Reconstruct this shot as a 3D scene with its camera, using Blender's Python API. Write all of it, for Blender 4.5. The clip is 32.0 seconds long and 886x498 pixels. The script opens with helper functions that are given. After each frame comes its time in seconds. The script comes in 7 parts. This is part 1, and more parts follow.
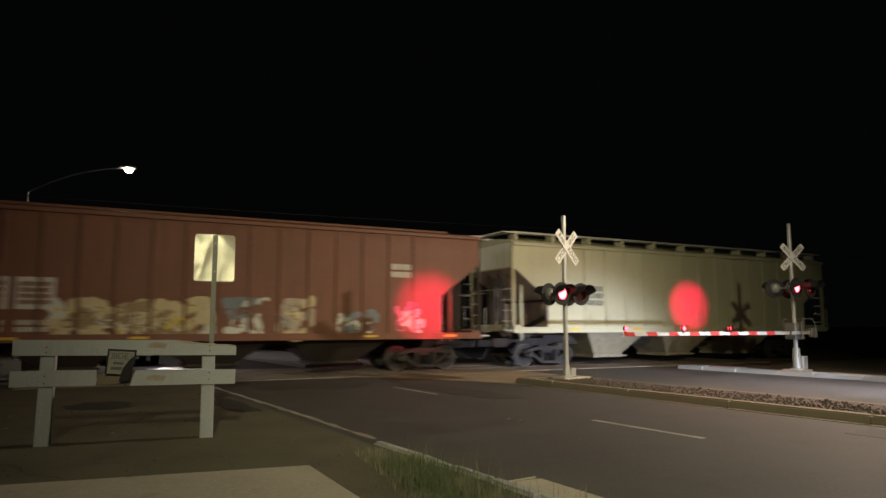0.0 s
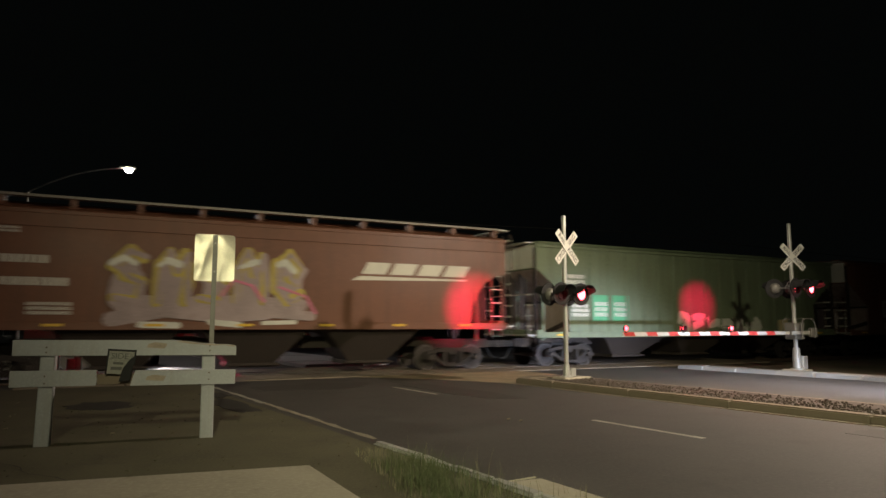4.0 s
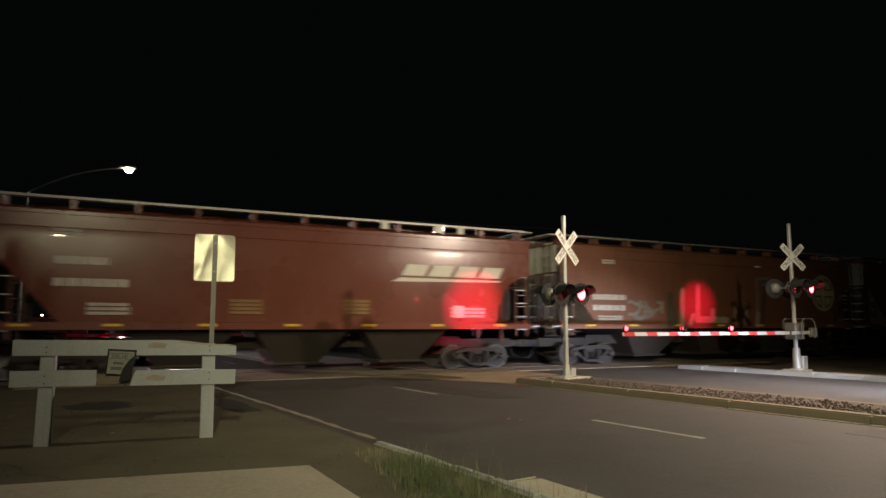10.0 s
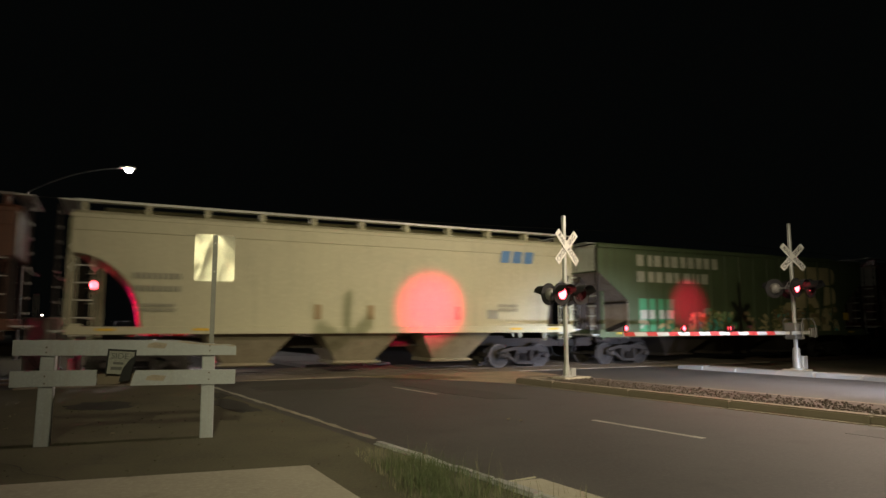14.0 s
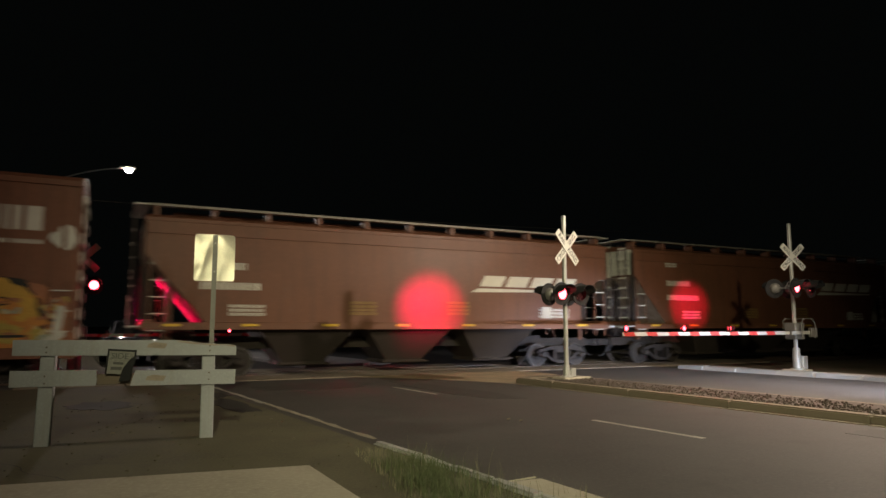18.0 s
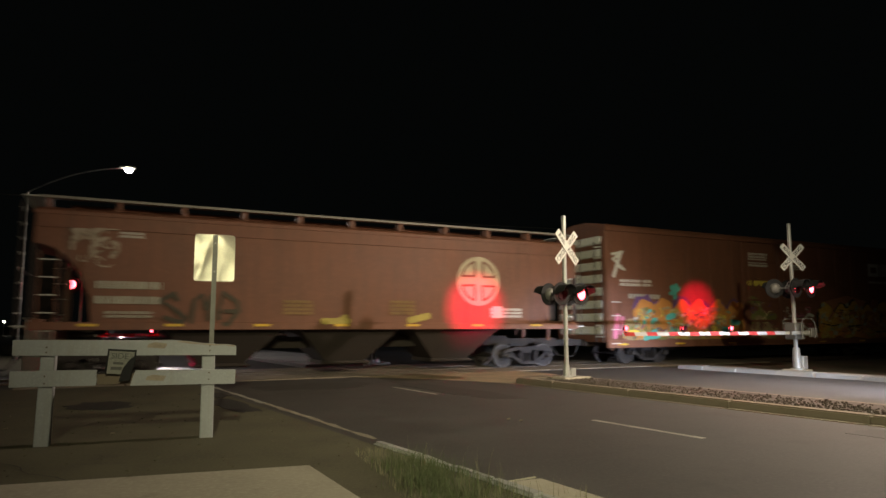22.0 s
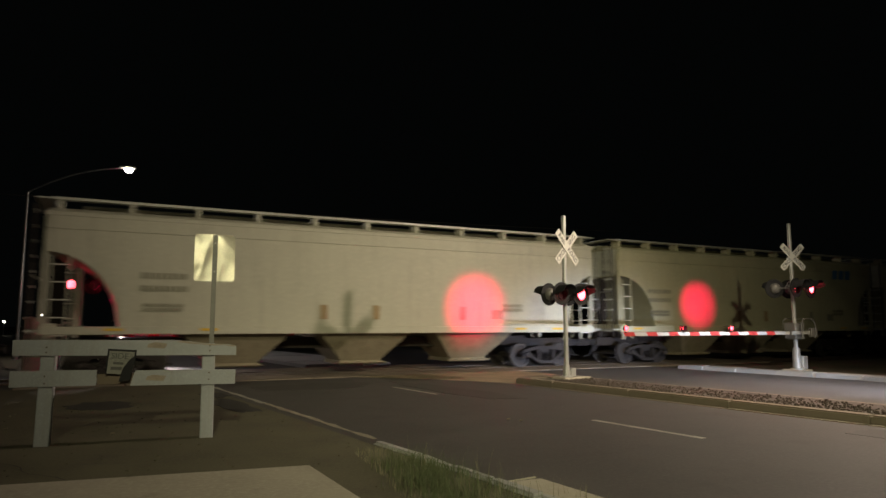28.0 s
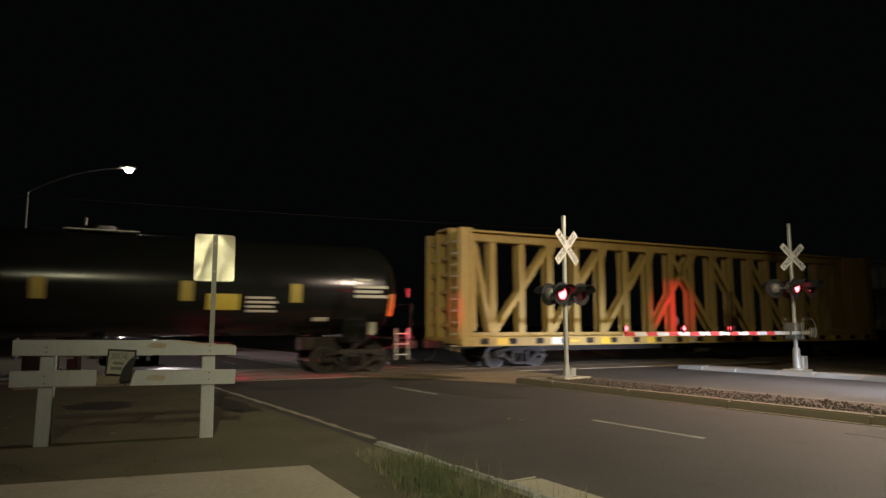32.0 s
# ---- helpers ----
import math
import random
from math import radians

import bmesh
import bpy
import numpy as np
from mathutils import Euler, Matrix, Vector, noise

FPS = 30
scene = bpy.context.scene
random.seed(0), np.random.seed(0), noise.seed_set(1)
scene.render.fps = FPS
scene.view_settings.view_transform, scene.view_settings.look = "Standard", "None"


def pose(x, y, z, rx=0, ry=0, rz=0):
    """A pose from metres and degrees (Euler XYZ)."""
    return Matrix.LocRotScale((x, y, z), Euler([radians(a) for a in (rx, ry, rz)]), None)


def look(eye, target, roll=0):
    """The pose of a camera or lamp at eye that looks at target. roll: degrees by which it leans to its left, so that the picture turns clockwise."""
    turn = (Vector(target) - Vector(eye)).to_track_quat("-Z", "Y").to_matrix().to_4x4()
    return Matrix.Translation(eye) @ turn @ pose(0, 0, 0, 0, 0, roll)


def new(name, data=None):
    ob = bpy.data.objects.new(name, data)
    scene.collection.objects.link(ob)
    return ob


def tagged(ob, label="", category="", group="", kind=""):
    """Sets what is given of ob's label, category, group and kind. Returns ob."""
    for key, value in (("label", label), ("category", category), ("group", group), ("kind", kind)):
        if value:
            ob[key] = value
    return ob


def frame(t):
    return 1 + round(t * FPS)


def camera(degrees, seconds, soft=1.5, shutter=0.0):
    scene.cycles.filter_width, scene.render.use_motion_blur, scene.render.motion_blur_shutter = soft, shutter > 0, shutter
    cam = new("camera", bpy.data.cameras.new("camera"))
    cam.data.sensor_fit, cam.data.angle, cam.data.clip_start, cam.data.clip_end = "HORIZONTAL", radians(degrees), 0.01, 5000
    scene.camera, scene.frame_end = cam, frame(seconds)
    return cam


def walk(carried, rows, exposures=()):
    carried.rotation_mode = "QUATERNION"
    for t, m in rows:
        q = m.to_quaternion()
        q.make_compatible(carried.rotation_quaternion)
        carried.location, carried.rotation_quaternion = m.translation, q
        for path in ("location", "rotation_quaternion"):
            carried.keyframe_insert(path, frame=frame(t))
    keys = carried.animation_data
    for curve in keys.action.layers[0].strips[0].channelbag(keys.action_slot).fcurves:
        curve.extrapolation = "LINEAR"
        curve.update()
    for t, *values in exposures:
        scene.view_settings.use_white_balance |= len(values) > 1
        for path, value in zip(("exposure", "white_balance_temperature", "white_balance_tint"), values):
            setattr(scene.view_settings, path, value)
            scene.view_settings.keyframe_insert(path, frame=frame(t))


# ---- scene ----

# ------------------------------------------------------------ camera
EYE_Z = 1.5
PITCH = 6.653
cam = camera(67.83, 32.0, soft=1.5, shutter=0.6)
walk(cam, [(0.0, pose(0, 0, EYE_Z, 90 + PITCH, 0, 0)), (32.0, pose(0, 0, EYE_Z, 90 + PITCH, 0, 0))],
     exposures=[(0.0, 0.18), (1.0, 0.2), (2.0, 0.34), (6.0, 0.35), (7.0, 0.4), (8.0, 0.33), (10.0, 0.4), (12.0, 0.35), (13.0, 0.4), (14.0, 0.3), (17.0, 0.37),
                (18.0, 0.36), (19.0, 0.5), (20.0, 0.38), (21.0, 0.33), (22.0, 0.42), (23.0, 0.54), (24.0, 0.36), (25.0, 0.17), (28.0, 0.08), (29.0, 0.0), (30.0, 0.08), (31.0, 0.2), (32.0, 0.25)])

# ------------------------------------------------------------ plan
# Track axes: s runs along the rails (the way the train goes), n away from the camera.
TRACK_DEG = 26.7
TA = radians(TRACK_DEG)
TD = Vector((math.cos(TA), math.sin(TA), 0))
TN = Vector((-math.sin(TA), math.cos(TA), 0))
SIDE_N = 19.654              # plane of the cars' near sides
TRACK_N = SIDE_N + 1.6       # centre line of the track
# Road axes: m across the road, r along it towards the crossing.
RM = Vector((0.845, 0.535, 0))
RR = Vector((-0.535, 0.845, 0))
ROAD_DEG = math.degrees(math.atan2(RR.y, RR.x))


def track_xy(s, n):
    return TD * s + TN * n


def road_xy(m, r):
    return RM * m + RR * r


def ground_z(p):
    """The land falls a little behind the track."""
    n = p.x * TN.x + p.y * TN.y
    k = min(1.0, max(0.0, (n - 23.2) / 2.5))
    return -0.12 * k * k * (3 - 2 * k)


# ------------------------------------------------------------ world and lamps
world = bpy.data.worlds.new("night")
scene.world = world
world.use_nodes = True
bg = world.node_tree.nodes["Background"]
bg.inputs[0].default_value = (0.75, 0.9, 0.85, 1)
bg.inputs[1].default_value = 0.0012


def lamp(name, kind, m, energy, color, radius=0.1, cone=None, blend=0.3):
    data = bpy.data.lights.new(name, kind)
    data.energy, data.color, data.shadow_soft_size = energy, color, radius
    if kind == "SPOT":
        data.spot_size, data.spot_blend = radians(cone), blend
    ob = new(name, data)
    ob.matrix_world = m
    return ob


WARM = (0.98, 0.91, 0.57)
BLUE = (0.68, 0.77, 1.0)
RED = (1.0, 0.0, 0.085)
LAMP_BACK = Vector((3.0, -14.0, 10.95))    # behind the camera, thrown towards the crossing
LAMP_RIGHT = Vector((11.0, 14.2, 6.9))    # over the far lanes, out of the picture
LAMP_LEFT = Vector((-15.58, 32.0, 8.85))   # behind the track
lamp("street_light_back", "SPOT", look(LAMP_BACK, (1.8, 20.0, 2.2)), 8900, WARM, 0.45, 50, 1.0)
lamp("street_light_spill", "SPOT", look(LAMP_BACK - Vector((0, 0, 0.35)), (2.8, 13.0, 0)), 7600, (0.97, 0.92, 0.54), 0.12, 38, 1.0)
lamp("street_light_right", "SPOT", look(LAMP_RIGHT, (3.9, 15.4, 0)), 4800, (1.0, 0.79, 0.61), 0.12, 146, 1.0)
lamp("street_light_left", "SPOT", look(LAMP_LEFT, (-12.5, 26, 0)), 800, (1.0, 0.88, 0.80), 0.15, 165, 0.5)
# Dipped beams of the cars that wait out of the picture and behind the gate.
for m0 in (15.6, 16.9):
    a = road_xy(m0, 2.0)
    lamp("headlight_beam", "SPOT", look((a.x, a.y, 0.7), road_xy(m0 + 1.3, 16) + Vector((0, 0, -1.0))), 7600, BLUE, 0.06, 38, 1.0)
for m0, aim, watts, cone in ((3.36, (-6.3, 22.3, 1.7), 460, 38), (4.64, (-10.2, 25.3, 0), 900, 40)):
    a = road_xy(m0, 29.46)
    lamp("headlight_beam", "SPOT", look((a.x, a.y, 0.97), aim), watts, (1, 0.86, 0.80), 0.04, cone, 1.0)

# ------------------------------------------------------------ materials


def material(name, color, rough=0.6, metal=0.0, spread=0.25, scale=6.0, bump=0.0, streak=0.0, streak_color=(0.05, 0.035, 0.025),
             grime=0.0, grime_color=(0.06, 0.05, 0.04), emit=0.0, vary=0.0, coat=0.0, stretch=(1, 1, 1)):
    """A paint or stone with grain, blotches, runs of dirt and relief."""
    mat = bpy.data.materials.new(name)
    mat.use_nodes = True
    nt = mat.node_tree
    n, l = nt.nodes, nt.links
    b = n["Principled BSDF"]
    b.inputs["Roughness"].default_value = rough
    b.inputs["Metallic"].default_value = metal
    b.inputs["Coat Weight"].default_value = coat
    co = n.new("ShaderNodeTexCoord")
    mp = n.new("ShaderNodeMapping")
    mp.inputs["Scale"].default_value = stretch
    l.new(co.outputs["Object"], mp.inputs["Vector"])

    def noise_tex(sc, detail, vec, rough_=0.55):
        t = n.new("ShaderNodeTexNoise")
        t.inputs["Scale"].default_value, t.inputs["Detail"].default_value = sc, detail
        t.inputs["Roughness"].default_value = rough_
        l.new(vec, t.inputs["Vector"])
        return t.outputs["Fac"]

    def ramp(fac, lo, hi):
        r = n.new("ShaderNodeMapRange")
        r.inputs["From Min"].default_value, r.inputs["From Max"].default_value = lo, hi
        l.new(fac, r.inputs["Value"])
        return r.outputs["Result"]

    def mix(fac, a, c, kind="MIX"):
        x = n.new("ShaderNodeMix")
        x.data_type, x.blend_type = "RGBA", kind
        l.new(fac, x.inputs["Factor"])
        for sock, val in ((x.inputs["A"], a), (x.inputs["B"], c)):
            if isinstance(val, tuple):
                sock.default_value = (*val[:3], 1)
            else:
                l.new(val, sock)
        return x.outputs["Result"]

    big = noise_tex(scale * 0.17, 3, mp.outputs["Vector"])
    fine = noise_tex(scale * 4, 5, mp.outputs["Vector"], 0.65)
    dark = tuple(c * (1 - spread) for c in color)
    light = tuple(min(1, c * (1 + spread)) for c in color)
    out = mix(ramp(big, 0.3, 0.7), dark, light)
    out = mix(ramp(fine, 0.2, 0.8), out, mix(ramp(fine, 0.35, 0.65), tuple(c * 0.8 for c in color), light))
    if vary:
        oi = n.new("ShaderNodeObjectInfo")
        out = mix(ramp(oi.outputs["Random"], -1.0 / max(vary, 0.01) + 1, 1), out, tuple(c * 0.6 for c in color))
    if streak:
        sm = n.new("ShaderNodeMapping")
        sm.inputs["Scale"].default_value = (2.6, 2.6, 0.16)
        l.new(co.outputs["Object"], sm.inputs["Vector"])
        sf = ramp(noise_tex(2.2, 6, sm.outputs["Vector"], 0.7), 0.66 - 0.3 * streak, 0.86)
        out = mix(sf, out, streak_color)
    if grime:
        gf = ramp(noise_tex(1.1, 6, co.outputs["Object"], 0.72), 0.7 - 0.3 * grime, 0.9)
        out = mix(gf, out, grime_color)
    l.new(out, b.inputs["Base Color"])
    rr = n.new("ShaderNodeMapRange")
    rr.inputs["To Min"].default_value, rr.inputs["To Max"].default_value = max(0.03, rough - 0.12), min(1, rough + 0.12)
    l.new(big, rr.inputs["Value"])
    l.new(rr.outputs["Result"], b.inputs["Roughness"])
    if bump:
        bp = n.new("ShaderNodeBump")
        bp.inputs["Strength"].default_value, bp.inputs["Distance"].default_value = min(1, bump * 20), bump
        l.new(fine, bp.inputs["Height"])
        l.new(bp.outputs["Normal"], b.inputs["Normal"])
    if emit:
        b.inputs["Emission Color"].default_value = (*color, 1)
        b.inputs["Emission Strength"].default_value = emit
    return mat


M = {}
M["asphalt"] = material("asphalt", (0.050, 0.046, 0.045), 0.75, spread=0.45, scale=5, bump=0.008, grime=0.7, grime_color=(0.03, 0.029, 0.028))
M["asphalt_old"] = material("asphalt_old", (0.088, 0.080, 0.050), 0.85, spread=0.35, scale=7, bump=0.008, grime=0.5, grime_color=(0.045, 0.04, 0.032))
M["asphalt_dark"] = material("asphalt_dark", (0.036, 0.034, 0.032), 0.75, spread=0.35, scale=9, bump=0.006)
M["asphalt_patch"] = material("asphalt_patch", (0.022, 0.021, 0.02), 0.8, spread=0.4, scale=9, bump=0.006)
M["dirt"] = material("dirt", (0.09, 0.075, 0.05), 0.95, spread=0.45, scale=3, bump=0.02, grime=0.4)
M["gravel"] = material("gravel", (0.105, 0.082, 0.07), 0.95, spread=0.35, scale=14, bump=0.02, vary=0.4)
M["ballast"] = material("ballast", (0.09, 0.08, 0.072), 0.95, spread=0.5, scale=10, bump=0.03)
M["concrete"] = material("concrete", (0.36, 0.33, 0.27), 0.85, spread=0.18, scale=5, bump=0.003, grime=0.4, grime_color=(0.14, 0.12, 0.09))
M["kerb"] = material("kerb_concrete", (0.30, 0.26, 0.19), 0.85, spread=0.25, scale=6, bump=0.005, grime=0.5, grime_color=(0.10, 0.085, 0.06), vary=0.3)
M["kerb_pale"] = material("kerb_pale", (0.5, 0.5, 0.5), 0.85, spread=0.2, scale=6, bump=0.005, grime=0.35, grime_color=(0.16, 0.15, 0.14), vary=0.3)
M["road_paint"] = material("road_paint", (0.32, 0.31, 0.27), 0.8, spread=0.4, scale=14, grime=0.9, grime_color=(0.12, 0.11, 0.1))
M["fence_paint"] = material("fence_paint", (0.35, 0.36, 0.385), 0.7, spread=0.1, scale=10, bump=0.002, streak=0.35, streak_color=(0.29, 0.28, 0.25), grime=0.45, grime_color=(0.30, 0.29, 0.26))
M["plaque"] = material("weathered_plaque", (0.2, 0.2, 0.18), 0.7, spread=0.55, scale=15, grime=0.7, grime_color=(0.16, 0.15, 0.12), streak=0.4, streak_color=(0.15, 0.14, 0.11))
M["plaque_ink"] = material("faded_ink", (0.07, 0.07, 0.065), 0.7, spread=0.5, scale=30)
M["kerb_olive"] = material("kerb_tan", (0.29, 0.24, 0.18), 0.9, spread=0.2, scale=6, bump=0.005, grime=0.4, grime_color=(0.10, 0.085, 0.05), vary=0.2)
M["stain"] = material("brown_stain", (0.30, 0.25, 0.20), 0.8, spread=0.35, scale=30, grime=0.5, grime_color=(0.45, 0.44, 0.4))
M["tar"] = material("dark_brown", (0.14, 0.11, 0.08), 0.8, spread=0.4, scale=20)
M["galv"] = material("galvanised_steel", (0.46, 0.46, 0.45), 0.45, 0.85, spread=0.15, scale=12)
M["galv_dull"] = material("weathered_galvanised", (0.20, 0.195, 0.18), 0.6, 0.5, spread=0.2, scale=12)
M["silver"] = material("silver_paint", (0.46, 0.46, 0.45), 0.4, 0.4, spread=0.12, scale=10, streak=0.2, streak_color=(0.2, 0.17, 0.14))
M["alu"] = material("sign_aluminium", (0.90, 0.87, 0.72), 0.42, 0.8, spread=0.08, scale=8, grime=0.2, grime_color=(0.4, 0.36, 0.26), bump=0.0)
M["black"] = material("black_paint", (0.010, 0.010, 0.011), 0.85, spread=0.3, scale=12)
M["sign_white"] = material("sign_white", (0.66, 0.65, 0.60), 0.45, spread=0.06, scale=10, grime=0.15, grime_color=(0.45, 0.43, 0.4))
M["sign_black"] = material("sign_black", (0.015, 0.015, 0.015), 0.5)
M["stripe_red"] = material("stripe_red", (0.40, 0.035, 0.03), 0.4, spread=0.12, scale=10)
M["stripe_white"] = material("stripe_white", (0.40, 0.39, 0.36), 0.4, spread=0.08, scale=10)
M["lens_lit"] = material("lit_red_lens", (1.0, 0.06, 0.08), 0.3, emit=14.0)
# Look of an unlit lens, worn by the flaps added over lit ones.
M["lens_dark"] = material("dark_red_lens", (0.025, 0.002, 0.003), 0.25, spread=0.1, coat=0.3)
M["lens_small"] = material("small_red_lens", (1.0, 0.05, 0.07), 0.3, emit=9.0)
M["led"] = material("street_lamp_glow", (1.0, 0.97, 0.82), 0.3, emit=60.0)
M["beam_glow"] = material("headlight_glow", (1.0, 0.96, 0.92), 0.3, emit=18.0)
M["steel_dark"] = material("cast_steel", (0.026, 0.021, 0.019), 0.75, 0.2, spread=0.4, scale=8, bump=0.004, grime=0.4, grime_color=(0.065, 0.046, 0.034))
M["wheel"] = material("wheel_steel", (0.036, 0.030, 0.027), 0.7, 0.3, spread=0.35, scale=8, grime=0.4, grime_color=(0.07, 0.046, 0.03))
M["rim"] = material("worn_rim", (0.075, 0.068, 0.064), 0.5, 0.6, spread=0.35, scale=12)
M["rail_top"] = material("worn_rail_top", (0.30, 0.26, 0.22), 0.45, 0.6, spread=0.2, scale=20)
M["rail"] = material("rail_steel", (0.14, 0.10, 0.08), 0.5, 0.5, spread=0.3, scale=9)
M["sleeper"] = material("sleeper_wood", (0.055, 0.042, 0.03), 0.9, spread=0.4, scale=9, bump=0.01, vary=0.4)
M["panel"] = material("crossing_panel", (0.29, 0.235, 0.18), 0.85, spread=0.25, scale=6, bump=0.006, grime=0.5, grime_color=(0.07, 0.06, 0.05), vary=0.3)
M["brown"] = material("freight_brown", (0.158, 0.066, 0.037), 0.5, spread=0.16, scale=3, streak=0.55, streak_color=(0.08, 0.04, 0.027), grime=0.3, grime_color=(0.17, 0.10, 0.075))
M["brown_rust"] = material("faded_brown", (0.186, 0.076, 0.043), 0.6, spread=0.2, scale=3, streak=0.6, streak_color=(0.10, 0.05, 0.032), grime=0.35, grime_color=(0.21, 0.12, 0.085))
M["brown_deep"] = material("deep_brown", (0.15, 0.048, 0.030), 0.28, spread=0.12, scale=3, streak=0.25, streak_color=(0.09, 0.03, 0.024), coat=0.3)
M["green"] = material("faded_green", (0.15, 0.19, 0.12), 0.65, spread=0.2, scale=3, streak=0.6, streak_color=(0.09, 0.09, 0.06), grime=0.3, grime_color=(0.2, 0.19, 0.14))
M["green_deep"] = material("dark_green", (0.085, 0.115, 0.058), 0.6, spread=0.2, scale=3, streak=0.6, streak_color=(0.06, 0.055, 0.035), grime=0.3, grime_color=(0.12, 0.11, 0.07))
M["cream"] = material("cream_paint", (0.50, 0.475, 0.325), 0.6, spread=0.08, scale=3, streak=0.4, streak_color=(0.33, 0.31, 0.22), grime=0.2, grime_color=(0.36, 0.33, 0.25))
# Road dirt, darkened further for chutes that slope away from the lamps.
M["cream_dirty_shaded"] = material("dirty_shaded_cream", (0.27, 0.235, 0.165), 0.8, spread=0.25, scale=4, streak=0.6, streak_color=(0.14, 0.11, 0.07), grime=0.6, grime_color=(0.12, 0.09, 0.06))
M["grey"] = material("pale_grey_paint", (0.50, 0.49, 0.40), 0.6, spread=0.08, scale=3, streak=0.45, streak_color=(0.34, 0.32, 0.27), grime=0.25, grime_color=(0.36, 0.33, 0.28))
M["yellow"] = material("lumber_yellow", (0.40, 0.275, 0.085), 0.6, spread=0.2, scale=4, streak=0.5, streak_color=(0.26, 0.15, 0.04), grime=0.35, grime_color=(0.3, 0.19, 0.08))
M["tank_black"] = material("tank_black", (0.009, 0.010, 0.009), 0.24, spread=0.25, scale=3, streak=0.3, streak_color=(0.03, 0.028, 0.024))
# Underframe grime; on brown and green chutes it also stands for shade.
M["under"] = material("grimy_shaded_underframe", (0.030, 0.022, 0.018), 0.85, spread=0.4, scale=6, grime=0.3, grime_color=(0.08, 0.06, 0.045))
# Weathered paint, made paler for the lamplight on end walls, ribs and rungs.
M["end_pale"] = material("weathered_lit_end", (0.74, 0.74, 0.67), 0.6, spread=0.2, scale=4, streak=0.4, streak_color=(0.2, 0.13, 0.09))
# Worn sheet; its pale pinkish tone is partly lamplight put into the colour.
M["slope_grey"] = material("worn_lit_slope_sheet", (0.40, 0.33, 0.29), 0.7, spread=0.25, scale=4, streak=0.6, streak_color=(0.16, 0.09, 0.06), grime=0.4, grime_color=(0.15, 0.08, 0.06))
M["zinc"] = material("worn_zinc", (0.46, 0.46, 0.43), 0.5, 0.25, spread=0.2, scale=8)
M["stencil"] = material("white_stencil", (0.62, 0.60, 0.53), 0.6, spread=0.12, scale=12, grime=0.35, grime_color=(0.36, 0.3, 0.25))
M["stencil_dark"] = material("dark_stencil", (0.12, 0.12, 0.10), 0.6, spread=0.2, scale=12)
M["stencil_faint"] = material("faint_stencil", (0.27, 0.26, 0.20), 0.6, spread=0.25, scale=12)
M["reflector"] = material("yellow_reflector", (0.72, 0.46, 0.05), 0.35, spread=0.1, scale=20)
M["spray_white"] = material("spray_white", (0.58, 0.58, 0.52), 0.6, spread=0.25, scale=9)
M["spray_cream"] = material("spray_cream", (0.55, 0.46, 0.26), 0.6, spread=0.25, scale=9)
M["spray_yellow"] = material("spray_yellow", (0.66, 0.52, 0.08), 0.6, spread=0.25, scale=9)
M["spray_orange"] = material("spray_orange", (0.52, 0.22, 0.05), 0.6, spread=0.25, scale=9)
M["spray_teal"] = material("spray_teal", (0.10, 0.42, 0.36), 0.6, spread=0.25, scale=9)
M["spray_green"] = material("spray_green", (0.10, 0.38, 0.20), 0.6, spread=0.25, scale=9)
M["spray_pink"] = material("spray_pink", (0.56, 0.16, 0.26), 0.6, spread=0.25, scale=9)
M["spray_purple"] = material("spray_purple", (0.13, 0.06, 0.15), 0.6, spread=0.25, scale=9)
M["spray_blue"] = material("spray_blue", (0.08, 0.20, 0.42), 0.6, spread=0.25, scale=9)
M["streak_tan"] = material("rusty_tan", (0.30, 0.22, 0.12), 0.7, spread=0.3, scale=9)
M["stencil_worn"] = material("worn_stencil", (0.42, 0.41, 0.33), 0.65, spread=0.3, scale=12, grime=0.5, grime_color=(0.2, 0.19, 0.13))
M["sandy"] = material("swept_sand", (0.28, 0.225, 0.15), 0.95, spread=0.35, scale=5, bump=0.008, grime=0.7, grime_color=(0.09, 0.075, 0.06))
M["pale_green"] = material("spray_pale_green", (0.30, 0.40, 0.20), 0.6, spread=0.25, scale=9)
M["spray_slate"] = material("spray_slate", (0.17, 0.19, 0.21), 0.6, spread=0.3, scale=9)
M["spray_olive"] = material("spray_olive", (0.17, 0.17, 0.05), 0.6, spread=0.4, scale=9)
M["faded_emblem"] = material("faded_emblem", (0.46, 0.40, 0.27), 0.65, spread=0.25, scale=9, streak=0.4, streak_color=(0.2, 0.09, 0.05))
M["smear_pale"] = material("pale_smear", (0.30, 0.25, 0.18), 0.7, spread=0.35, scale=7, grime=0.8, grime_color=(0.16, 0.09, 0.06))
M["smear_grey"] = material("grey_smear", (0.15, 0.14, 0.105), 0.7, spread=0.35, scale=7, grime=0.7, grime_color=(0.13, 0.075, 0.05))
M["smear_dark"] = material("dark_smear", (0.06, 0.05, 0.032), 0.7, spread=0.35, scale=7, grime=0.6, grime_color=(0.12, 0.06, 0.04))
M["walkway"] = material("dull_grating", (0.24, 0.225, 0.20), 0.6, 0.3, spread=0.3, scale=8, grime=0.4, grime_color=(0.12, 0.08, 0.06))
M["line_worn"] = material("worn_road_line", (0.30, 0.27, 0.21), 0.85, spread=0.4, scale=14, grime=1.1, grime_color=(0.09, 0.08, 0.06))
M["spray_lavender"] = material("spray_lavender", (0.33, 0.26, 0.26), 0.6, spread=0.35, scale=6, grime=0.5, grime_color=(0.2, 0.12, 0.1))
M["spray_gold"] = material("spray_gold", (0.56, 0.34, 0.06), 0.6, spread=0.25, scale=6, grime=0.4, grime_color=(0.45, 0.2, 0.05))
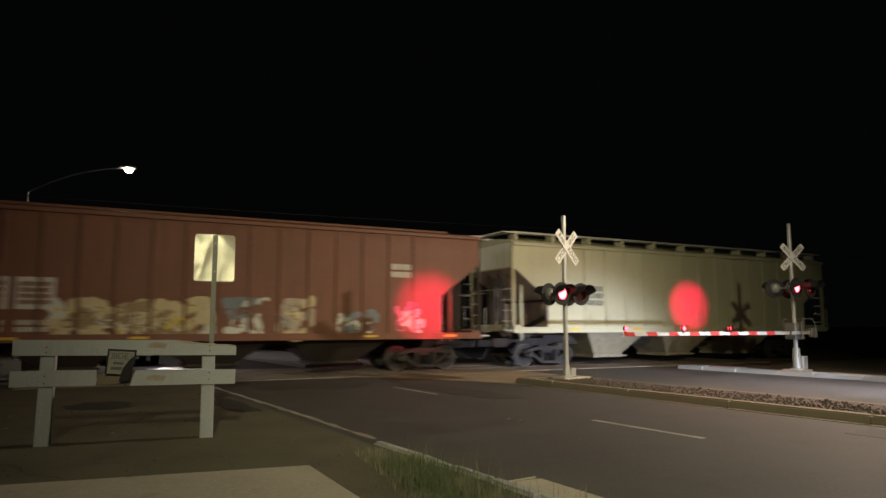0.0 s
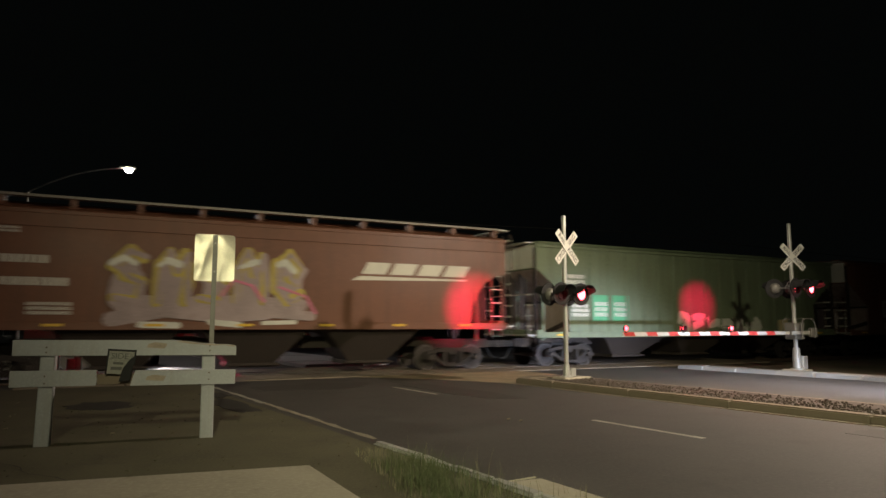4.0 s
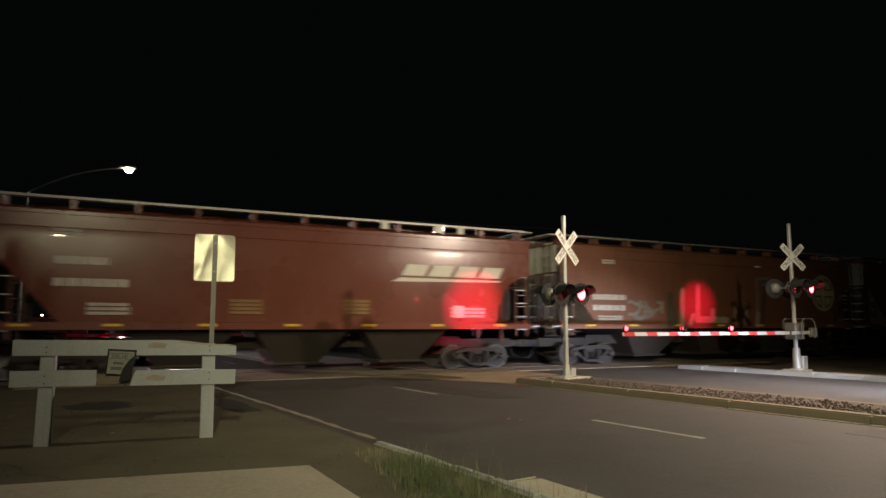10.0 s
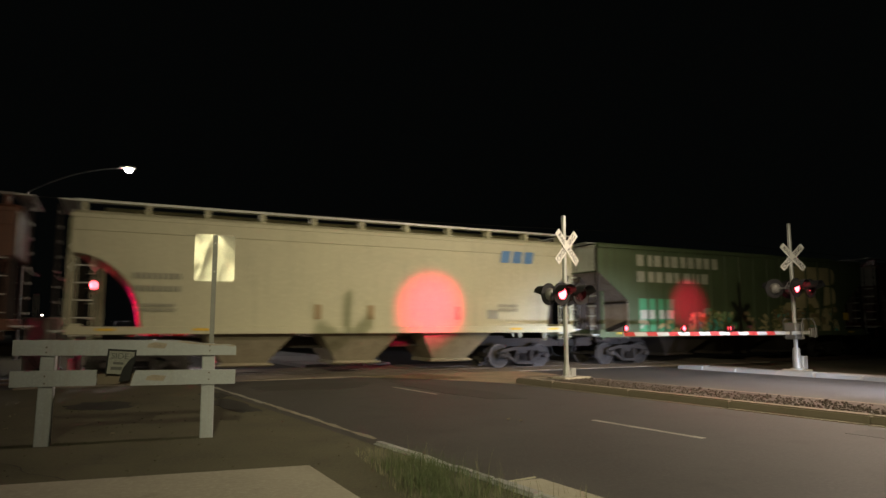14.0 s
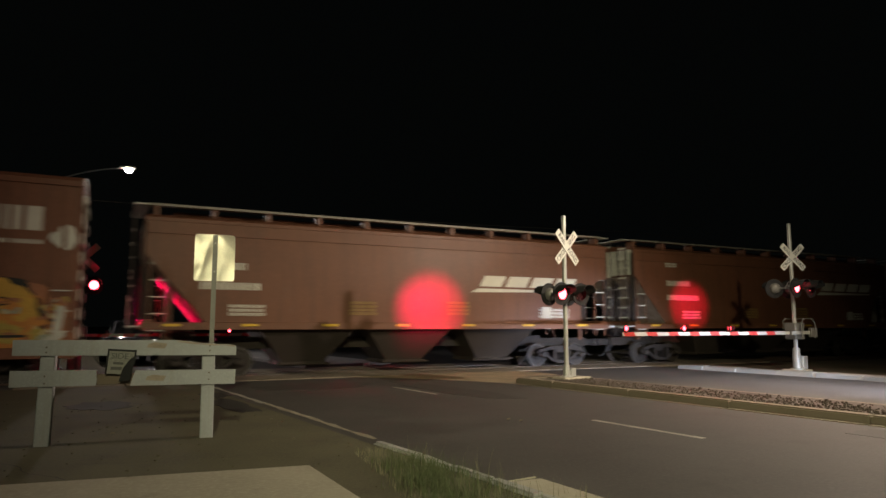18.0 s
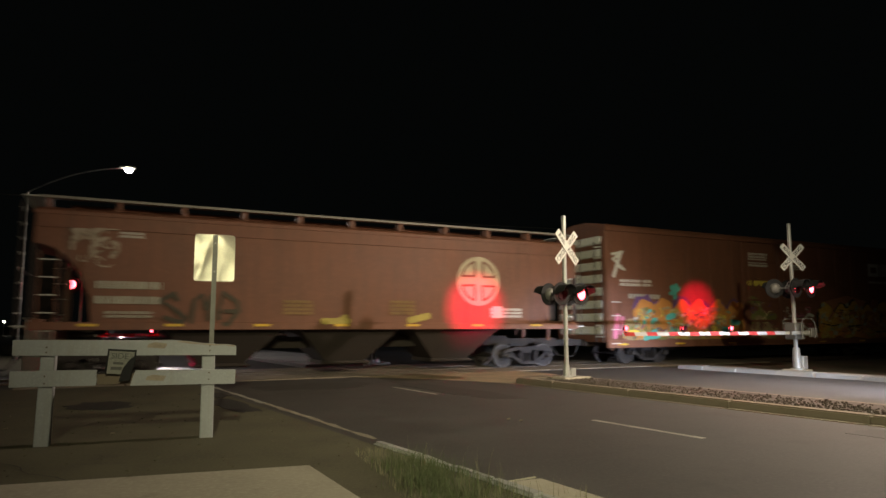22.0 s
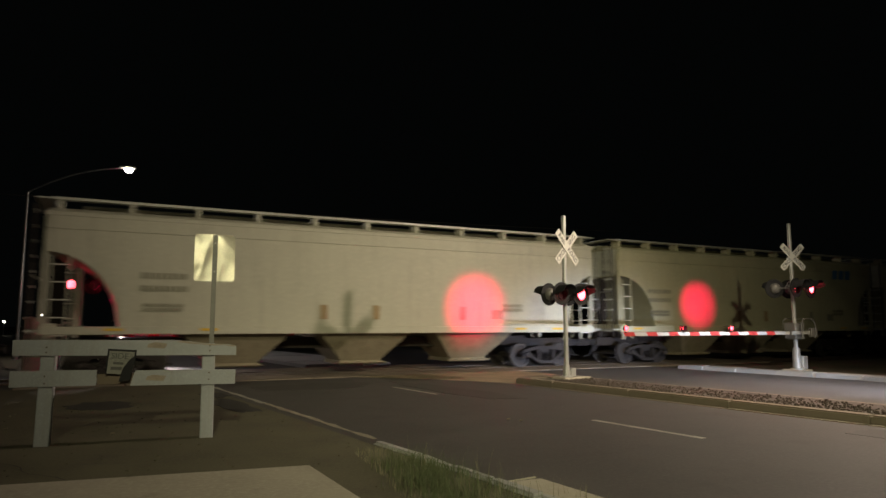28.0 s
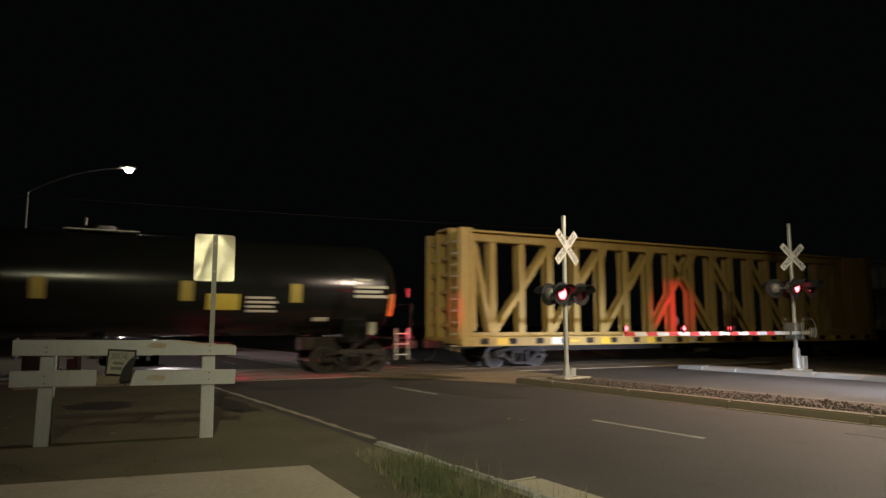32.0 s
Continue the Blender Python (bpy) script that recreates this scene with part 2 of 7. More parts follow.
M["faded_brick"] = material("brick_pink_spray", (0.36, 0.15, 0.08), 0.65, spread=0.3, scale=6, grime=0.5, grime_color=(0.2, 0.09, 0.05))
M["pale_slate"] = material("pale_slate_spray", (0.33, 0.36, 0.28), 0.6, spread=0.25, scale=9)
M["spray_mustard"] = material("spray_mustard", (0.42, 0.33, 0.075), 0.6, spread=0.3, scale=7, grime=0.5, grime_color=(0.25, 0.14, 0.06))
M["smear_cream"] = material("cream_smear", (0.40, 0.33, 0.25), 0.65, spread=0.3, scale=7, grime=0.6, grime_color=(0.24, 0.15, 0.10))
M["ochre_faint"] = material("faint_ochre_stencil", (0.27, 0.17, 0.06), 0.65, spread=0.3, scale=12, grime=0.5, grime_color=(0.16, 0.08, 0.05))
M["spray_black"] = material("spray_black", (0.02, 0.02, 0.02), 0.6, spread=0.25, scale=9)
M["grass"] = material("dry_grass", (0.12, 0.15, 0.065), 0.8, spread=0.5, scale=4, vary=0.2)
M["grass_dry"] = material("straw", (0.18, 0.165, 0.105), 0.8, spread=0.4, scale=4)
M["wood_pole"] = material("pole_wood", (0.09, 0.065, 0.045), 0.85, spread=0.3, scale=8, stretch=(3, 3, 0.3))
M["car_paint"] = material("dark_car_paint", (0.03, 0.032, 0.036), 0.25, 0.3, spread=0.1, coat=0.6)
M["glass"] = material("dark_glass", (0.012, 0.014, 0.015), 0.06, coat=0.5)
M["rubber"] = material("rubber", (0.015, 0.015, 0.015), 0.85)

# ------------------------------------------------------------ mesh tools


class Geo:
    """Gathers plain mesh pieces."""

    def __init__(self):
        self.v, self.f = [], []

    def add(self, verts, faces):
        k = len(self.v)
        self.v += [tuple(p) for p in verts]
        self.f += [tuple(i + k for i in q) for q in faces]
        return self

    def box(self, x0, x1, y0, y1, z0, z1, ch=0.0):
        """A box; ch chamfers its long edges and ends."""
        if ch <= 0:
            v = [(x, y, z) for x in (x0, x1) for y in (y0, y1) for z in (z0, z1)]
            return self.add(v, [(0, 1, 3, 2), (4, 6, 7, 5), (0, 4, 5, 1), (2, 3, 7, 6), (0, 2, 6, 4), (1, 5, 7, 3)])
        bm = bmesh.new()
        bmesh.ops.create_cube(bm, size=1)
        for w in bm.verts:
            w.co = Vector((x0 + (w.co.x + 0.5) * (x1 - x0), y0 + (w.co.y + 0.5) * (y1 - y0), z0 + (w.co.z + 0.5) * (z1 - z0)))
        bmesh.ops.bevel(bm, geom=bm.edges[:], offset=ch, segments=1, affect="EDGES")
        return self.take(bm)

    def take(self, bm, m=None):
        bm.verts.index_update()
        v = [(m @ w.co if m else w.co)[:] for w in bm.verts]
        f = [tuple(w.index for w in q.verts) for q in bm.faces]
        bm.free()
        return self.add(v, f)

    def rod(self, a, b, r, k=8, r2=None):
        """A round bar from a to b."""
        a, b = Vector(a), Vector(b)
        r2 = r if r2 is None else r2
        q = (b - a).to_track_quat("Z", "Y")
        ring = [q @ Vector((math.cos(2 * math.pi * i / k), math.sin(2 * math.pi * i / k), 0)) for i in range(k)]
        v = [a + p * r for p in ring] + [b + p * r2 for p in ring]
        f = [(i, (i + 1) % k, k + (i + 1) % k, k + i) for i in range(k)]
        return self.add(v, f + [tuple(range(k))[::-1], tuple(range(k, 2 * k))])

    def tube(self, path, r, k=8):
        """A bent round bar through the points of a path."""
        path = [Vector(p) for p in path]
        v = []
        for i, p in enumerate(path):
            d = path[min(i + 1, len(path) - 1)] - path[max(i - 1, 0)]
            q = d.to_track_quat("Z", "Y")
            v += [p + q @ Vector((r * math.cos(2 * math.pi * j / k), r * math.sin(2 * math.pi * j / k), 0)) for j in range(k)]
        n = len(path)
        f = [(i * k + j, i * k + (j + 1) % k, (i + 1) * k + (j + 1) % k, (i + 1) * k + j) for i in range(n - 1) for j in range(k)]
        return self.add(v, f + [tuple(range(k))[::-1], tuple(range((n - 1) * k, n * k))])

    def bar(self, a, b, w, h, up=(0, 0, 1)):
        """A square bar from a to b, w wide and h high."""
        a, b, up = Vector(a), Vector(b), Vector(up)
        d = (b - a).normalized()
        side = d.cross(up).normalized()
        top = side.cross(d).normalized()
        v = [p + side * (w / 2 * i) + top * (h / 2 * j) for p in (a, b) for i, j in ((-1, -1), (1, -1), (1, 1), (-1, 1))]
        return self.add(v, [(3, 2, 1, 0), (4, 5, 6, 7), (0, 1, 5, 4), (1, 2, 6, 5), (2, 3, 7, 6), (3, 0, 4, 7)])

    def plate(self, pts, y0, y1):
        """A plate cut to an outline in x and z, from y0 to y1."""
        k = len(pts)
        v = [(x, y0, z) for x, z in pts] + [(x, y1, z) for x, z in pts]
        f = [(i, (i + 1) % k, k + (i + 1) % k, k + i) for i in range(k)]
        return self.add(v, f + [tuple(range(k))[::-1], tuple(range(k, 2 * k))])

    def slab(self, pts, z0, z1):
        """A slab cut to an outline in x and y, from z0 to z1."""
        k = len(pts)
        v = [(x, y, z0) for x, y in pts] + [(x, y, z1) for x, y in pts]
        f = [(i, (i + 1) % k, k + (i + 1) % k, k + i) for i in range(k)]
        return self.add(v, f + [tuple(range(k))[::-1], tuple(range(k, 2 * k))])

    def lathe(self, rings, k=20, axis="y", at=(0, 0, 0), caps=True):
        """Rings of (place along the axis, radius)."""
        v, f = [], []
        for h, r in rings:
            for i in range(k):
                c, s = math.cos(2 * math.pi * i / k) * r, math.sin(2 * math.pi * i / k) * r
                p = {"y": (c, h, s), "z": (c, s, h), "x": (h, c, s)}[axis]
                v.append((p[0] + at[0], p[1] + at[1], p[2] + at[2]))
        for j in range(len(rings) - 1):
            for i in range(k):
                f.append((j * k + i, j * k + (i + 1) % k, (j + 1) * k + (i + 1) % k, (j + 1) * k + i))
        if caps:
            f += [tuple(range(k))[::-1], tuple(range((len(rings) - 1) * k, len(rings) * k))]
        return self.add(v, f)

    def mesh(self, name, mat, smooth=False):
        me = bpy.data.meshes.new(name)
        me.from_pydata(self.v, [], self.f)
        bm = bmesh.new()
        bm.from_mesh(me)
        bmesh.ops.recalc_face_normals(bm, faces=bm.faces[:])
        bm.to_mesh(me)
        bm.free()
        me.materials.append(mat)
        if smooth:
            me.shade_smooth()
            me.set_sharp_from_angle(angle=radians(40))
        return me


def part(name, geo, mat, parent=None, label="", m=None, smooth=False):
    """Links a mesh as one object, under a thing or a part."""
    me = geo if isinstance(geo, bpy.types.Mesh) else geo.mesh(name, M[mat], smooth)
    ob = new(name, me)
    if parent is not None:
        ob.parent = parent
    if m is not None:
        ob.matrix_basis = m
    if label:
        ob["label"] = label
    return ob


def thing(name, m, label, category, group="", kind=""):
    ob = new(name)
    ob.empty_display_size = 0.2
    ob.matrix_basis = m
    return tagged(ob, label, category, group, kind)


SHARED = {}


def shared(key, make, mat, smooth=False):
    """One mesh for all alike pieces."""
    if key not in SHARED:
        SHARED[key] = make().mesh(str(key if isinstance(key, str) else key[0]), M[mat], smooth)
    return SHARED[key]


FONT_MESH = {}


def letters(text, size, mat):
    """A flat mesh of built-in letters, centred, facing -y."""
    key = (text, size, mat)
    if key not in FONT_MESH:
        cu = bpy.data.curves.new("letters", "FONT")
        cu.body, cu.size, cu.align_x, cu.align_y, cu.extrude = text, size, "CENTER", "CENTER", 0.002
        tmp = new("letters", cu)
        bpy.context.view_layer.update()
        me = bpy.data.meshes.new_from_object(tmp.evaluated_get(bpy.context.evaluated_depsgraph_get()))
        bpy.data.objects.remove(tmp)
        me.transform(Matrix.Rotation(radians(90), 4, "X"))
        me.materials.clear()
        me.materials.append(M[mat])
        FONT_MESH[key] = me
    return FONT_MESH[key]

# ------------------------------------------------------------ ground, road, track


def at_mn(m, n):
    """The point on the road's line m and the track's line n."""
    det = RM.x * TN.y - RM.y * TN.x
    return Vector(((m * TN.y - n * RM.y) / det, (n * RM.x - m * TN.x) / det, 0))


def sheet(name, mat, outline, z, label, category, skirt=0.3, step=None):
    """A flat piece of ground with a skirt."""
    g = Geo()
    k = len(outline)
    top = [(p.x, p.y, z + (ground_z(p) if step is None else step(p))) for p in outline]
    low = [(x, y, h - skirt) for x, y, h in top]
    g.add(top + low, [tuple(range(k))] + [(i, k + i, k + (i + 1) % k, (i + 1) % k) for i in range(k)])
    return tagged(part(name, g, mat), label, category, kind="structure")


def quad(m0, m1, n0, n1):
    return [at_mn(m0, n0), at_mn(m1, n0), at_mn(m1, n1), at_mn(m0, n1)]


g = Geo()
g.add([(-1500, -1500, -0.3), (1500, -1500, -0.3), (1500, 1500, -0.3), (-1500, 1500, -0.3)], [(0, 1, 2, 3)])
tagged(part("ground", g, "dirt"), "dark bare earth reaching to the horizon", "ground", kind="structure")

NEAR_N, FAR_N = 18.7, 23.8
KERB_L, MED_A, MED_B, KERB_R = 4.0, 11.0, 13.1, 20.0
sheet("road", "asphalt", quad(KERB_L - 0.15, KERB_R + 0.1, -80, NEAR_N), 0.0, "worn grey asphalt road with cracks and stains", "road")
sheet("road_beyond", "asphalt", quad(KERB_L - 0.3, KERB_R, 25.7, 240), 0.0, "asphalt road behind the railway track", "road")
sheet("road_ramp", "asphalt", quad(KERB_L - 0.3, KERB_R, FAR_N, 25.7), 0.0, "asphalt ramp down from the crossing", "road")
sheet("shoulder", "asphalt_old", quad(-60, KERB_L - 0.15, -80, NEAR_N), 0.0, "old cracked asphalt shoulder strewn with grit", "shoulder")
sheet("verge", "dirt", quad(KERB_R + 0.1, 90, -80, NEAR_N - 1.2), 0.08, "dark earth verge behind the far kerb", "verge")
sheet("shoulder_beyond", "asphalt_old", quad(-60, KERB_L - 0.3, FAR_N + 1.2, 240), -0.02, "gritty shoulder behind the track", "shoulder")
sheet("verge_beyond", "dirt", quad(KERB_R, 90, FAR_N + 1.2, 240), -0.02, "dark earth verge behind the track", "verge")

# crossing: a base with concrete panels, and two rails
base = sheet("crossing", "asphalt", [track_xy(-3, NEAR_N), track_xy(26, NEAR_N), track_xy(26, FAR_N), track_xy(-3, FAR_N)], -0.035,
             "level crossing of worn concrete panels between the rails", "level crossing", step=lambda p: 0.0)


def rail_mesh(s0, s1):
    prof = [(-0.07, -0.14), (0.07, -0.14), (0.07, -0.125), (0.012, -0.11), (0.012, -0.03), (0.037, -0.015), (0.037, 0.012), (0.025, 0.02),
            (-0.025, 0.02), (-0.037, 0.012), (-0.037, -0.015), (-0.012, -0.03), (-0.012, -0.11), (-0.07, -0.125)]
    gg, k = Geo(), len(prof)
    v = [(s, a, b) for s in (s0, s1) for a, b in prof]
    return gg.add(v, [(i, (i + 1) % k, k + (i + 1) % k, k + i) for i in range(k)] + [tuple(range(k)), tuple(range(k, 2 * k))])


TRACK = pose(*track_xy(0, TRACK_N), 0, 0, TRACK_DEG)
g = Geo()
for a, b in ((-420, -3.1), (26.1, 420)):
    v = [(s, y, z) for s in (a, b) for y, z in ((-2.6, -0.3), (-1.6, -0.15), (1.6, -0.15), (2.6, -0.3))]
    g.add(v, [(0, 1, 5, 4), (1, 2, 6, 5), (2, 3, 7, 6), (0, 3, 2, 1), (4, 5, 6, 7)])
tagged(part("ballast", g, "ballast", m=TRACK), "dark crushed stone bed under the track", "ballast", kind="structure")
track = thing("railway_track", TRACK, "single railway track with steel rails on timber sleepers", "railway track", kind="structure")
for side in (-0.7175, 0.7175):
    part("rail", rail_mesh(-420, 420), "rail", track, m=pose(0, side, 0), label="steel rail with a worn bright head")
    part("rail_head", Geo().box(-420, 420, -0.03, 0.03, 0.0195, 0.0235), "rail_top", track, m=pose(0, side, 0), label="bright worn rail top")
tie = shared("sleeper", lambda: Geo().box(-0.11, 0.11, -1.3, 1.3, -0.24, -0.142), "sleeper")
for i in range(150):
    s = -4 - 0.55 * i if i < 90 else 27 + 0.55 * (i - 90)
    part("sleeper", tie, None, track, m=pose(s, random.uniform(-0.03, 0.03), random.uniform(-0.004, 0.004), 0, 0, random.uniform(-1, 1)))
for y0, y1 in ((-2.4, -0.82), (-0.62, 0.62), (0.82, 2.4)):
    pm = shared(("crossing_panel", y0), lambda: Geo().box(0.01, 2.42, y0, y1, -0.2, 0.012, 0.012), "panel")
    for i in range(11):
        part("crossing_panel", pm, None, base, m=TRACK @ pose(-2.0 + 2.44 * i, 0, random.uniform(-0.004, 0.004)))

# painted lines


def marking(name, m0, r0, r1, w, mat="road_paint", label="worn white painted road line", z=0.004, ragged=0.012):
    g = Geo()
    k = max(2, int((r1 - r0) / 0.35))
    v = []
    for i in range(k + 1):
        r = r0 + (r1 - r0) * i / k
        for sg in (-1, 1):
            p = road_xy(m0 + sg * (w / 2 + random.uniform(-ragged, ragged)), r)
            v.append((p.x, p.y, z + ground_z(p)))
    g.add(v, [(2 * i, 2 * i + 1, 2 * i + 3, 2 * i + 2) for i in range(k)])
    return tagged(part(name, g, mat), label, "road marking", kind="structure")


marking("edge_line", 4.06, 12.9, 16.9, 0.1, ragged=0.022)
marking("edge_line", 4.06, 8.1, 12.86, 0.1, "line_worn", "grimy worn road line at the road edge", ragged=0.03)
for r in (-7.6, -0.9, 5.78, 12.55):
    tagged(marking("lane_line", 7.8, r, r + 2.05, 0.11), group="lane dashes")
for r in (29.0, 35.7, 42.4):
    tagged(marking("lane_line", 7.8, r, r + 2.05, 0.11), group="lane dashes")

# darker patches in the asphalt


def patch(name, mc, rc, a, b, label, seed, mat="asphalt_patch", z=0.006):
    rnd = random.Random(seed)
    pts = []
    for i in range(22):
        t = 2 * math.pi * i / 22
        k = 1 + rnd.uniform(-0.22, 0.22)
        p = road_xy(mc + a * k * math.cos(t), rc + b * k * math.sin(t))
        pts.append((p.x, p.y))
    tagged(part(name, Geo().slab(pts, 0.0, z), mat), label, "asphalt patch", kind="structure")


patch("asphalt_patch", 1.35, 14.2, 0.55, 0.75, "dark patch in the old asphalt", 3)
patch("asphalt_patch", 3.45, 12.9, 0.28, 1.3, "dark tarred strip along the road edge", 5, z=0.0045)
patch("asphalt_patch", 3.6, 15.1, 0.3, 0.6, "dark patch at the road edge", 7)
patch("asphalt_patch", 8.6, 13.2, 0.5, 2.6, "dark tar repair across the lane", 9, "asphalt_dark", 0.0035)
patch("asphalt_patch", 6.2, 15.8, 1.6, 0.8, "dark tar repair before the crossing", 11, "asphalt_dark", 0.003)
patch("asphalt_patch", 10.2, 4.0, 0.5, 1.2, "dark stain on the asphalt", 13, "asphalt_dark", 0.003)

# sand and grit swept against the crossing before the median
rnd = random.Random(31)
pts = []
for a, b in ((7.3, 18.75), (8.4, 18.0), (9.3, 17.1), (9.9, 16.2), (10.4, 15.2), (10.75, 14.3), (10.9, 13.5), (13.2, 13.5), (14.0, 15), (14.1, 16.6), (14.0, 18.05), (12.5, 18.2), (10.5, 18.4)):
    p = road_xy(a + rnd.uniform(-0.12, 0.12), b + rnd.uniform(-0.05, 0.05))
    pts.append((p.x, p.y))
tagged(part("sand_apron", Geo().slab(pts, 0.0, 0.0065), "sandy"), "tan sand swept over the asphalt before the crossing", "sand", kind="structure")

# a thin tarred seam
rnd = random.Random(4)
g = Geo()
p = road_xy(rnd.uniform(-0.5, 3.4), rnd.uniform(6.5, 15))
d = rnd.uniform(0, 6.28)
v = []
for i in range(16):
    w = rnd.uniform(0.003, 0.008)
    s = Vector((-math.sin(d), math.cos(d), 0)) * w
    v += [(p.x - s.x, p.y - s.y, 0.0075), (p.x + s.x, p.y + s.y, 0.0075)]
    d += rnd.uniform(-0.5, 0.5)
    p = p + Vector((math.cos(d), math.sin(d), 0)) * 0.2
g.add(v, [(2 * i, 2 * i + 1, 2 * i + 3, 2 * i + 2) for i in range(15)])
tagged(part("tar_seam", g, "asphalt_patch"), "thin dark tar-filled crack", "crack", "cracks in the asphalt", "structure")

# kerbs, each stone a piece


def kerb_run(name, mat, m0, m1, r0, r1, top, label, length=1.5, seed=1, broken=0.0):
    rnd = random.Random(seed)
    holder = thing(name, Matrix.Identity(4), label, "kerb", kind="structure")
    r = r0
    while r < r1 - 0.05:
        e = min(r1, r + length)
        a = [road_xy(m0, r + 0.006), road_xy(m1, r + 0.006), road_xy(m1, e - 0.006), road_xy(m0, e - 0.006)]
        bm = bmesh.new()
        z = top + rnd.uniform(-0.006, 0.006)
        lo = [bm.verts.new((p.x, p.y, -0.2 + ground_z(p))) for p in a]
        hi = [bm.verts.new((p.x + rnd.uniform(-broken, broken), p.y + rnd.uniform(-broken, broken), z + ground_z(p) - rnd.uniform(0, broken * 0.25))) for p in a]
        bm.faces.new(lo[::-1])
        bm.faces.new(hi)
        for i in range(4):
            bm.faces.new((lo[i], lo[(i + 1) % 4], hi[(i + 1) % 4], hi[i]))
        bmesh.ops.bevel(bm, geom=[ed for ed in bm.edges if all(w.co.z > -0.1 for w in ed.verts)], offset=0.025, segments=2, affect="EDGES")
        part("kerb_stone", Geo().take(bm), mat, holder)
        r = e
    return holder


kerb_run("kerb_near", "kerb_pale", 3.87, 4.0, -8, 7.75, 0.04, "low broken concrete kerb overgrown with weeds", 0.7, 2, 0.02)
kerb_run("gutter", "concrete", 4.0, 4.42, -8, 5.25, 0.012, "pale broken concrete gutter along the kerb", 1.1, 3, 0.035)
kerb_run("gutter_median", "kerb", MED_A - 0.17, MED_A, -14, 13.9, 0.012, "tan concrete gutter lip before the median", 2.4, 14)
kerb_run("kerb_median", "kerb_olive", MED_A, MED_A + 0.24, -14, 13.8, 0.15, "tan concrete kerb round the median", 2.4, 4)
kerb_run("kerb_median_far", "kerb_olive", MED_B - 0.2, MED_B, -14, 13.4, 0.108, "tan concrete kerb round the median", 2.4, 5)
kerb_run("kerb_far", "kerb_pale", KERB_R - 0.35, KERB_R + 0.35, -14, 15.6, 0.14, "pale broken concrete kerb along the far lanes", 1.3, 6, 0.09)
kerb_run("kerb_median_beyond", "kerb_pale", 9.3, 13.0, 24.6, 60, 0.13, "pale concrete island behind the track", 2.6, 8)
kerb_run("kerb_beyond", "kerb_pale", 1.0, 1.3, 27.5, 60, 0.12, "pale kerb behind the track", 2.4, 9)
g = Geo()
nose = [road_xy(MED_A + 1.05 + 1.05 * math.cos(t), 13.6 + 0.55 * math.sin(t)) for t in [math.pi * i / 10 for i in range(11)]]
g.slab([(p.x, p.y) for p in nose], -0.1, 0.148)
tagged(part("median_nose", g, "kerb_olive"), "rounded concrete end of the median", "kerb", kind="structure")
g = Geo()
g.slab([tuple(road_xy(a, b)[:2]) for a, b in ((MED_A + 0.2, -14), (MED_B - 0.16, -14), (MED_B - 0.16, 13.6), (MED_A + 0.2, 13.6))], -0.1, 0.115)
tagged(part("median_fill", g, "gravel"), "packed earth and grit inside the median", "median", kind="structure")
# loose stones of the median and on the shoulder
rnd = random.Random(21)
g = Geo()
for i in range(3000):
    p = road_xy(MED_A + 0.34 + 1.15 * abs(rnd.gauss(0.5, 0.45)) % 1.4, rnd.uniform(-2, 12.9))
    s = rnd.uniform(0.010, 0.036) * (1.6 if rnd.random() < 0.06 else 1)
    a = rnd.uniform(0, 6)
    v = []
    for z, k in ((0.0, 1.0), (s * rnd.uniform(0.7, 1.2), 0.55)):
        for j in range(4):
            t = a + j * math.pi / 2 + rnd.uniform(-0.3, 0.3)
            v.append((p.x + math.cos(t) * s * k, p.y + math.sin(t) * s * k * rnd.uniform(0.7, 1.1), 0.112 + z))
    g.add(v, [(4, 5, 6, 7), (0, 1, 5, 4), (1, 2, 6, 5), (2, 3, 7, 6), (3, 0, 4, 7)])
tagged(part("gravel", g, "gravel"), "loose stones covering the median", "gravel", kind="stuff")
g = Geo()
for i in range(420):
    p = road_xy(rnd.uniform(-3.5, 4.0), rnd.uniform(4.5, 16))
    s = rnd.uniform(0.004, 0.014)
    g.box(p.x - s, p.x + s * rnd.uniform(0.5, 1.4), p.y - s, p.y + s, 0.0, s)
tagged(part("grit", g, "asphalt_old"), "grit scattered over the shoulder", "grit", kind="stuff")
for x, y in ((-6.35, 9.75), (-4.6, 9.35), (1.02, 10.75), (1.2, 10.6)):
    tagged(part("bottle_shard", Geo().rod((x, y, 0.02), (x + 0.05, y + 0.02, 0.03), 0.010, 7), "kerb"), "small pale piece of litter on the asphalt", "litter")

# foreground pavement slab
c1, c2, c3 = Vector((-4.04, 6.22, 0)), Vector((-1.39, 7.09, 0)), Vector((-0.68, 5.75, 0))
d1, d2 = (c2 - c1).normalized(), (c3 - c2).normalized()
pav = thing("pavement", Matrix.Identity(4), "pale smooth concrete pavement ending at the shoulder", "pavement", kind="structure")
for i in range(2):
    for j in range(3):
        a, b = c2 - d1 * (5.4 * i) + d2 * (1.9 * j), c2 - d1 * (5.4 * i + 5.39) + d2 * (1.9 * j)
        bm = bmesh.new()
        pts = [a, b, b + d2 * 1.885, a + d2 * 1.885]
        lo = [bm.verts.new((p.x, p.y, -0.1)) for p in pts]
        hi = [bm.verts.new((p.x, p.y, 0.06)) for p in pts]
        bm.faces.new(lo), bm.faces.new(hi[::-1])
        for q in range(4):
            bm.faces.new((lo[q], hi[q], hi[(q + 1) % 4], lo[(q + 1) % 4]))
        bmesh.ops.bevel(bm, geom=[e for e in bm.edges if all(w.co.z > 0 for w in e.verts)], offset=0.012, segments=2, affect="EDGES")
        part("paving_slab", Geo().take(bm), "concrete", pav)

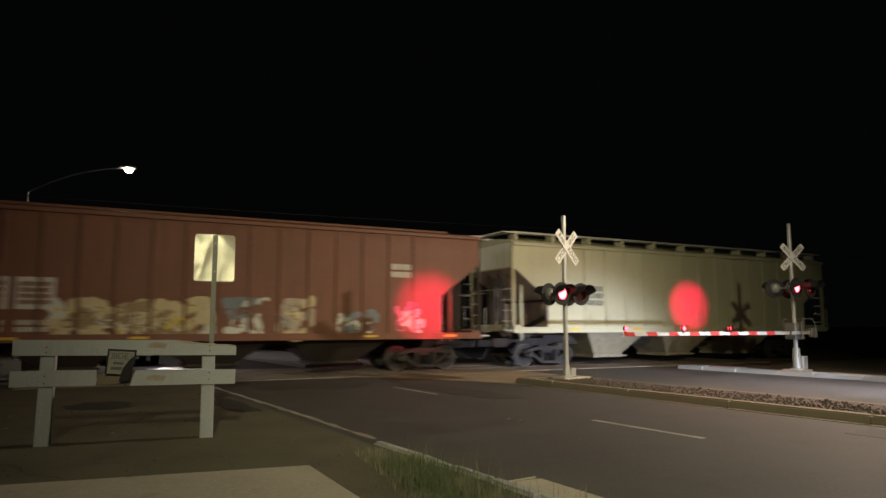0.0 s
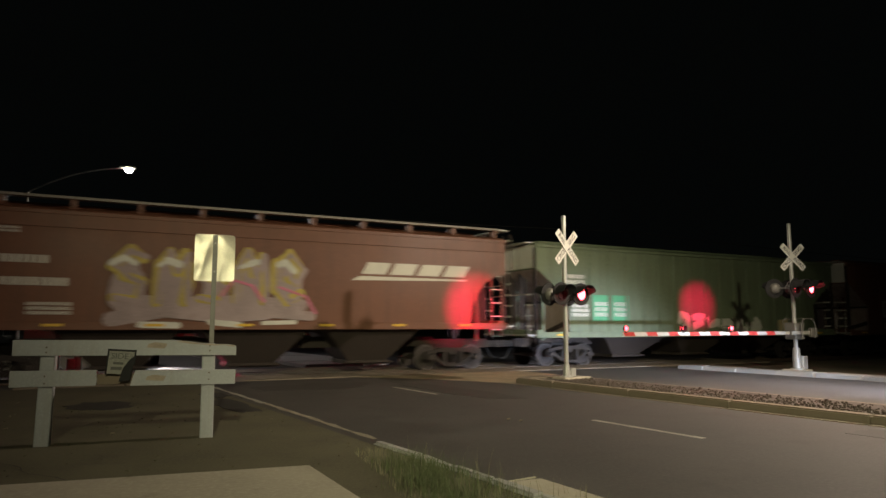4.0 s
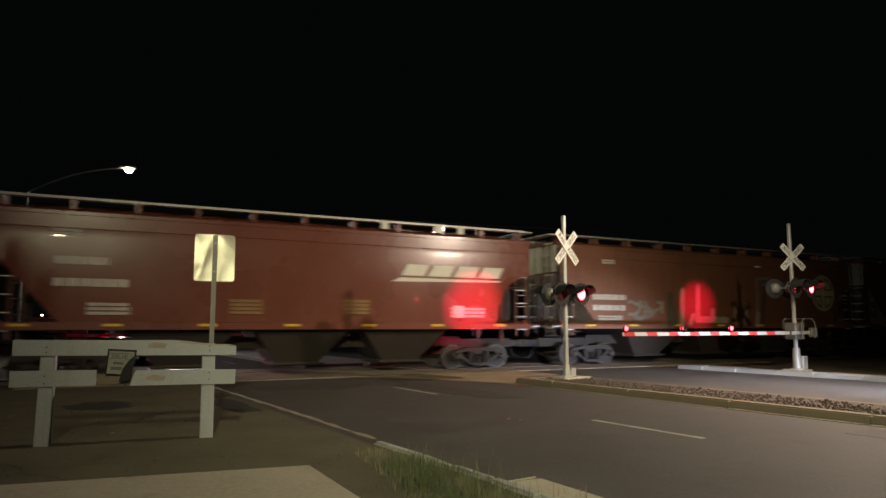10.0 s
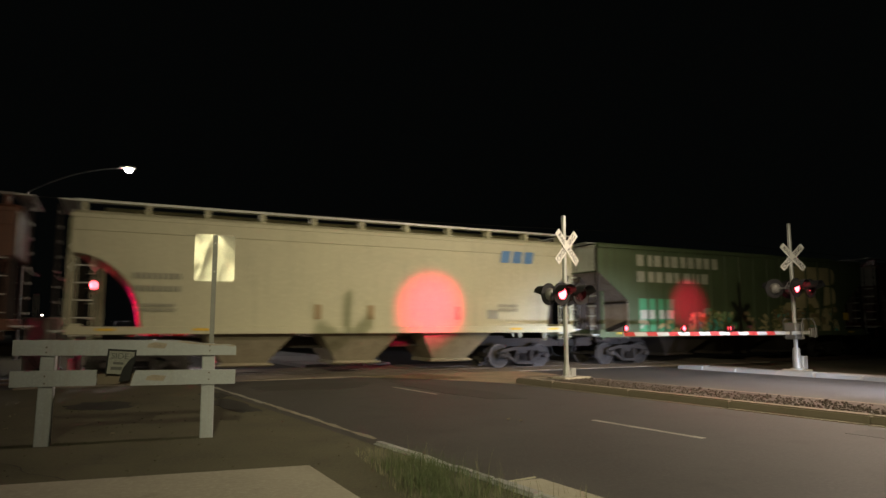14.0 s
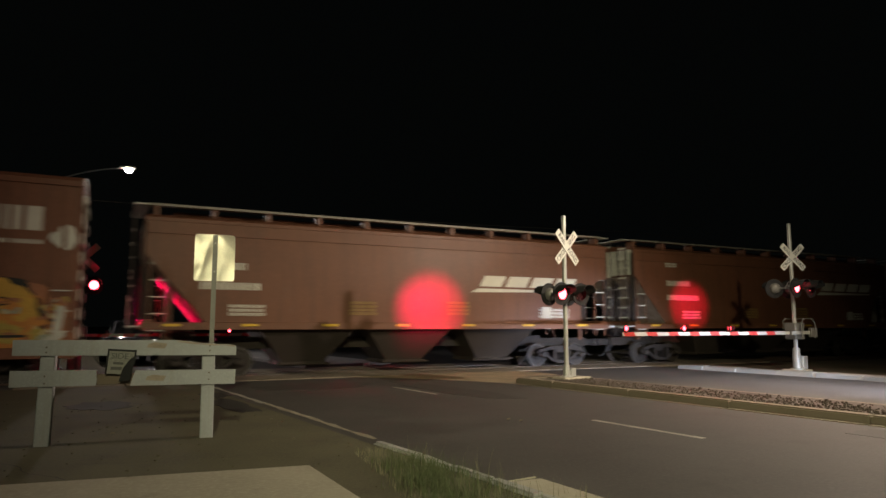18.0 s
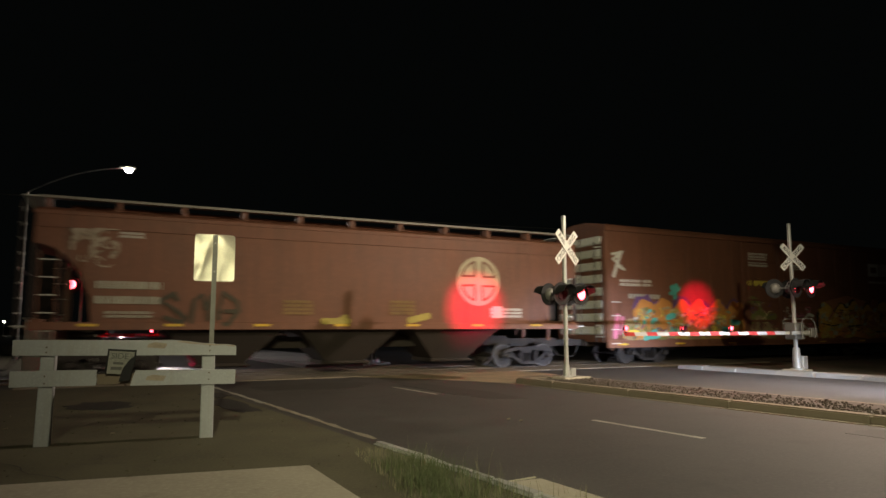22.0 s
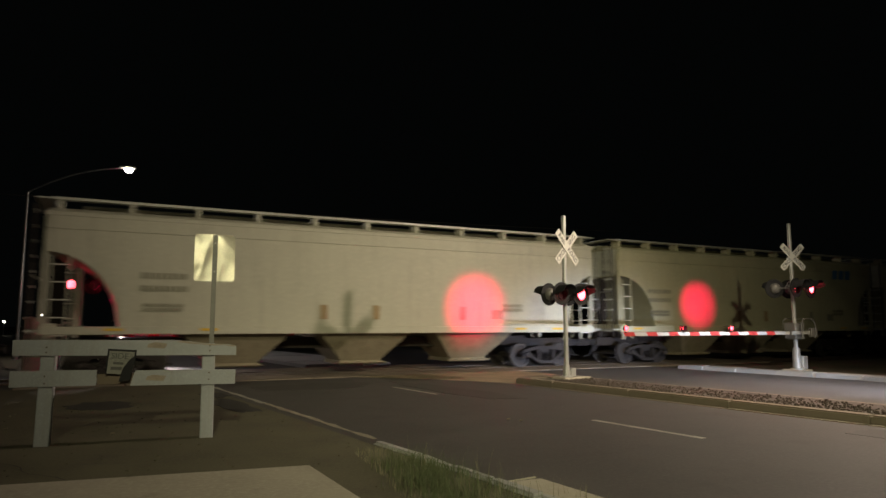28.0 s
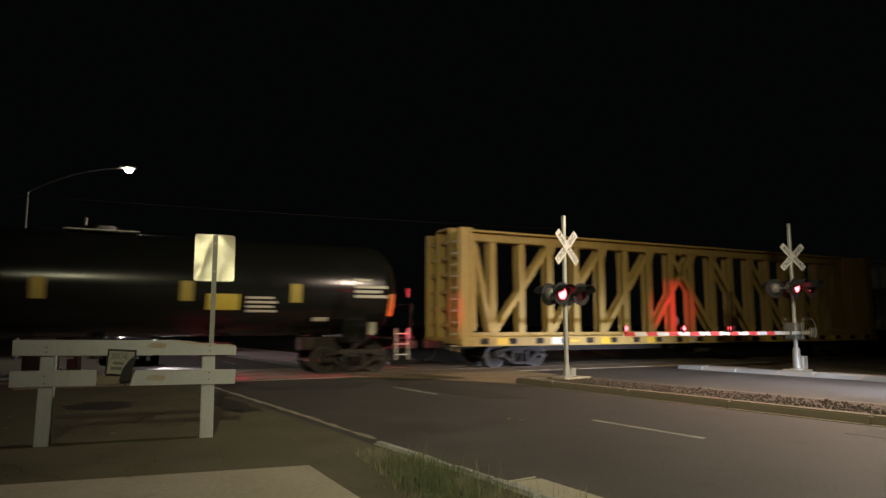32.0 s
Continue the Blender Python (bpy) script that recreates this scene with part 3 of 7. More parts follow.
# ------------------------------------------------------------ crossing signals
SHUTTERS = []     # (shutter, phase in which the lamp shows)


def visor():
    g = Geo()
    k = 14
    for r0, r1 in ((0.24, 0.233),):
        v = []
        for y, cut in ((0.0, 200), (-0.34, 150)):
            for i in range(k + 1):
                t = radians(90 - cut / 2 + cut * i / k)
                v.append((r0 * math.cos(t), y, r0 * math.sin(t)))
            for i in range(k + 1):
                t = radians(90 - cut / 2 + cut * i / k)
                v.append((r1 * math.cos(t), y, r1 * math.sin(t)))
        n = k + 1
        f = []
        for i in range(k):
            f += [(i, i + 1, 2 * n + i + 1, 2 * n + i), (n + i, n + i + 1, 3 * n + i + 1, 3 * n + i), (2 * n + i, 2 * n + i + 1, 3 * n + i + 1, 3 * n + i)]
        f += [(0, n, 3 * n, 2 * n), (k, n + k, 3 * n + k, 2 * n + k)]
        g.add(v, f)
    return g


def lamp_head(parent, m, phase, back="galv_dull"):
    """A flashing lamp: round backing, housing, ever-lit lens, hood, and an added flap that hides the lens to make it
    flash.
    """
    disc = part("backing_disc", shared("backing_disc", lambda: Geo().lathe([(0.0, 0.29), (-0.012, 0.302), (0.012, 0.302), (0.016, 0.28)], 28), "black", True), None, parent, m=m, label="round black backing of a flashing lamp")
    part("housing", shared(("housing", back), lambda: Geo().lathe([(0.0, 0.17), (0.08, 0.165), (0.15, 0.11), (0.17, 0.05)], 18), back, True), None, disc)
    part("lens", shared("lens", lambda: Geo().lathe([(-0.013, 0.15), (-0.024, 0.14), (-0.03, 0.09), (-0.032, 0.01)], 24), "lens_lit", True), None, disc, "red lens")
    part("collar", shared("collar", lambda: Geo().lathe([(-0.012, 0.152), (-0.044, 0.155), (-0.044, 0.175), (-0.012, 0.17)], 24, caps=False), "black"), None, disc, "short black collar")
    part("hood", shared("hood", visor, "black"), None, disc)
    flap = part("flap", shared("flap", lambda: Geo().lathe([(-0.002, 0.16), (-0.007, 0.14), (0.0, 0.16)], 20, at=(0, 0, -0.165)), "lens_dark", True), None, disc, "added shutter flap coloured like an unlit red lens")
    flap.matrix_basis = pose(0, -0.049, 0.165)
    SHUTTERS.append((flap, phase, (0, -0.049, 0.165)))
    return disc


def facing(v):
    """The turn that brings -y to v."""
    return math.degrees(math.atan2(v[0], -v[1]))


FRONT = facing(-RR)


def crossbuck(parent, z, off, lettered_front=True, turn=0.0, size=1.0):
    """Two crossed blades, with the words on the front."""
    for ang, text, dy in ((45, "CROSSING", 0.0), (-45, "RAILROAD", 0.024)):
        mm = pose(0, 0, z, 0, 0, turn) @ pose(0, off - dy, 0, 0, -ang, 0)
        g = Geo()
        g.plate([(-0.61, -0.1), (-0.595, -0.114), (0.595, -0.114), (0.61, -0.1), (0.61, 0.1), (0.595, 0.114), (-0.595, 0.114), (-0.61, 0.1)], -0.004, 0.004)
        g.v = [(a * size, b, c * size) for a, b, c in g.v]
        blade = part("blade", g, "sign_white", parent, m=mm, label="white reflective blade of the cross sign")
        if lettered_front:
            half = [("CROS", -0.315), ("SING", 0.315)] if text == "CROSSING" else [("RAIL", -0.315), ("ROAD", 0.315)]
            for word, px in half:
                me = letters(word, 0.185 * size, "sign_black")
                part("lettering", me, None, blade, "black letters " + word, m=pose(px * size, -0.0075, 0))


def signal_mast(name, p, z0, label, lamp_z, cross_z, top_z, d=0.34, off=0.25, phases=(0, 1), back_aim=None, lettered=True, foot=True, cross_turn=0.0, cross_size=1.0, back="galv_dull"):
    """A mast with a cross sign and flashing lamps that face both ways along the road."""
    root = thing(name, pose(p.x, p.y, z0, 0, 0, FRONT), label, "crossing signal", "crossing signals")
    part("mast", Geo().rod((0, 0, 0.1), (0, 0, top_z), 0.062, 14), "silver", root, smooth=True, label="silver painted steel mast")
    part("cap", Geo().lathe([(top_z, 0.07), (top_z + 0.03, 0.066), (top_z + 0.05, 0.03)], 12, "z"), "galv", root, smooth=True)
    if foot:
        part("foot", Geo().lathe([(0, 0.17), (0.03, 0.165), (0.05, 0.1), (0.3, 0.085), (0.33, 0.08)], 16, "z"), "silver", root, smooth=True)
        part("junction_box", Geo().box(0.09, 0.27, -0.09, 0.1, 0.02, 0.24, 0.015), "silver", root, "small grey junction box at the foot")
        part("concrete_base", Geo().box(-0.3, 0.65, -0.28, 0.28, -0.3, 0.012, 0.02), "concrete", root)
    crossbuck(root, cross_z, -0.085, lettered, cross_turn, cross_size)
    part("crossarm", Geo().rod((-d, 0, lamp_z), (d, 0, lamp_z), 0.03, 10).box(-0.09, 0.09, -0.09, 0.09, lamp_z - 0.09, lamp_z + 0.09), "silver", root, smooth=False)
    part("bracket", Geo().rod((-0.2, 0, lamp_z + 0.2), (0.2, 0, lamp_z + 0.2), 0.014, 8).rod((-0.2, 0, lamp_z + 0.2), (-d, 0, lamp_z), 0.012).rod((0.2, 0, lamp_z + 0.2), (d, 0, lamp_z), 0.012), "galv", root)
    part("band", Geo().lathe([(1.0, 0.075), (1.03, 0.075)], 12, "z").box(-0.1, 0.1, -0.012, 0.012, 1.0, 1.03), "galv", root)
    for sg, ph in zip((-1, 1), phases):
        part("arm_stub", Geo().rod((sg * d, 0, lamp_z), (sg * d, -off + 0.14, lamp_z), 0.022, 8), "galv", root)
        lamp_head(root, pose(sg * d, -off, lamp_z), ph, back)
        turn = 180
        if back_aim:
            q = Matrix.Rotation(radians(FRONT), 3, "Z")
            world_p = Vector((p.x, p.y, 0)) + q @ Vector((sg * d, off, 0))
            way = Vector(back_aim[ph]) - world_p
            turn = facing(way) - FRONT
        part("arm_stub", Geo().rod((sg * d, 0, lamp_z), (sg * d, off - 0.14, lamp_z), 0.022, 8), "galv", root)
        lamp_head(root, pose(sg * d, off, lamp_z, 0, 0, turn), ph, back)
    return root


def beam(name, mast, local, target, energy, cone, blend=0.7, ahead=0.037, radius=0.01):
    """The red light that a lamp throws; it starts between the lens and its flap."""
    p = mast.matrix_basis @ Vector(local)
    way = (Vector(target) - p).normalized()
    lamp(name, "SPOT", look(p + way * ahead, Vector(target)), energy, RED, radius, cone, blend)


def on_side(s, z):
    p = track_xy(s, SIDE_N)
    return (p.x, p.y, z)


NEAR_P = Vector((3.27, 17.69, 0))
near_aim = (on_side(9.5, 2.05), on_side(11.15, 2.1))
near_mast = signal_mast("crossing_signal", NEAR_P, 0.15, "silver crossing signal with flashing red lamps on the median",
                        2.19, 3.45, 4.28, back_aim=near_aim, cross_turn=8, cross_size=0.95)
FAR_P = Vector((11.0, 20.75, 0))
far_aim = (on_side(21.1, 2.3), on_side(21.6, 2.35))
far_mast = signal_mast("crossing_signal", FAR_P, 0.15, "silver crossing signal with a lowered gate arm beside the far kerb",
                       2.52, 3.5, 4.55, d=0.4, off=0.35, back_aim=far_aim, foot=False, cross_turn=-24, cross_size=0.86)
MID_P = Vector((-2.78, 26.5, 0))
mid_mast = signal_mast("crossing_signal", MID_P, 0.03, "silver crossing signal on the island behind the track",
                       2.12, 3.5, 4.0, lettered=False)
LEFT_P = Vector((-12.33, 22.5, 0))
left_mast = signal_mast("crossing_signal", LEFT_P, -0.02, "crossing signal with a lowered gate arm behind the track",
                        2.9, 3.85, 5.2, phases=(1, 0), lettered=False, foot=False)
for mast, d, off, z, aims, w, cone in ((near_mast, 0.34, 0.25, 2.19, near_aim, 4000, 32), (far_mast, 0.4, 0.35, 2.52, far_aim, 3600, 22)):
    for k, sg in ((0, -1), (1, 1)):
        beam("red_beam", mast, (sg * d, off, z), aims[k], w, cone, 1.0, radius=0.03)
for sg in (-1, 1):
    p = mid_mast.matrix_basis @ Vector((sg * 0.34, -5, 2.12))
    beam("red_beam", mid_mast, (sg * 0.34, -0.25, 2.12), p, 170, 44)
    beam("red_beam", left_mast, (sg * 0.34, -0.25, 2.78), Vector((-6.0, 19.4, 1.5)), 4000, 42)
for mast, d, off, z in ((near_mast, 0.34, 0.25, 2.19), (far_mast, 0.4, 0.35, 2.52)):
    for sg in (-1, 1):
        p = mast.matrix_basis @ Vector((sg * d, -5, z - 0.7))
        beam("red_beam", mast, (sg * d, -off, z), p, 260, 60)


def gate_lamp(parent, x, phase):
    """A small red lamp on the arm; phase None: always lit. The others get added flaps that hide the lit lenses."""
    part("lamp_stem", Geo().rod((x, 0, 0.05), (x, 0, 0.1), 0.012, 6), "black", parent)
    body = part("arm_lamp", Geo().lathe([(-0.03, 0.068), (0.03, 0.068)], 14, at=(x, 0, 0.15)), "black", parent, smooth=False)
    for sg in (-1, 1):
        part("arm_lens", Geo().lathe([(sg * 0.031, 0.062), (sg * 0.05, 0.05), (sg * 0.058, 0.012)], 14, at=(x, 0, 0.15)), "lens_small", body, "small red lens", smooth=True)
    if phase is not None:
        for sg in (-1, 1):
            f = part("flap", shared("small_flap", lambda: Geo().box(-0.07, 0.07, -0.003, 0.003, -0.145, 0.0), "lens_dark"), None, body, "added shutter flap coloured like an unlit lens")
            rest = (x, sg * 0.068, 0.222)
            f.matrix_basis = pose(*rest)
            SHUTTERS.append((f, phase, rest if sg < 0 else (*rest, "back")))


def gate(mast_p, z0, tip, arm_z, lamps, label, group="gates"):
    """A lowered gate: pedestal, drive box, counterweights and a striped arm."""
    way = (tip - mast_p)
    length = way.length
    ang = math.degrees(math.atan2(way.y, way.x))
    flip = ang
    root = thing("crossing_gate", pose(mast_p.x, mast_p.y, z0, 0, 0, flip), label, "crossing gate", group)
    part("pedestal", Geo().lathe([(0, 0.2), (0.04, 0.2), (0.06, 0.13), (0.62, 0.11), (0.66, 0.12)], 12, "z"), "silver", root, "silver pedestal", smooth=True)
    part("pedestal_plate", Geo().box(-0.3, 0.3, -0.3, 0.3, -0.2, 0.012, 0.01), "concrete", root)
    part("base_box", Geo().box(-0.3, -0.06, -0.17, 0.17, 0.02, 0.42, 0.02), "silver", root)
    part("drive_box", Geo().box(-0.2, 0.24, -0.2, 0.2, arm_z - 0.2, arm_z + 0.32, 0.03), "galv_dull", root, "grey metal box of the gate drive")
    for y in (-0.25, 0.25):
        g = Geo().bar((-0.62, y, arm_z + 0.02), (0.5, y, arm_z), 0.03, 0.1)
        part("arm_lever", g, "zinc", root)
        part("counterweight", Geo().box(-0.66, -0.34, y - 0.05, y + 0.05, arm_z - 0.13, arm_z + 0.16, 0.015), "galv_dull", root, "grey iron counterweight")
    hoop = Geo()
    for y in (-0.32, 0.32):
        ends = [(-0.5, -0.16), (-0.56, 0.1), (-0.5, 0.34), (-0.36, 0.44), (0.0, 0.44), (0.1, 0.36), (0.12, 0.1), (0.1, -0.16)]
        hoop.tube([(x, y, arm_z + z) for x, z in ends], 0.016, 6)
    for x in (-0.46, -0.28, -0.1):
        hoop.rod((x, -0.32, arm_z + 0.44), (x, 0.32, arm_z + 0.44), 0.012, 6)
    part("guard", hoop, "galv_dull", root, "thin steel guard frame")
    arm = part("arm", Geo().box(0.25, length, -0.012, 0.012, arm_z - 0.05, arm_z + 0.05), "stripe_white", root, "striped barrier arm")
    red = shared("red_band", lambda: Geo().plate([(0, -0.053), (0.36, -0.053), (0.42, 0.053), (0.06, 0.053)], -0.016, 0.016), "stripe_red")
    k = int((length - 0.3) / 0.8)
    for i in range(k + 1):
        x = length - 0.44 - 0.8 * i
        if x > 0.3:
            part("red_band", red, None, arm, "red reflective stripe", m=pose(x, 0, arm_z))
    for x, ph in lamps:
        gate_lamp(part("lamp_holder", Geo().box(x - 0.04, x + 0.04, -0.02, 0.02, 0.035, 0.06), "black", root, m=pose(0, 0, arm_z)), x, ph)
    return root


gate(FAR_P, 0.15, Vector((4.77, 17.65, 0)), 1.13, [(6.85, None), (4.75, 0), (2.85, 1)], "lowered crossing gate with a red and white striped arm")
gate(LEFT_P, -0.02, Vector((-5.0, 26.1, 0)), 1.2, [(7.95, None), (4.9, 0), (2.25, 1)], "lowered crossing gate behind the track with a striped arm")

# the car that waits behind the left gate, facing the crossing (local -y)


def waiting_car(p):
    c = thing("pickup_truck", pose(p.x, p.y, ground_z(p), 0, 0, FRONT), "dark pickup truck waiting behind the gate with its headlights on", "pickup truck")
    # body: rings from nose to tail as (y, half width, underside, top)
    rings = [(0.0, 0.86, 0.5, 0.98), (0.06, 0.93, 0.42, 1.1), (0.5, 0.96, 0.38, 1.18), (1.5, 0.98, 0.36, 1.24), (1.6, 0.98, 0.36, 1.24), (5.2, 0.97, 0.4, 1.24), (5.4, 0.93, 0.48, 1.2)]
    g = Geo()
    v = []
    for y, w, z0, z1 in rings:
        v += [(-w, y, z0), (-w - 0.02, y, (z0 + z1) / 2), (-w * 0.94, y, z1 - 0.05), (-w * 0.84, y, z1), (w * 0.84, y, z1), (w * 0.94, y, z1 - 0.05), (w + 0.02, y, (z0 + z1) / 2), (w, y, z0)]
    g.add(v, [(i * 8 + j, i * 8 + (j + 1) % 8, i * 8 + 8 + (j + 1) % 8, i * 8 + 8 + j) for i in range(len(rings) - 1) for j in range(8)] + [tuple(range(8)), tuple(range(len(v) - 8, len(v)))])
    part("body", g, "car_paint", c, smooth=True)
    cab = Geo()
    v = [(sx * w, y, z) for y, w, z in ((1.35, 0.86, 1.2), (2.05, 0.68, 1.82), (3.3, 0.68, 1.85), (3.75, 0.84, 1.2)) for sx in (-1, 1)]
    cab.add(v, [(0, 1, 3, 2), (2, 3, 5, 4), (4, 5, 7, 6), (0, 2, 4, 6), (1, 7, 5, 3), (0, 6, 7, 1)])
    part("cab", cab, "car_paint", c)
    part("windscreen", Geo().add([(-0.74, 1.4, 1.27), (0.74, 1.4, 1.27), (0.62, 1.98, 1.78), (-0.62, 1.98, 1.78)], [(0, 1, 2, 3)]), "glass", c, "dark windscreen", m=pose(0, -0.02, 0.012))
    part("bumper", Geo().box(-0.95, 0.95, -0.1, 0.1, 0.42, 0.62, 0.04), "car_paint", c, "dark front bumper")
    part("grille", Geo().box(-0.5, 0.5, -0.03, 0.02, 0.68, 0.98, 0.01), "black", c, "black grille")
    for z in (0.75, 0.83, 0.91):
        part("grille_bar", Geo().box(-0.48, 0.48, -0.045, -0.03, z - 0.012, z + 0.012), "silver", c)
    for x in (-0.64, 0.64):
        part("headlight", Geo().lathe([(-0.04, 0.03), (-0.03, 0.055), (0.02, 0.06)], 14, at=(x, 0, 0.99)), "beam_glow", c, "lit headlight", smooth=True)
        part("mirror", Geo().box(x * 1.55 - 0.08, x * 1.55 + 0.08, 1.55, 1.63, 1.24, 1.42, 0.02), "car_paint", c)
        for y in (0.98, 4.4):
            w = part("wheel", shared("car_wheel", lambda: Geo().lathe([(-0.11, 0.3), (-0.12, 0.35), (-0.09, 0.375), (0.09, 0.375), (0.12, 0.35), (0.11, 0.3)], 24, "x"), "rubber", True), None, c, "black tyre", m=pose(x * 1.3, y, 0.375))
            part("rim", shared("car_rim", lambda: Geo().lathe([(-0.1, 0.2), (-0.09, 0.21), (0.09, 0.21), (0.1, 0.2)], 18, "x"), "steel_dark", True), None, w)
    return c


waiting_car(road_xy(4.0, 29.6))

# small lit tell-tale at the back of one far lamp
part("tell_tale", Geo().lathe([(0.0, 0.05), (-0.02, 0.045)], 12), "lens_small", far_mast, "small red tell-tale lens", m=pose(0.12, -0.12, 2.52))
tf = part("flap", shared("tell_flap", lambda: Geo().box(-0.06, 0.06, -0.004, 0.004, -0.12, 0.0), "lens_dark"), None, far_mast, "added shutter flap coloured like an unlit lens")
tf.matrix_basis = pose(0.12, -0.155, 2.59)
SHUTTERS.append((tf, 1, (0.12, -0.155, 2.59)))

# relay box by the left gate
cab = thing("relay_cabinet", pose(-13.9, 23.1, -0.14, 0, 0, TRACK_DEG), "pale metal relay cabinet beside the gate behind the track", "cabinet")
part("body", Geo().box(-0.55, 0.55, -0.35, 0.35, 0.1, 1.86, 0.02), "zinc", cab)
part("roof", Geo().box(-0.62, 0.62, -0.42, 0.42, 1.86, 1.92, 0.015), "zinc", cab)
part("plinth", Geo().box(-0.6, 0.6, -0.4, 0.4, -0.1, 0.1), "concrete", cab)
part("door", Geo().box(-0.5, 0.5, -0.372, -0.352, 0.18, 1.8, 0.006), "zinc", cab)
part("handle", Geo().box(0.36, 0.4, -0.4, -0.372, 0.7, 0.85), "black", cab)

# ------------------------------------------------------------ wooden barricade
pa, pb = Vector((-5.04, 8.5, 0)), Vector((-3.22, 9.19, 0))
span = (pb - pa).length
fence = thing("barricade", pose(pa.x, pa.y, 0.0, 0, 0, math.degrees(math.atan2(pb.y - pa.y, pb.x - pa.x))), "white-painted wooden barricade with a broken lower board", "barricade")
for x in (0.0, span):
    part("post", Geo().box(x - 0.085, x + 0.085, -0.06, 0.1, -0.25, 1.24, 0.012), "fence_paint", fence, m=pose(0, 0, 0, 0, random.uniform(-0.8, 0.8), 0))
part("rail", Geo().plate([(-0.37, 1.13), (span + 0.345, 1.1), (span + 0.345, 1.22), (span + 0.27, 1.245), (span + 0.1, 1.252), (1.85, 1.268), (1.7, 1.29), (1.5, 1.31), (-0.37, 1.325)], -0.107, -0.062), "fence_paint", fence, label="upper board with a split top edge")
g = Geo().plate([(-0.38, 0.742), (0.575, 0.738), (0.59, 0.8), (0.578, 0.86), (0.585, 0.935), (-0.38, 0.942)], -0.107, -0.062)
part("rail", g, "fence_paint", fence, label="broken lower board")
g = Geo().plate([(0.98, 0.725), (span + 0.345, 0.712), (span + 0.345, 0.905), (1.04, 0.92), (1.01, 0.84)], -0.107, -0.062)
part("rail", g, "fence_paint", fence, label="broken lower board")
# dark piece added in the gap, where only darkness shows between the boards
part("rail", Geo().box(0.55, 1.1, -0.06, -0.03, 0.74, 0.88, 0.006), "tar", fence, label="dark board added across the gap in the lower rail")
for x, z in ((1.28, 1.245), (1.28, 0.82)):
    part("stain", Geo().plate([(x - 0.12, z - 0.03), (x + 0.1, z - 0.045), (x + 0.13, z + 0.02), (x - 0.02, z + 0.04), (x - 0.1, z + 0.02)], -0.1115, -0.1085), "stain", fence, "worn brown stain")
for x in (0.0, span):
    for z in (1.165, 1.23, 0.78, 0.87):
        part("bolt", Geo().lathe([(-0.106, 0.012), (-0.114, 0.009)], 8, at=(x, 0, z)), "tar", fence)
part("stain", Geo().plate([(1.52, 1.29), (1.68, 1.262), (1.85, 1.248), (2.0, 1.232), (2.12, 1.238), (2.26, 1.215), (2.28, 1.235), (2.05, 1.25), (1.85, 1.264), (1.6, 1.3)], -0.1115, -0.1085), "stain", fence, "bare weathered wood where the paint has peeled")
plq = thing("notice_plaque", fence.matrix_basis @ pose(0.86, -0.13, 1.03, 0, 4, 3), "torn white notice board with a black frame on the barricade", "sign")
part("panel", Geo().plate([(-0.155, -0.15), (0.02, -0.155), (0.155, 0.0), (0.155, 0.15), (-0.155, 0.15)], -0.006, 0.006), "plaque", plq)
part("frame", Geo().box(-0.17, 0.17, -0.008, 0.008, 0.14, 0.165).box(-0.17, -0.15, -0.008, 0.008, -0.165, 0.139).box(0.15, 0.17, -0.008, 0.008, -0.02, 0.139), "black", plq, "black painted frame")
part("torn_corner", Geo().plate([(0.0, -0.25), (0.13, -0.23), (0.165, 0.1), (0.1, 0.04), (0.03, -0.08)], -0.016, -0.009), "black", plq, "bent black corner")
part("lettering", letters("SIDE", 0.105, "plaque_ink"), None, plq, "black letters SIDE", m=pose(-0.02, -0.009, 0.075))
part("lettering", Geo().box(-0.09, 0.03, -0.0085, -0.0065, -0.03, 0.0).box(-0.11, 0.02, -0.0085, -0.0065, -0.1, -0.06), "plaque_ink", plq, "smudged bars of writing")

# ------------------------------------------------------------ sign seen from behind
SP = Vector((-3.62, 10.4, 0))
sign = thing("road_sign", pose(SP.x, SP.y, 0, 0, 0, 22), "road sign on a steel post, bare aluminium back showing", "road sign")
bm = bmesh.new()
nx, nz = 30, 36
grid = [[None] * (nz + 1) for _ in range(nx + 1)]
for i in range(nx + 1):
    for j in range(nz + 1):
        x, z = -0.305 + 0.61 * i / nx, 2.2 + 0.75 * j / nz
        ex, ez = max(0, abs(x) - 0.265), max(0, abs(z - 2.575) - 0.335)
        q = math.hypot(ex, ez)
        if q > 0.04:
            x = math.copysign(0.265 + ex / q * 0.04, x)
            z = 2.575 + math.copysign(0.335 + ez / q * 0.04, z - 2.575)
        y = 0.02 * noise.noise((x * 3, z * 3, 2)) + 0.16 * max(0, 0.67 * (x - 0.02) + 0.74 * (z - 2.95)) - 0.006 * math.exp(-((x + 0.06 + 0.24 * (2.95 - z)) / 0.045) ** 2) + 0.006 * math.exp(-((x + 0.22) ** 2 + (z - 2.38) ** 2) / 0.004)
        grid[i][j] = bm.verts.new((x, y, z))
for i in range(nx):
    for j in range(nz):
        bm.faces.new((grid[i][j], grid[i + 1][j], grid[i + 1][j + 1], grid[i][j + 1]))
bmesh.ops.solidify(bm, geom=bm.faces[:], thickness=0.003)
part("panel", Geo().take(bm), "alu", sign, "dented bare aluminium panel", smooth=True, m=Matrix.Translation((0, 0, 2.575)) @ pose(0, 0.01, 0, -4) @ Matrix.Translation((0, 0, -2.575)))
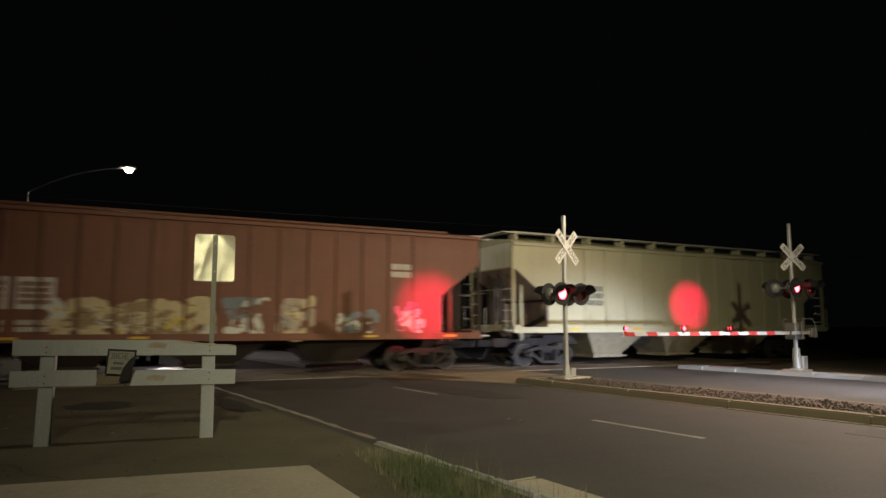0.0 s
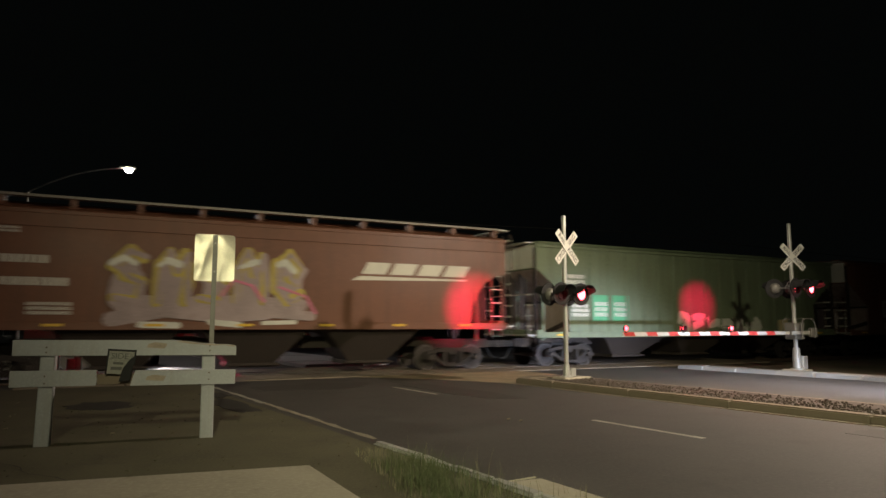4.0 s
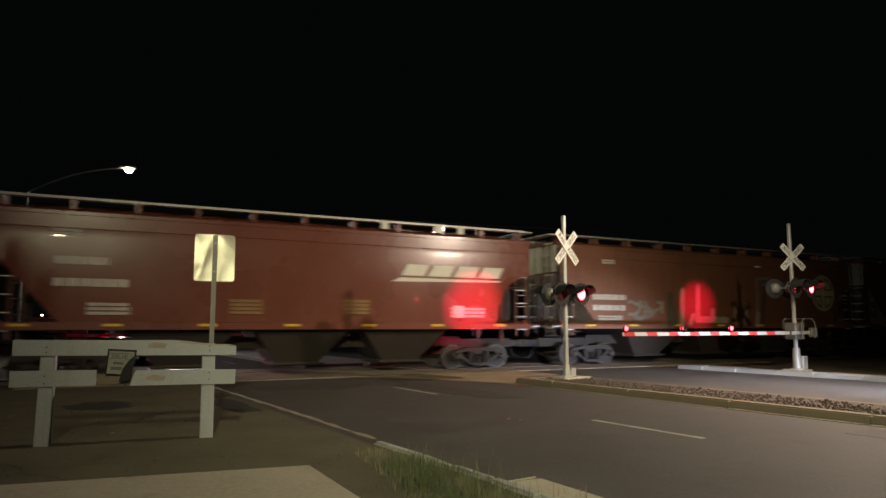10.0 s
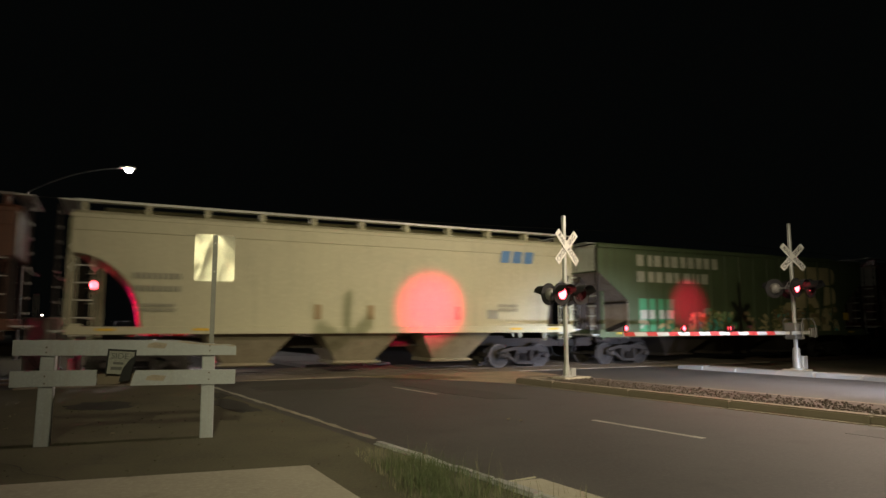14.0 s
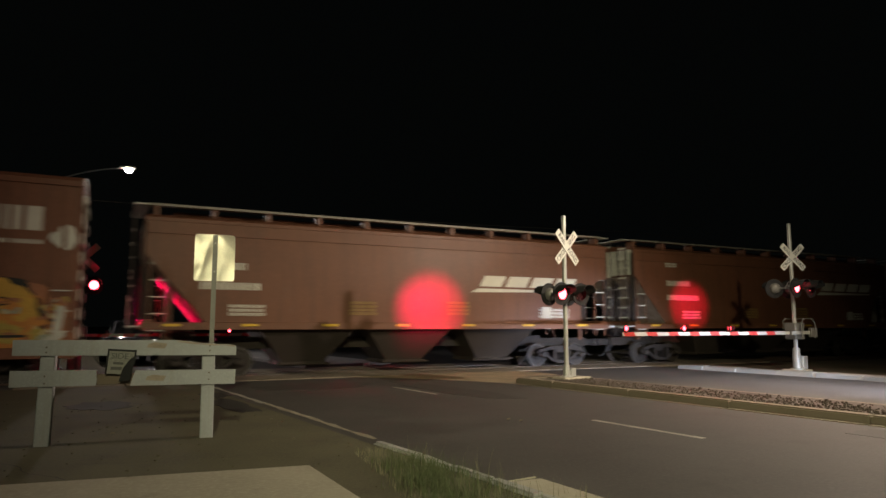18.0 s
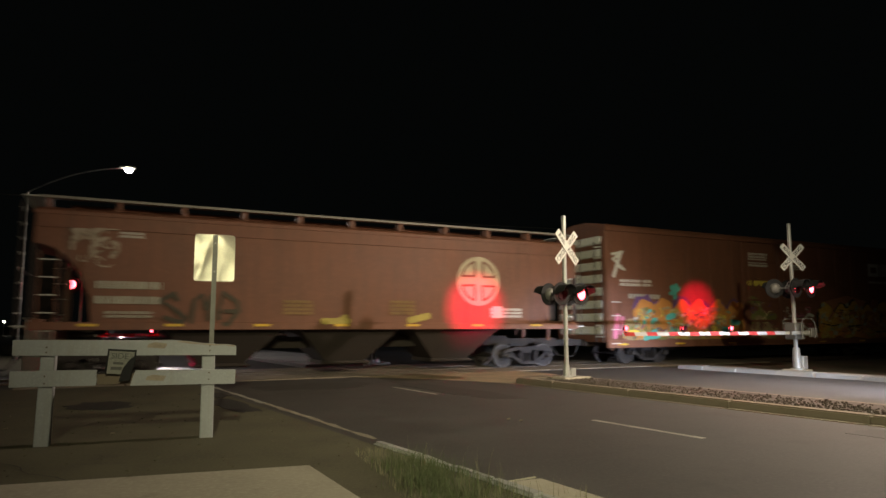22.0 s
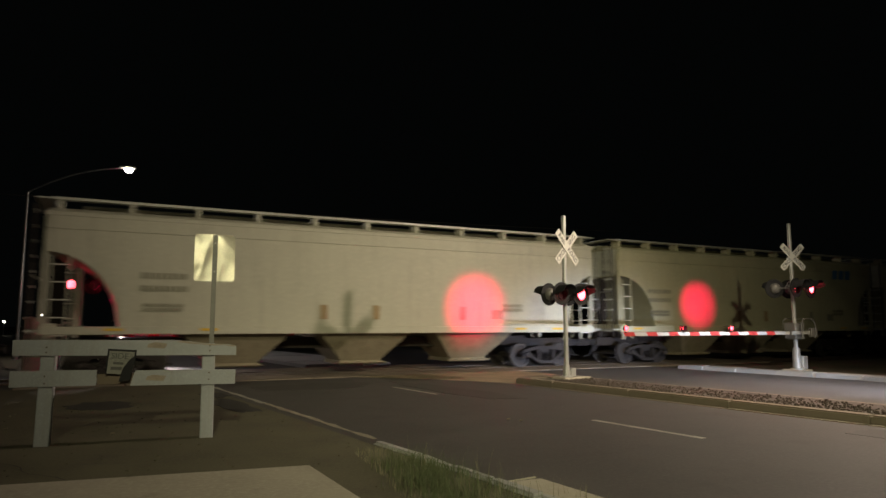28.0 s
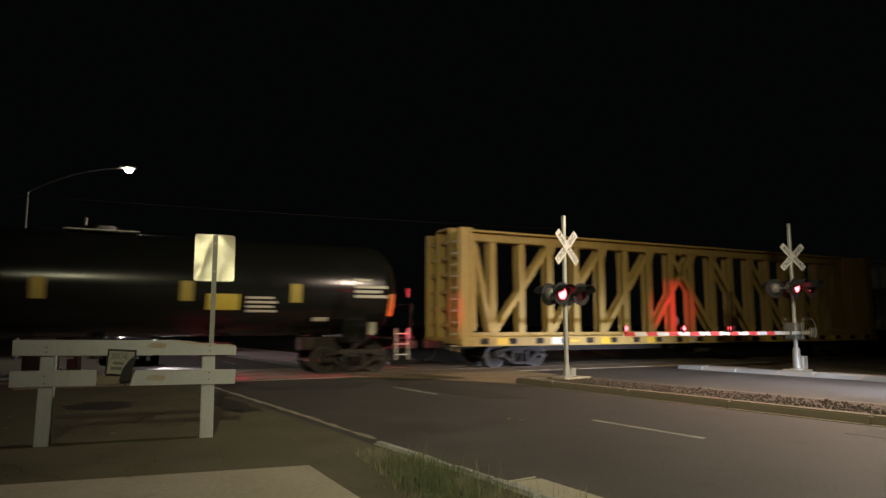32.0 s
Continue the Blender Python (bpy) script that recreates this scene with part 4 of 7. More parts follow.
part("post", Geo().box(-0.022, 0.022, -0.05, -0.014, -0.2, 2.93).box(-0.036, -0.022, -0.02, -0.014, -0.2, 2.93).box(0.022, 0.036, -0.02, -0.014, -0.2, 2.93), "galv_dull", sign, "weathered channel post")
for z in (2.35, 2.8):
    part("bolt", Geo().lathe([(-0.05, 0.014), (-0.06, 0.01)], 6, at=(0, 0, z)), "galv", sign)

# ------------------------------------------------------------ street lamps


def street_lamp(p, reach, top, label):
    """A tall pole with a long curved arm and a flat head; p is the pole's foot, reach the way to the head."""
    root = thing("street_lamp", pose(p.x, p.y, p.z), label, "street lamp", "street lamps")
    part("pole", Geo().rod((0, 0, 0), (0, 0, top - 1.1), 0.11, 12, 0.065), "galv", root, smooth=True)
    part("base", Geo().lathe([(0, 0.22), (0.03, 0.22), (0.05, 0.15), (0.3, 0.13)], 12, "z"), "galv", root, smooth=True)
    g = Geo().tube([(reach.x * k * 0.094, reach.y * k * 0.094, top - 1.1 + 1.2 * (1 - (1 - k / 10) ** 2)) for k in range(11)], 0.035)
    part("arm", g, "galv", root, smooth=True)
    a = math.degrees(math.atan2(reach.y, reach.x))
    mm = pose(reach.x, reach.y, top + 0.1, 0, 0, a)
    head = part("head", Geo().box(-0.42, 0.3, -0.16, 0.16, -0.02, 0.1, 0.03), "zinc", root, "flat grey lamp head", m=mm)
    part("lens", Geo().lathe([(-0.02, 0.2), (-0.1, 0.19), (-0.17, 0.13), (-0.2, 0.04)], 18, "z"), "led", head, "glowing white drop lens", smooth=True)
    return root


street_lamp(Vector((-20.5, 32.0, -0.14)), Vector((4.92, 0, 0)), 9.3, "tall street lamp glowing white behind the track")
street_lamp(Vector((12.6, 10.8, 0.1)), Vector((-1.6, 3.4, 0)), 6.95, "tall street lamp beside the far kerb")
street_lamp(Vector((0.3, -14.8, 0.0)), Vector((2.7, 0.8, 0)), 11.5, "tall street lamp on the near side of the road")

# far lights
for x, y, z in ((-66.0, 109.0, 3.3), (-73.5, 111.0, 2.2), (-30.0, 140.0, 2.0)):
    far = thing("distant_lamp", pose(x, y, -0.3), "tiny far lamp on a dark pole", "lamp", "distant lamps")
    part("pole", Geo().rod((0, 0, 0), (0, 0, z + 0.2), 0.06, 8), "galv", far)
    part("bulb", Geo().lathe([(z + 0.2, 0.03), (z + 0.22, 0.12), (z + 0.34, 0.12), (z + 0.4, 0.04)], 10, "z"), "led", far, "glowing white bulb")

# overhead wire behind the track
wire = thing("overhead_wire", pose(*track_xy(0, 27.0), 0, 0, TRACK_DEG), "thin overhead wire between timber poles", "wire")
for a, b in ((-95, -35), (-35, 25), (25, 85)):
    g = Geo().tube([(a + (b - a) * i / 16, 0, 6.55 - 2.0 * (i / 16) * (1 - i / 16)) for i in range(17)], 0.012, 5)
    part("cable", g, "steel_dark", wire)
for s in (-95, -35, 85):
    part("pole", Geo().rod((s, 0.2, -0.4), (s, 0.2, 7.2), 0.14, 10, 0.1), "wood_pole", wire, smooth=True)

# ------------------------------------------------------------ weeds at the kerb


def weeds(name, count, region, h0, h1, mat, seed, label):
    rnd = random.Random(seed)
    g = Geo()
    for i in range(count):
        m_, r_ = region(rnd)
        p = road_xy(m_, r_)
        h, a, lean = rnd.uniform(h0, h1), rnd.uniform(0, 6.28), rnd.uniform(0.05, 0.5)
        w = rnd.uniform(0.0018, 0.0045)
        side = Vector((-math.sin(a), math.cos(a), 0)) * w
        out = Vector((math.cos(a), math.sin(a), 0))
        v = []
        for k in (0, 0.4, 0.75, 1.0):
            c = Vector((p.x, p.y, 0.0)) + out * (lean * h * k * k) + Vector((0, 0, h * (k - 0.18 * k * k * lean)))
            v += [c - side * (1 - k * 0.9), c + side * (1 - k * 0.9)]
        g.add(v, [(0, 1, 3, 2), (2, 3, 5, 4), (4, 5, 7, 6)])
    return tagged(part(name, g, mat), label, "weeds", kind="stuff")


CL = [(random.Random(40 + i).uniform(2.75 + 0.042 * i, 3.8), 4.2 + 0.155 * i + random.Random(70 + i).uniform(-0.2, 0.2)) for i in range(16)]


def clump(rnd):
    c = CL[rnd.randrange(len(CL))]
    return c[0] + rnd.gauss(0, 0.11), c[1] + rnd.gauss(0, 0.16)


weeds("weeds", 2600, clump, 0.04, 0.2, "grass", 1, "green weeds growing along the broken kerb")
weeds("dry_grass", 1300, lambda r: (lambda v: (r.uniform(2.7 + 0.24 * max(0, v - 4.4), 3.85), v))(r.uniform(3.8, 7.4)), 0.02, 0.12, "grass_dry", 2, "dry straw-coloured grass along the kerb")
weeds("weed_stalks", 40, lambda r: (r.uniform(3.4, 4.0), r.uniform(4.2, 6.6)), 0.2, 0.4, "grass_dry", 3, "tall thin seed stalks above the weeds")
weeds("kerb_weeds", 60, lambda r: (r.uniform(3.95, 4.3), r.uniform(3.6, 4.6)), 0.05, 0.16, "grass_dry", 6, "tufts of dry grass in the gutter")
g = Geo()
rnd = random.Random(9)
for i in range(420):
    m_, r_ = clump(rnd)
    p = road_xy(m_, r_)
    z, a, s = rnd.uniform(0.03, 0.17), rnd.uniform(0, 6.28), rnd.uniform(0.008, 0.02)
    u, w = Vector((math.cos(a), math.sin(a), rnd.uniform(-0.4, 0.5))) * s, Vector((-math.sin(a), math.cos(a), 0)) * s * 0.5
    c = Vector((p.x, p.y, z))
    g.add([c - u, c + w, c + u * 1.4, c - w], [(0, 1, 2, 3)])
tagged(part("weed_leaves", g, "grass"), "small green leaves of the weeds", "weeds", kind="stuff")

# ------------------------------------------------------------ the train
# Each car is built round its middle: x the way it goes, y away from the camera, z up from the rail.
WHEEL_R = 0.42
WHEELS = []       # wheelsets, to be turned


def travel(t):
    """Metres that the train has gone at t seconds."""
    k = t / 32
    return 302.29 * k - 8.465 * k ** 2 + 3.161 * k ** 3 + 0.928 * k ** 4


def wheelset_geo():
    g = Geo()
    g.lathe([(-0.95, 0.07), (0.95, 0.07)], 10)
    for sg in (-1, 1):
        y = sg * 0.7175
        g.lathe([(y + sg * 0.06, 0.1), (y + sg * 0.055, 0.16), (y + sg * 0.02, 0.2), (y + sg * 0.02, 0.34), (y + sg * 0.062, 0.36), (y + sg * 0.064, WHEEL_R - 0.02),
                 (y + sg * 0.05, WHEEL_R), (y - sg * 0.03, WHEEL_R + 0.004), (y - sg * 0.045, WHEEL_R + 0.026), (y - sg * 0.06, WHEEL_R + 0.02), (y - sg * 0.06, 0.36), (y - sg * 0.03, 0.34), (y - sg * 0.03, 0.1)], 28)
        for k in range(3):
            a = 2 * math.pi * k / 3
            g.rod((0.28 * math.cos(a), y + sg * 0.01, 0.28 * math.sin(a)), (0.28 * math.cos(a), y + sg * 0.032, 0.28 * math.sin(a)), 0.03, 6)
    return g


def rim_geo():
    """The bright ring of one wheel's outer face."""
    return Geo().lathe([(-0.0655, WHEEL_R - 0.055), (-0.067, WHEEL_R - 0.03), (-0.0655, WHEEL_R - 0.008)], 28, caps=False)


def side_frame_geo():
    g = Geo()
    g.plate([(-1.06, 0.5), (-0.96, 0.63), (-0.42, 0.74), (0.42, 0.74), (0.96, 0.63), (1.06, 0.5), (0.98, 0.5), (0.9, 0.55), (0.4, 0.62), (-0.4, 0.62), (-0.9, 0.55), (-0.98, 0.5)], -0.08, 0.08)
    for sg in (-1, 1):
        g.plate([(sg * 1.06, 0.5), (sg * 0.98, 0.5), (sg * 0.98, 0.36), (sg * 1.04, 0.36)], -0.07, 0.07)
        g.plate([(sg * 0.8, 0.56), (sg * 0.68, 0.58), (sg * 0.68, 0.44), (sg * 0.78, 0.4)], -0.07, 0.07)
        g.plate([(sg * 0.78, 0.47), (sg * 0.7, 0.38), (sg * 0.34, 0.15), (sg * 0.28, 0.15), (sg * 0.28, 0.25), (sg * 0.34, 0.26), (sg * 0.64, 0.46)], -0.075, 0.075)
        g.plate([(sg * 0.37, 0.22), (sg * 0.27, 0.22), (sg * 0.27, 0.64), (sg * 0.37, 0.64)], -0.09, 0.09)
    g.box(-0.3, 0.3, -0.11, 0.11, 0.13, 0.22)
    return g


def spring_geo():
    g = Geo()
    g.tube([(0.055 * math.cos(i * math.pi / 3), 0.055 * math.sin(i * math.pi / 3), 0.22 + 0.3 * i / 24) for i in range(25)], 0.014, 4)
    return g


def truck(car, x):
    bolster = part("truck", shared("truck", lambda: Geo().box(-0.2, 0.2, -1.05, 1.05, 0.5, 0.72, 0.02).box(-0.3, 0.3, -0.3, 0.3, 0.7, 0.84).rod((-0.86, -0.62, 0.44), (0.86, -0.62, 0.44), 0.02, 6).rod((-0.86, 0.62, 0.44), (0.86, 0.62, 0.44), 0.02, 6), "steel_dark"), None, car, "cast steel wheel truck", m=pose(x, 0, 0))
    for y in (-1.02, 1.02):
        part("side_frame", shared("side_frame", side_frame_geo, "steel_dark"), None, bolster, "grimy cast side frame", m=pose(0, y, 0))
        for dx in (-0.15, 0.0, 0.15):
            part("spring", shared("spring", spring_geo, "steel_dark"), None, bolster, "coil spring", m=pose(dx, y, 0))
        for dx in (-0.88, 0.88):
            part("bearing_cap", shared("bearing_cap", lambda: Geo().lathe([(-0.17, 0.05), (-0.16, 0.085), (-0.06, 0.1), (0.06, 0.1)], 12), "wheel", True), None, bolster, m=pose(dx, y, WHEEL_R, 0, 0, 0 if y < 0 else 180))
    for dx in (-0.88, 0.88):
        ws = part("wheelset", shared("wheelset", wheelset_geo, "wheel", True), None, bolster, "pair of steel wheels on an axle", m=pose(dx, 0, WHEEL_R))
        WHEELS.append((ws, dx))
    for dx in (-0.88, 0.88):
        for y, a in ((-0.7175, 0), (0.7175, 180)):
            part("wheel_rim", shared("wheel_rim", rim_geo, "rim", True), None, bolster, "bright worn wheel rim", m=pose(dx, y, WHEEL_R, 0, 0, a))
    for dx in (-1.36, 1.36):
        part("brake_beam", shared("brake_beam", lambda: Geo().bar((0, -0.8, 0.4), (0, 0.8, 0.4), 0.07, 0.06), "steel_dark"), None, bolster, m=pose(dx * 0.99, 0, 0))
    return bolster


def coupler(car, x, sg):
    g = Geo().box(-0.35, 0.12, -0.09, 0.09, 0.72, 0.95, 0.015).box(0.1, 0.36, -0.16, 0.13, 0.7, 0.98, 0.03)
    part("coupler", shared("coupler", lambda: g, "steel_dark"), None, car, "cast steel coupler", m=pose(x, 0, 0, 0, 0, 0 if sg > 0 else 180))
    h = Geo().tube([(0.1 + 0.0625 * i, 0.3, 0.85 - 0.55 * math.sin(i / 8 * math.pi * 0.62)) for i in range(9)], 0.022, 6)
    part("air_hose", shared("air_hose", lambda: h, "rubber"), None, car, "black rubber air hose", m=pose(x - sg * 0.15, 0, 0, 0, 0, 0 if sg > 0 else 180))


def ladder(car, x, y, z0, z1, width, along, mat, rungs=None, name="ladder"):
    """A ladder in the side's plane (along='x') or the end's (along='y')."""
    g = Geo()
    k = rungs or max(3, int((z1 - z0) / 0.42))
    h = width / 2
    e = (lambda o: (x + o, y)) if along == "x" else (lambda o: (x, y + o))
    for o in (-h, h):
        a = e(o)
        g.bar((*a, z0), (*a, z1), 0.012, 0.045, (1, 0, 0))
    lad = part(name, g, mat, car, "steel ladder with round rungs")
    # rungs are pale because the lamplight on them is put into the colour
    rung = shared(("rung", width, along), lambda: Geo().bar((-h, 0, 0), (h, 0, 0), 0.022, 0.024) if along == "x" else Geo().bar((0, -h, 0), (0, h, 0), 0.06, 0.05), "end_pale")
    for i in range(k):
        part("rung", rung, None, lad, m=pose(x, y, z0 + (z1 - z0) * (i + 0.5) / k))


STAND = 0.006


def decal(car, x0, x1, z0, z1, mat, name="marking", label="", y=-1.0, slant=0.0, level=1):
    """A thin painted patch on the near side."""
    yy = y - STAND * level
    g = Geo().plate([(x0, z0), (x1, z0), (x1 + slant, z1), (x0 + slant, z1)], yy, yy + 0.004)
    return part(name, g, mat, car, label)


def stencil(car, x0, x1, z0, z1, mat, y, rows=1, seed=1, label="rows of small unreadable lettering"):
    """Unreadable writing: rows of short bars."""
    rnd = random.Random(seed)
    g = Geo()
    for r in range(rows):
        h = (z1 - z0) / rows
        a, b = z0 + h * r + h * 0.16, z0 + h * (r + 1) - h * 0.12
        x = x0
        while x < x1 - 0.02:
            w = min(x1 - x, rnd.uniform(0.42, 0.72) * max(0.07, b - a))
            g.plate([(x, a), (x + w, a), (x + w, b), (x, b)], y - STAND, y - STAND + 0.004)
            x += w + max(0.025, 0.27 * (b - a))
    part("lettering", g, mat, car, label)


def block_logo(car, x0, x1, z0, z1, y, mat="stencil"):
    """A maker's mark as plain slanted blocks over a long wedge."""
    h = z1 - z0
    w = (x1 - x0) / 4.6
    a = z0 + h * 0.36
    g = Geo()
    for i in range(4):
        x = x0 + 0.35 + i * w * 1.02
        s = 0.22
        g.plate([(x, a), (x + w * 0.86, a), (x + w * 0.86 + s, z1), (x + s, z1)], y - STAND, y - STAND + 0.004)
    part("emblem", g, mat, car, "white slanted block emblem")
    part("emblem_wedge", Geo().plate([(x0, z0), (x0 + 4.35 * w, z0 + h * 0.13), (x0 + 4.4 * w, z0 + h * 0.22), (x0 + 0.3, z0 + h * 0.24)], y - STAND, y - STAND + 0.004), mat, car, "long white wedge under the emblem")


def round_logo(car, cx, cz, r, y):
    """A round pale emblem with a cross."""
    ring = [(cx + r * math.cos(2 * math.pi * i / 36), cz + r * math.sin(2 * math.pi * i / 36)) for i in range(36)]
    part("round_emblem", Geo().plate(ring, y - STAND, y - STAND + 0.004), "faded_emblem", car, "faded round emblem with a cross")
    g = Geo()
    for q in range(4):
        pts = [(0.2, 0.17)] + [(0.8 * math.cos(t), 0.8 * math.sin(t)) for t in [radians(14 + 62 * i / 8) for i in range(9)]] + [(0.2, 0.17)]
        a = q * math.pi / 2
        pts = [(cx + r * (x * math.cos(a) - z * math.sin(a)), cz + r * (x * math.sin(a) + z * math.cos(a))) for x, z in pts]
        for i in range(len(pts) - 1):
            capsule(g, pts[i], pts[i + 1], 0.045 * r, y - STAND * 2 - 0.00003 * i, 3)
    part("emblem_line", g, car.get("paint", "brown"), car, "brown lines of the emblem")


def capsule(g, a, b, r, y, k=7):
    """A flat stroke with round ends."""
    a, b = Vector((a[0], 0, a[1])), Vector((b[0], 0, b[1]))
    d = b - a
    t0 = math.atan2(d.z, d.x)
    pts = [(b.x + r * math.cos(t0 - math.pi / 2 + math.pi * i / k), b.z + r * math.sin(t0 - math.pi / 2 + math.pi * i / k)) for i in range(k + 1)]
    pts += [(a.x + r * math.cos(t0 + math.pi / 2 + math.pi * i / k), a.z + r * math.sin(t0 + math.pi / 2 + math.pi * i / k)) for i in range(k + 1)]
    v = [(x, y, z) for x, z in pts]
    g.add(v, [tuple(range(len(v)))])


def strokes(car, chains, r, mat, y, label, name="graffiti", wild=0.035, seed=5):
    """Sprayed lines: each chain of (x, z) points is one stroke, drawn with an unsteady hand."""
    rnd = random.Random(seed * 1000 + len(chains) * 17 + int(r * 1000))
    g = Geo()
    k = 0
    for chain in chains:
        chain = [(a + rnd.gauss(0, wild), b + rnd.gauss(0, wild)) for a, b in chain]
        for a, b in zip(chain, chain[1:]):
            capsule(g, a, b, r * rnd.uniform(0.65, 1.25), y - STAND - 0.0001 * k, 5)
            k += 1
    return tagged(part(name, g, mat, car, label), kind="stuff")


def bubble(rnd, x, z0, z1, w):
    """The line of one swollen letter: a loop, a hook or an arch, never twice the same."""
    kind = rnd.randrange(4)
    h = z1 - z0
    if kind == 0:
        pts = [(-1, 0.05), (-0.9, 0.6), (-0.3, 1.0), (0.5, 0.85), (0.6, 0.5), (-0.2, 0.45), (0.8, 0.3), (0.7, 0.0), (-0.6, 0.02)]
    elif kind == 1:
        pts = [(0.8, 0.85), (0.0, 1.0), (-0.8, 0.7), (-0.2, 0.5), (0.7, 0.35), (0.5, 0.0), (-0.8, 0.08)]
    elif kind == 2:
        pts = [(-0.9, 0.0), (-0.8, 0.7), (-0.2, 1.0), (0.2, 0.55), (0.7, 0.95), (0.9, 0.4), (0.8, 0.0)]
    else:
        pts = [(0.7, 0.2), (0.0, 0.0), (-0.8, 0.3), (-0.8, 0.75), (0.0, 1.0), (0.8, 0.7), (0.5, 0.45), (-0.1, 0.5)]
    return [(x + w * a, z0 + h * b) for a, b in pts]


def arch(x, z0, z1, w):
    """A line up, over and down, like a rounded letter."""
    return [(x - w, z0)] + [(x - w * math.cos(math.pi * i / 6), z1 - w + w * math.sin(math.pi * i / 6)) for i in range(7)] + [(x + w, z0)]


def graffiti(car, x0, x1, z0, z1, fills, outline, y, seed, count=None, dots=None, fat=0.15, label="spray-painted bubble shapes"):
    """A sprayed piece: rows of swollen shapes, an outline behind fills and highlights."""
    rnd = random.Random(seed)
    n = count or max(2, int((x1 - x0) / 0.95))
    w, h = (x1 - x0) / n, z1 - z0
    layers = {}
    depth = [0]

    def put(mat, a, b, r, lev):
        depth[0] += 1
        capsule(layers.setdefault((lev, mat), Geo()), a, b, r, y - STAND - 0.004 * lev - 0.00002 * depth[0])

    f = fat * min(1.4, h)
    for i in range(n * 2):
        cx = x0 + (x1 - x0) * (i + rnd.uniform(0.2, 0.8)) / (n * 2)
        fill = fills[rnd.randrange(len(fills))]
        cz = z0 + h * rnd.uniform(0.3, 0.68)
        a, bend = rnd.uniform(0, 6.28), rnd.uniform(-0.9, 0.9)
        p = (cx, cz)
        for k in range(rnd.randint(3, 5)):
            st = rnd.uniform(0.22, 0.42) * min(w * 1.2, h)
            q = (min(x1 - f, max(x0 + f, p[0] + st * math.cos(a))), min(z1 - f * rnd.uniform(1, 2), max(z0 + f, p[1] + st * math.sin(a))))
            if outline:
                put(outline, p, q, f * 1.3, 0)
            put(fill, p, q, f * rnd.uniform(0.7, 1.05), 1)
            p, a = q, a + bend + rnd.uniform(-0.4, 0.4)
        if dots:
            for _ in range(rnd.randint(1, 3)):
                px, pz = cx + rnd.uniform(-0.4, 0.4) * w, rnd.uniform(z0 + 0.1, z1 - 0.1)
                put(dots[rnd.randrange(len(dots))], (px, pz), (px + rnd.uniform(-0.2, 0.2), pz + rnd.uniform(-0.06, 0.06)), rnd.uniform(0.3, 0.6) * f, 2)
    for (lev, mat), g in sorted(layers.items()):
        tagged(part("graffiti", g, mat, car, label), kind="stuff")


def mural(car, x0, x1, z0, z1, bands, lines, spots, y, seed, label):
    """A dense sprayed piece: bands of fat strokes, thin curling lines over them, small spots on top."""
    rnd = random.Random(seed)
    layers = {}
    depth = [0]

    def put(mat, a, b, r, lev):
        depth[0] += 1
        capsule(layers.setdefault((lev, mat), Geo()), a, b, r, y - STAND - 0.003 * lev - 0.000004 * depth[0], 5)

    def curl(mat, px, pz, steps, size, r, lev, lo, hi):
        a, bend = rnd.uniform(0, 6.28), rnd.choice((-1, 1)) * rnd.uniform(0.35, 1.1)
        p = (px, pz)
        for _ in range(steps):
            q = (min(x1, max(x0, p[0] + size * math.cos(a))), min(hi, max(lo, p[1] + 0.8 * size * math.sin(a))))
            put(mat, p, q, r * rnd.uniform(0.75, 1.2), lev)
            p, a = q, a + bend + rnd.uniform(-0.35, 0.35)

    h = z1 - z0
    for k, (mats, lo, hi, count, fat) in enumerate(bands):
        for i in range(count):
            px = x0 + (x1 - x0) * (i + rnd.random()) / count
            a, b = z0 + h * lo, z0 + h * hi - 0.12 * h * abs(math.sin(px * 2.3 + seed))
            curl(mats[rnd.randrange(len(mats))], px, rnd.uniform(a, b), rnd.randint(2, 4), 0.22 * h, fat, k, a, b)
    for i in range(int((x1 - x0) * 9)):
        curl(lines[rnd.randrange(len(lines))], rnd.uniform(x0, x1), rnd.uniform(z0 + 0.1 * h, z1 - 0.12 * h), rnd.randint(3, 7), 0.10 * h, 0.018, 4, z0, z1 - 0.05 * h)
    for i in range(int((x1 - x0) * 5)):
        curl(spots[rnd.randrange(len(spots))], rnd.uniform(x0, x1), rnd.uniform(z0 + 0.1 * h, z1 - 0.1 * h), rnd.randint(1, 2), 0.07 * h, rnd.uniform(0.025, 0.06), 5, z0, z1 - 0.05 * h)
    for (lev, mat), g in sorted(layers.items()):
        tagged(part("graffiti", g, mat, car, label), kind="stuff")


def reflectors(car, xs, z, y, mat="reflector"):
    me = shared("reflector", lambda: Geo().box(-0.23, 0.23, -0.004, 0.0, -0.035, 0.035), "reflector")
    for x in xs:
        part("reflector", me, None, car, "yellow reflective strip", m=pose(x, y - STAND, z))


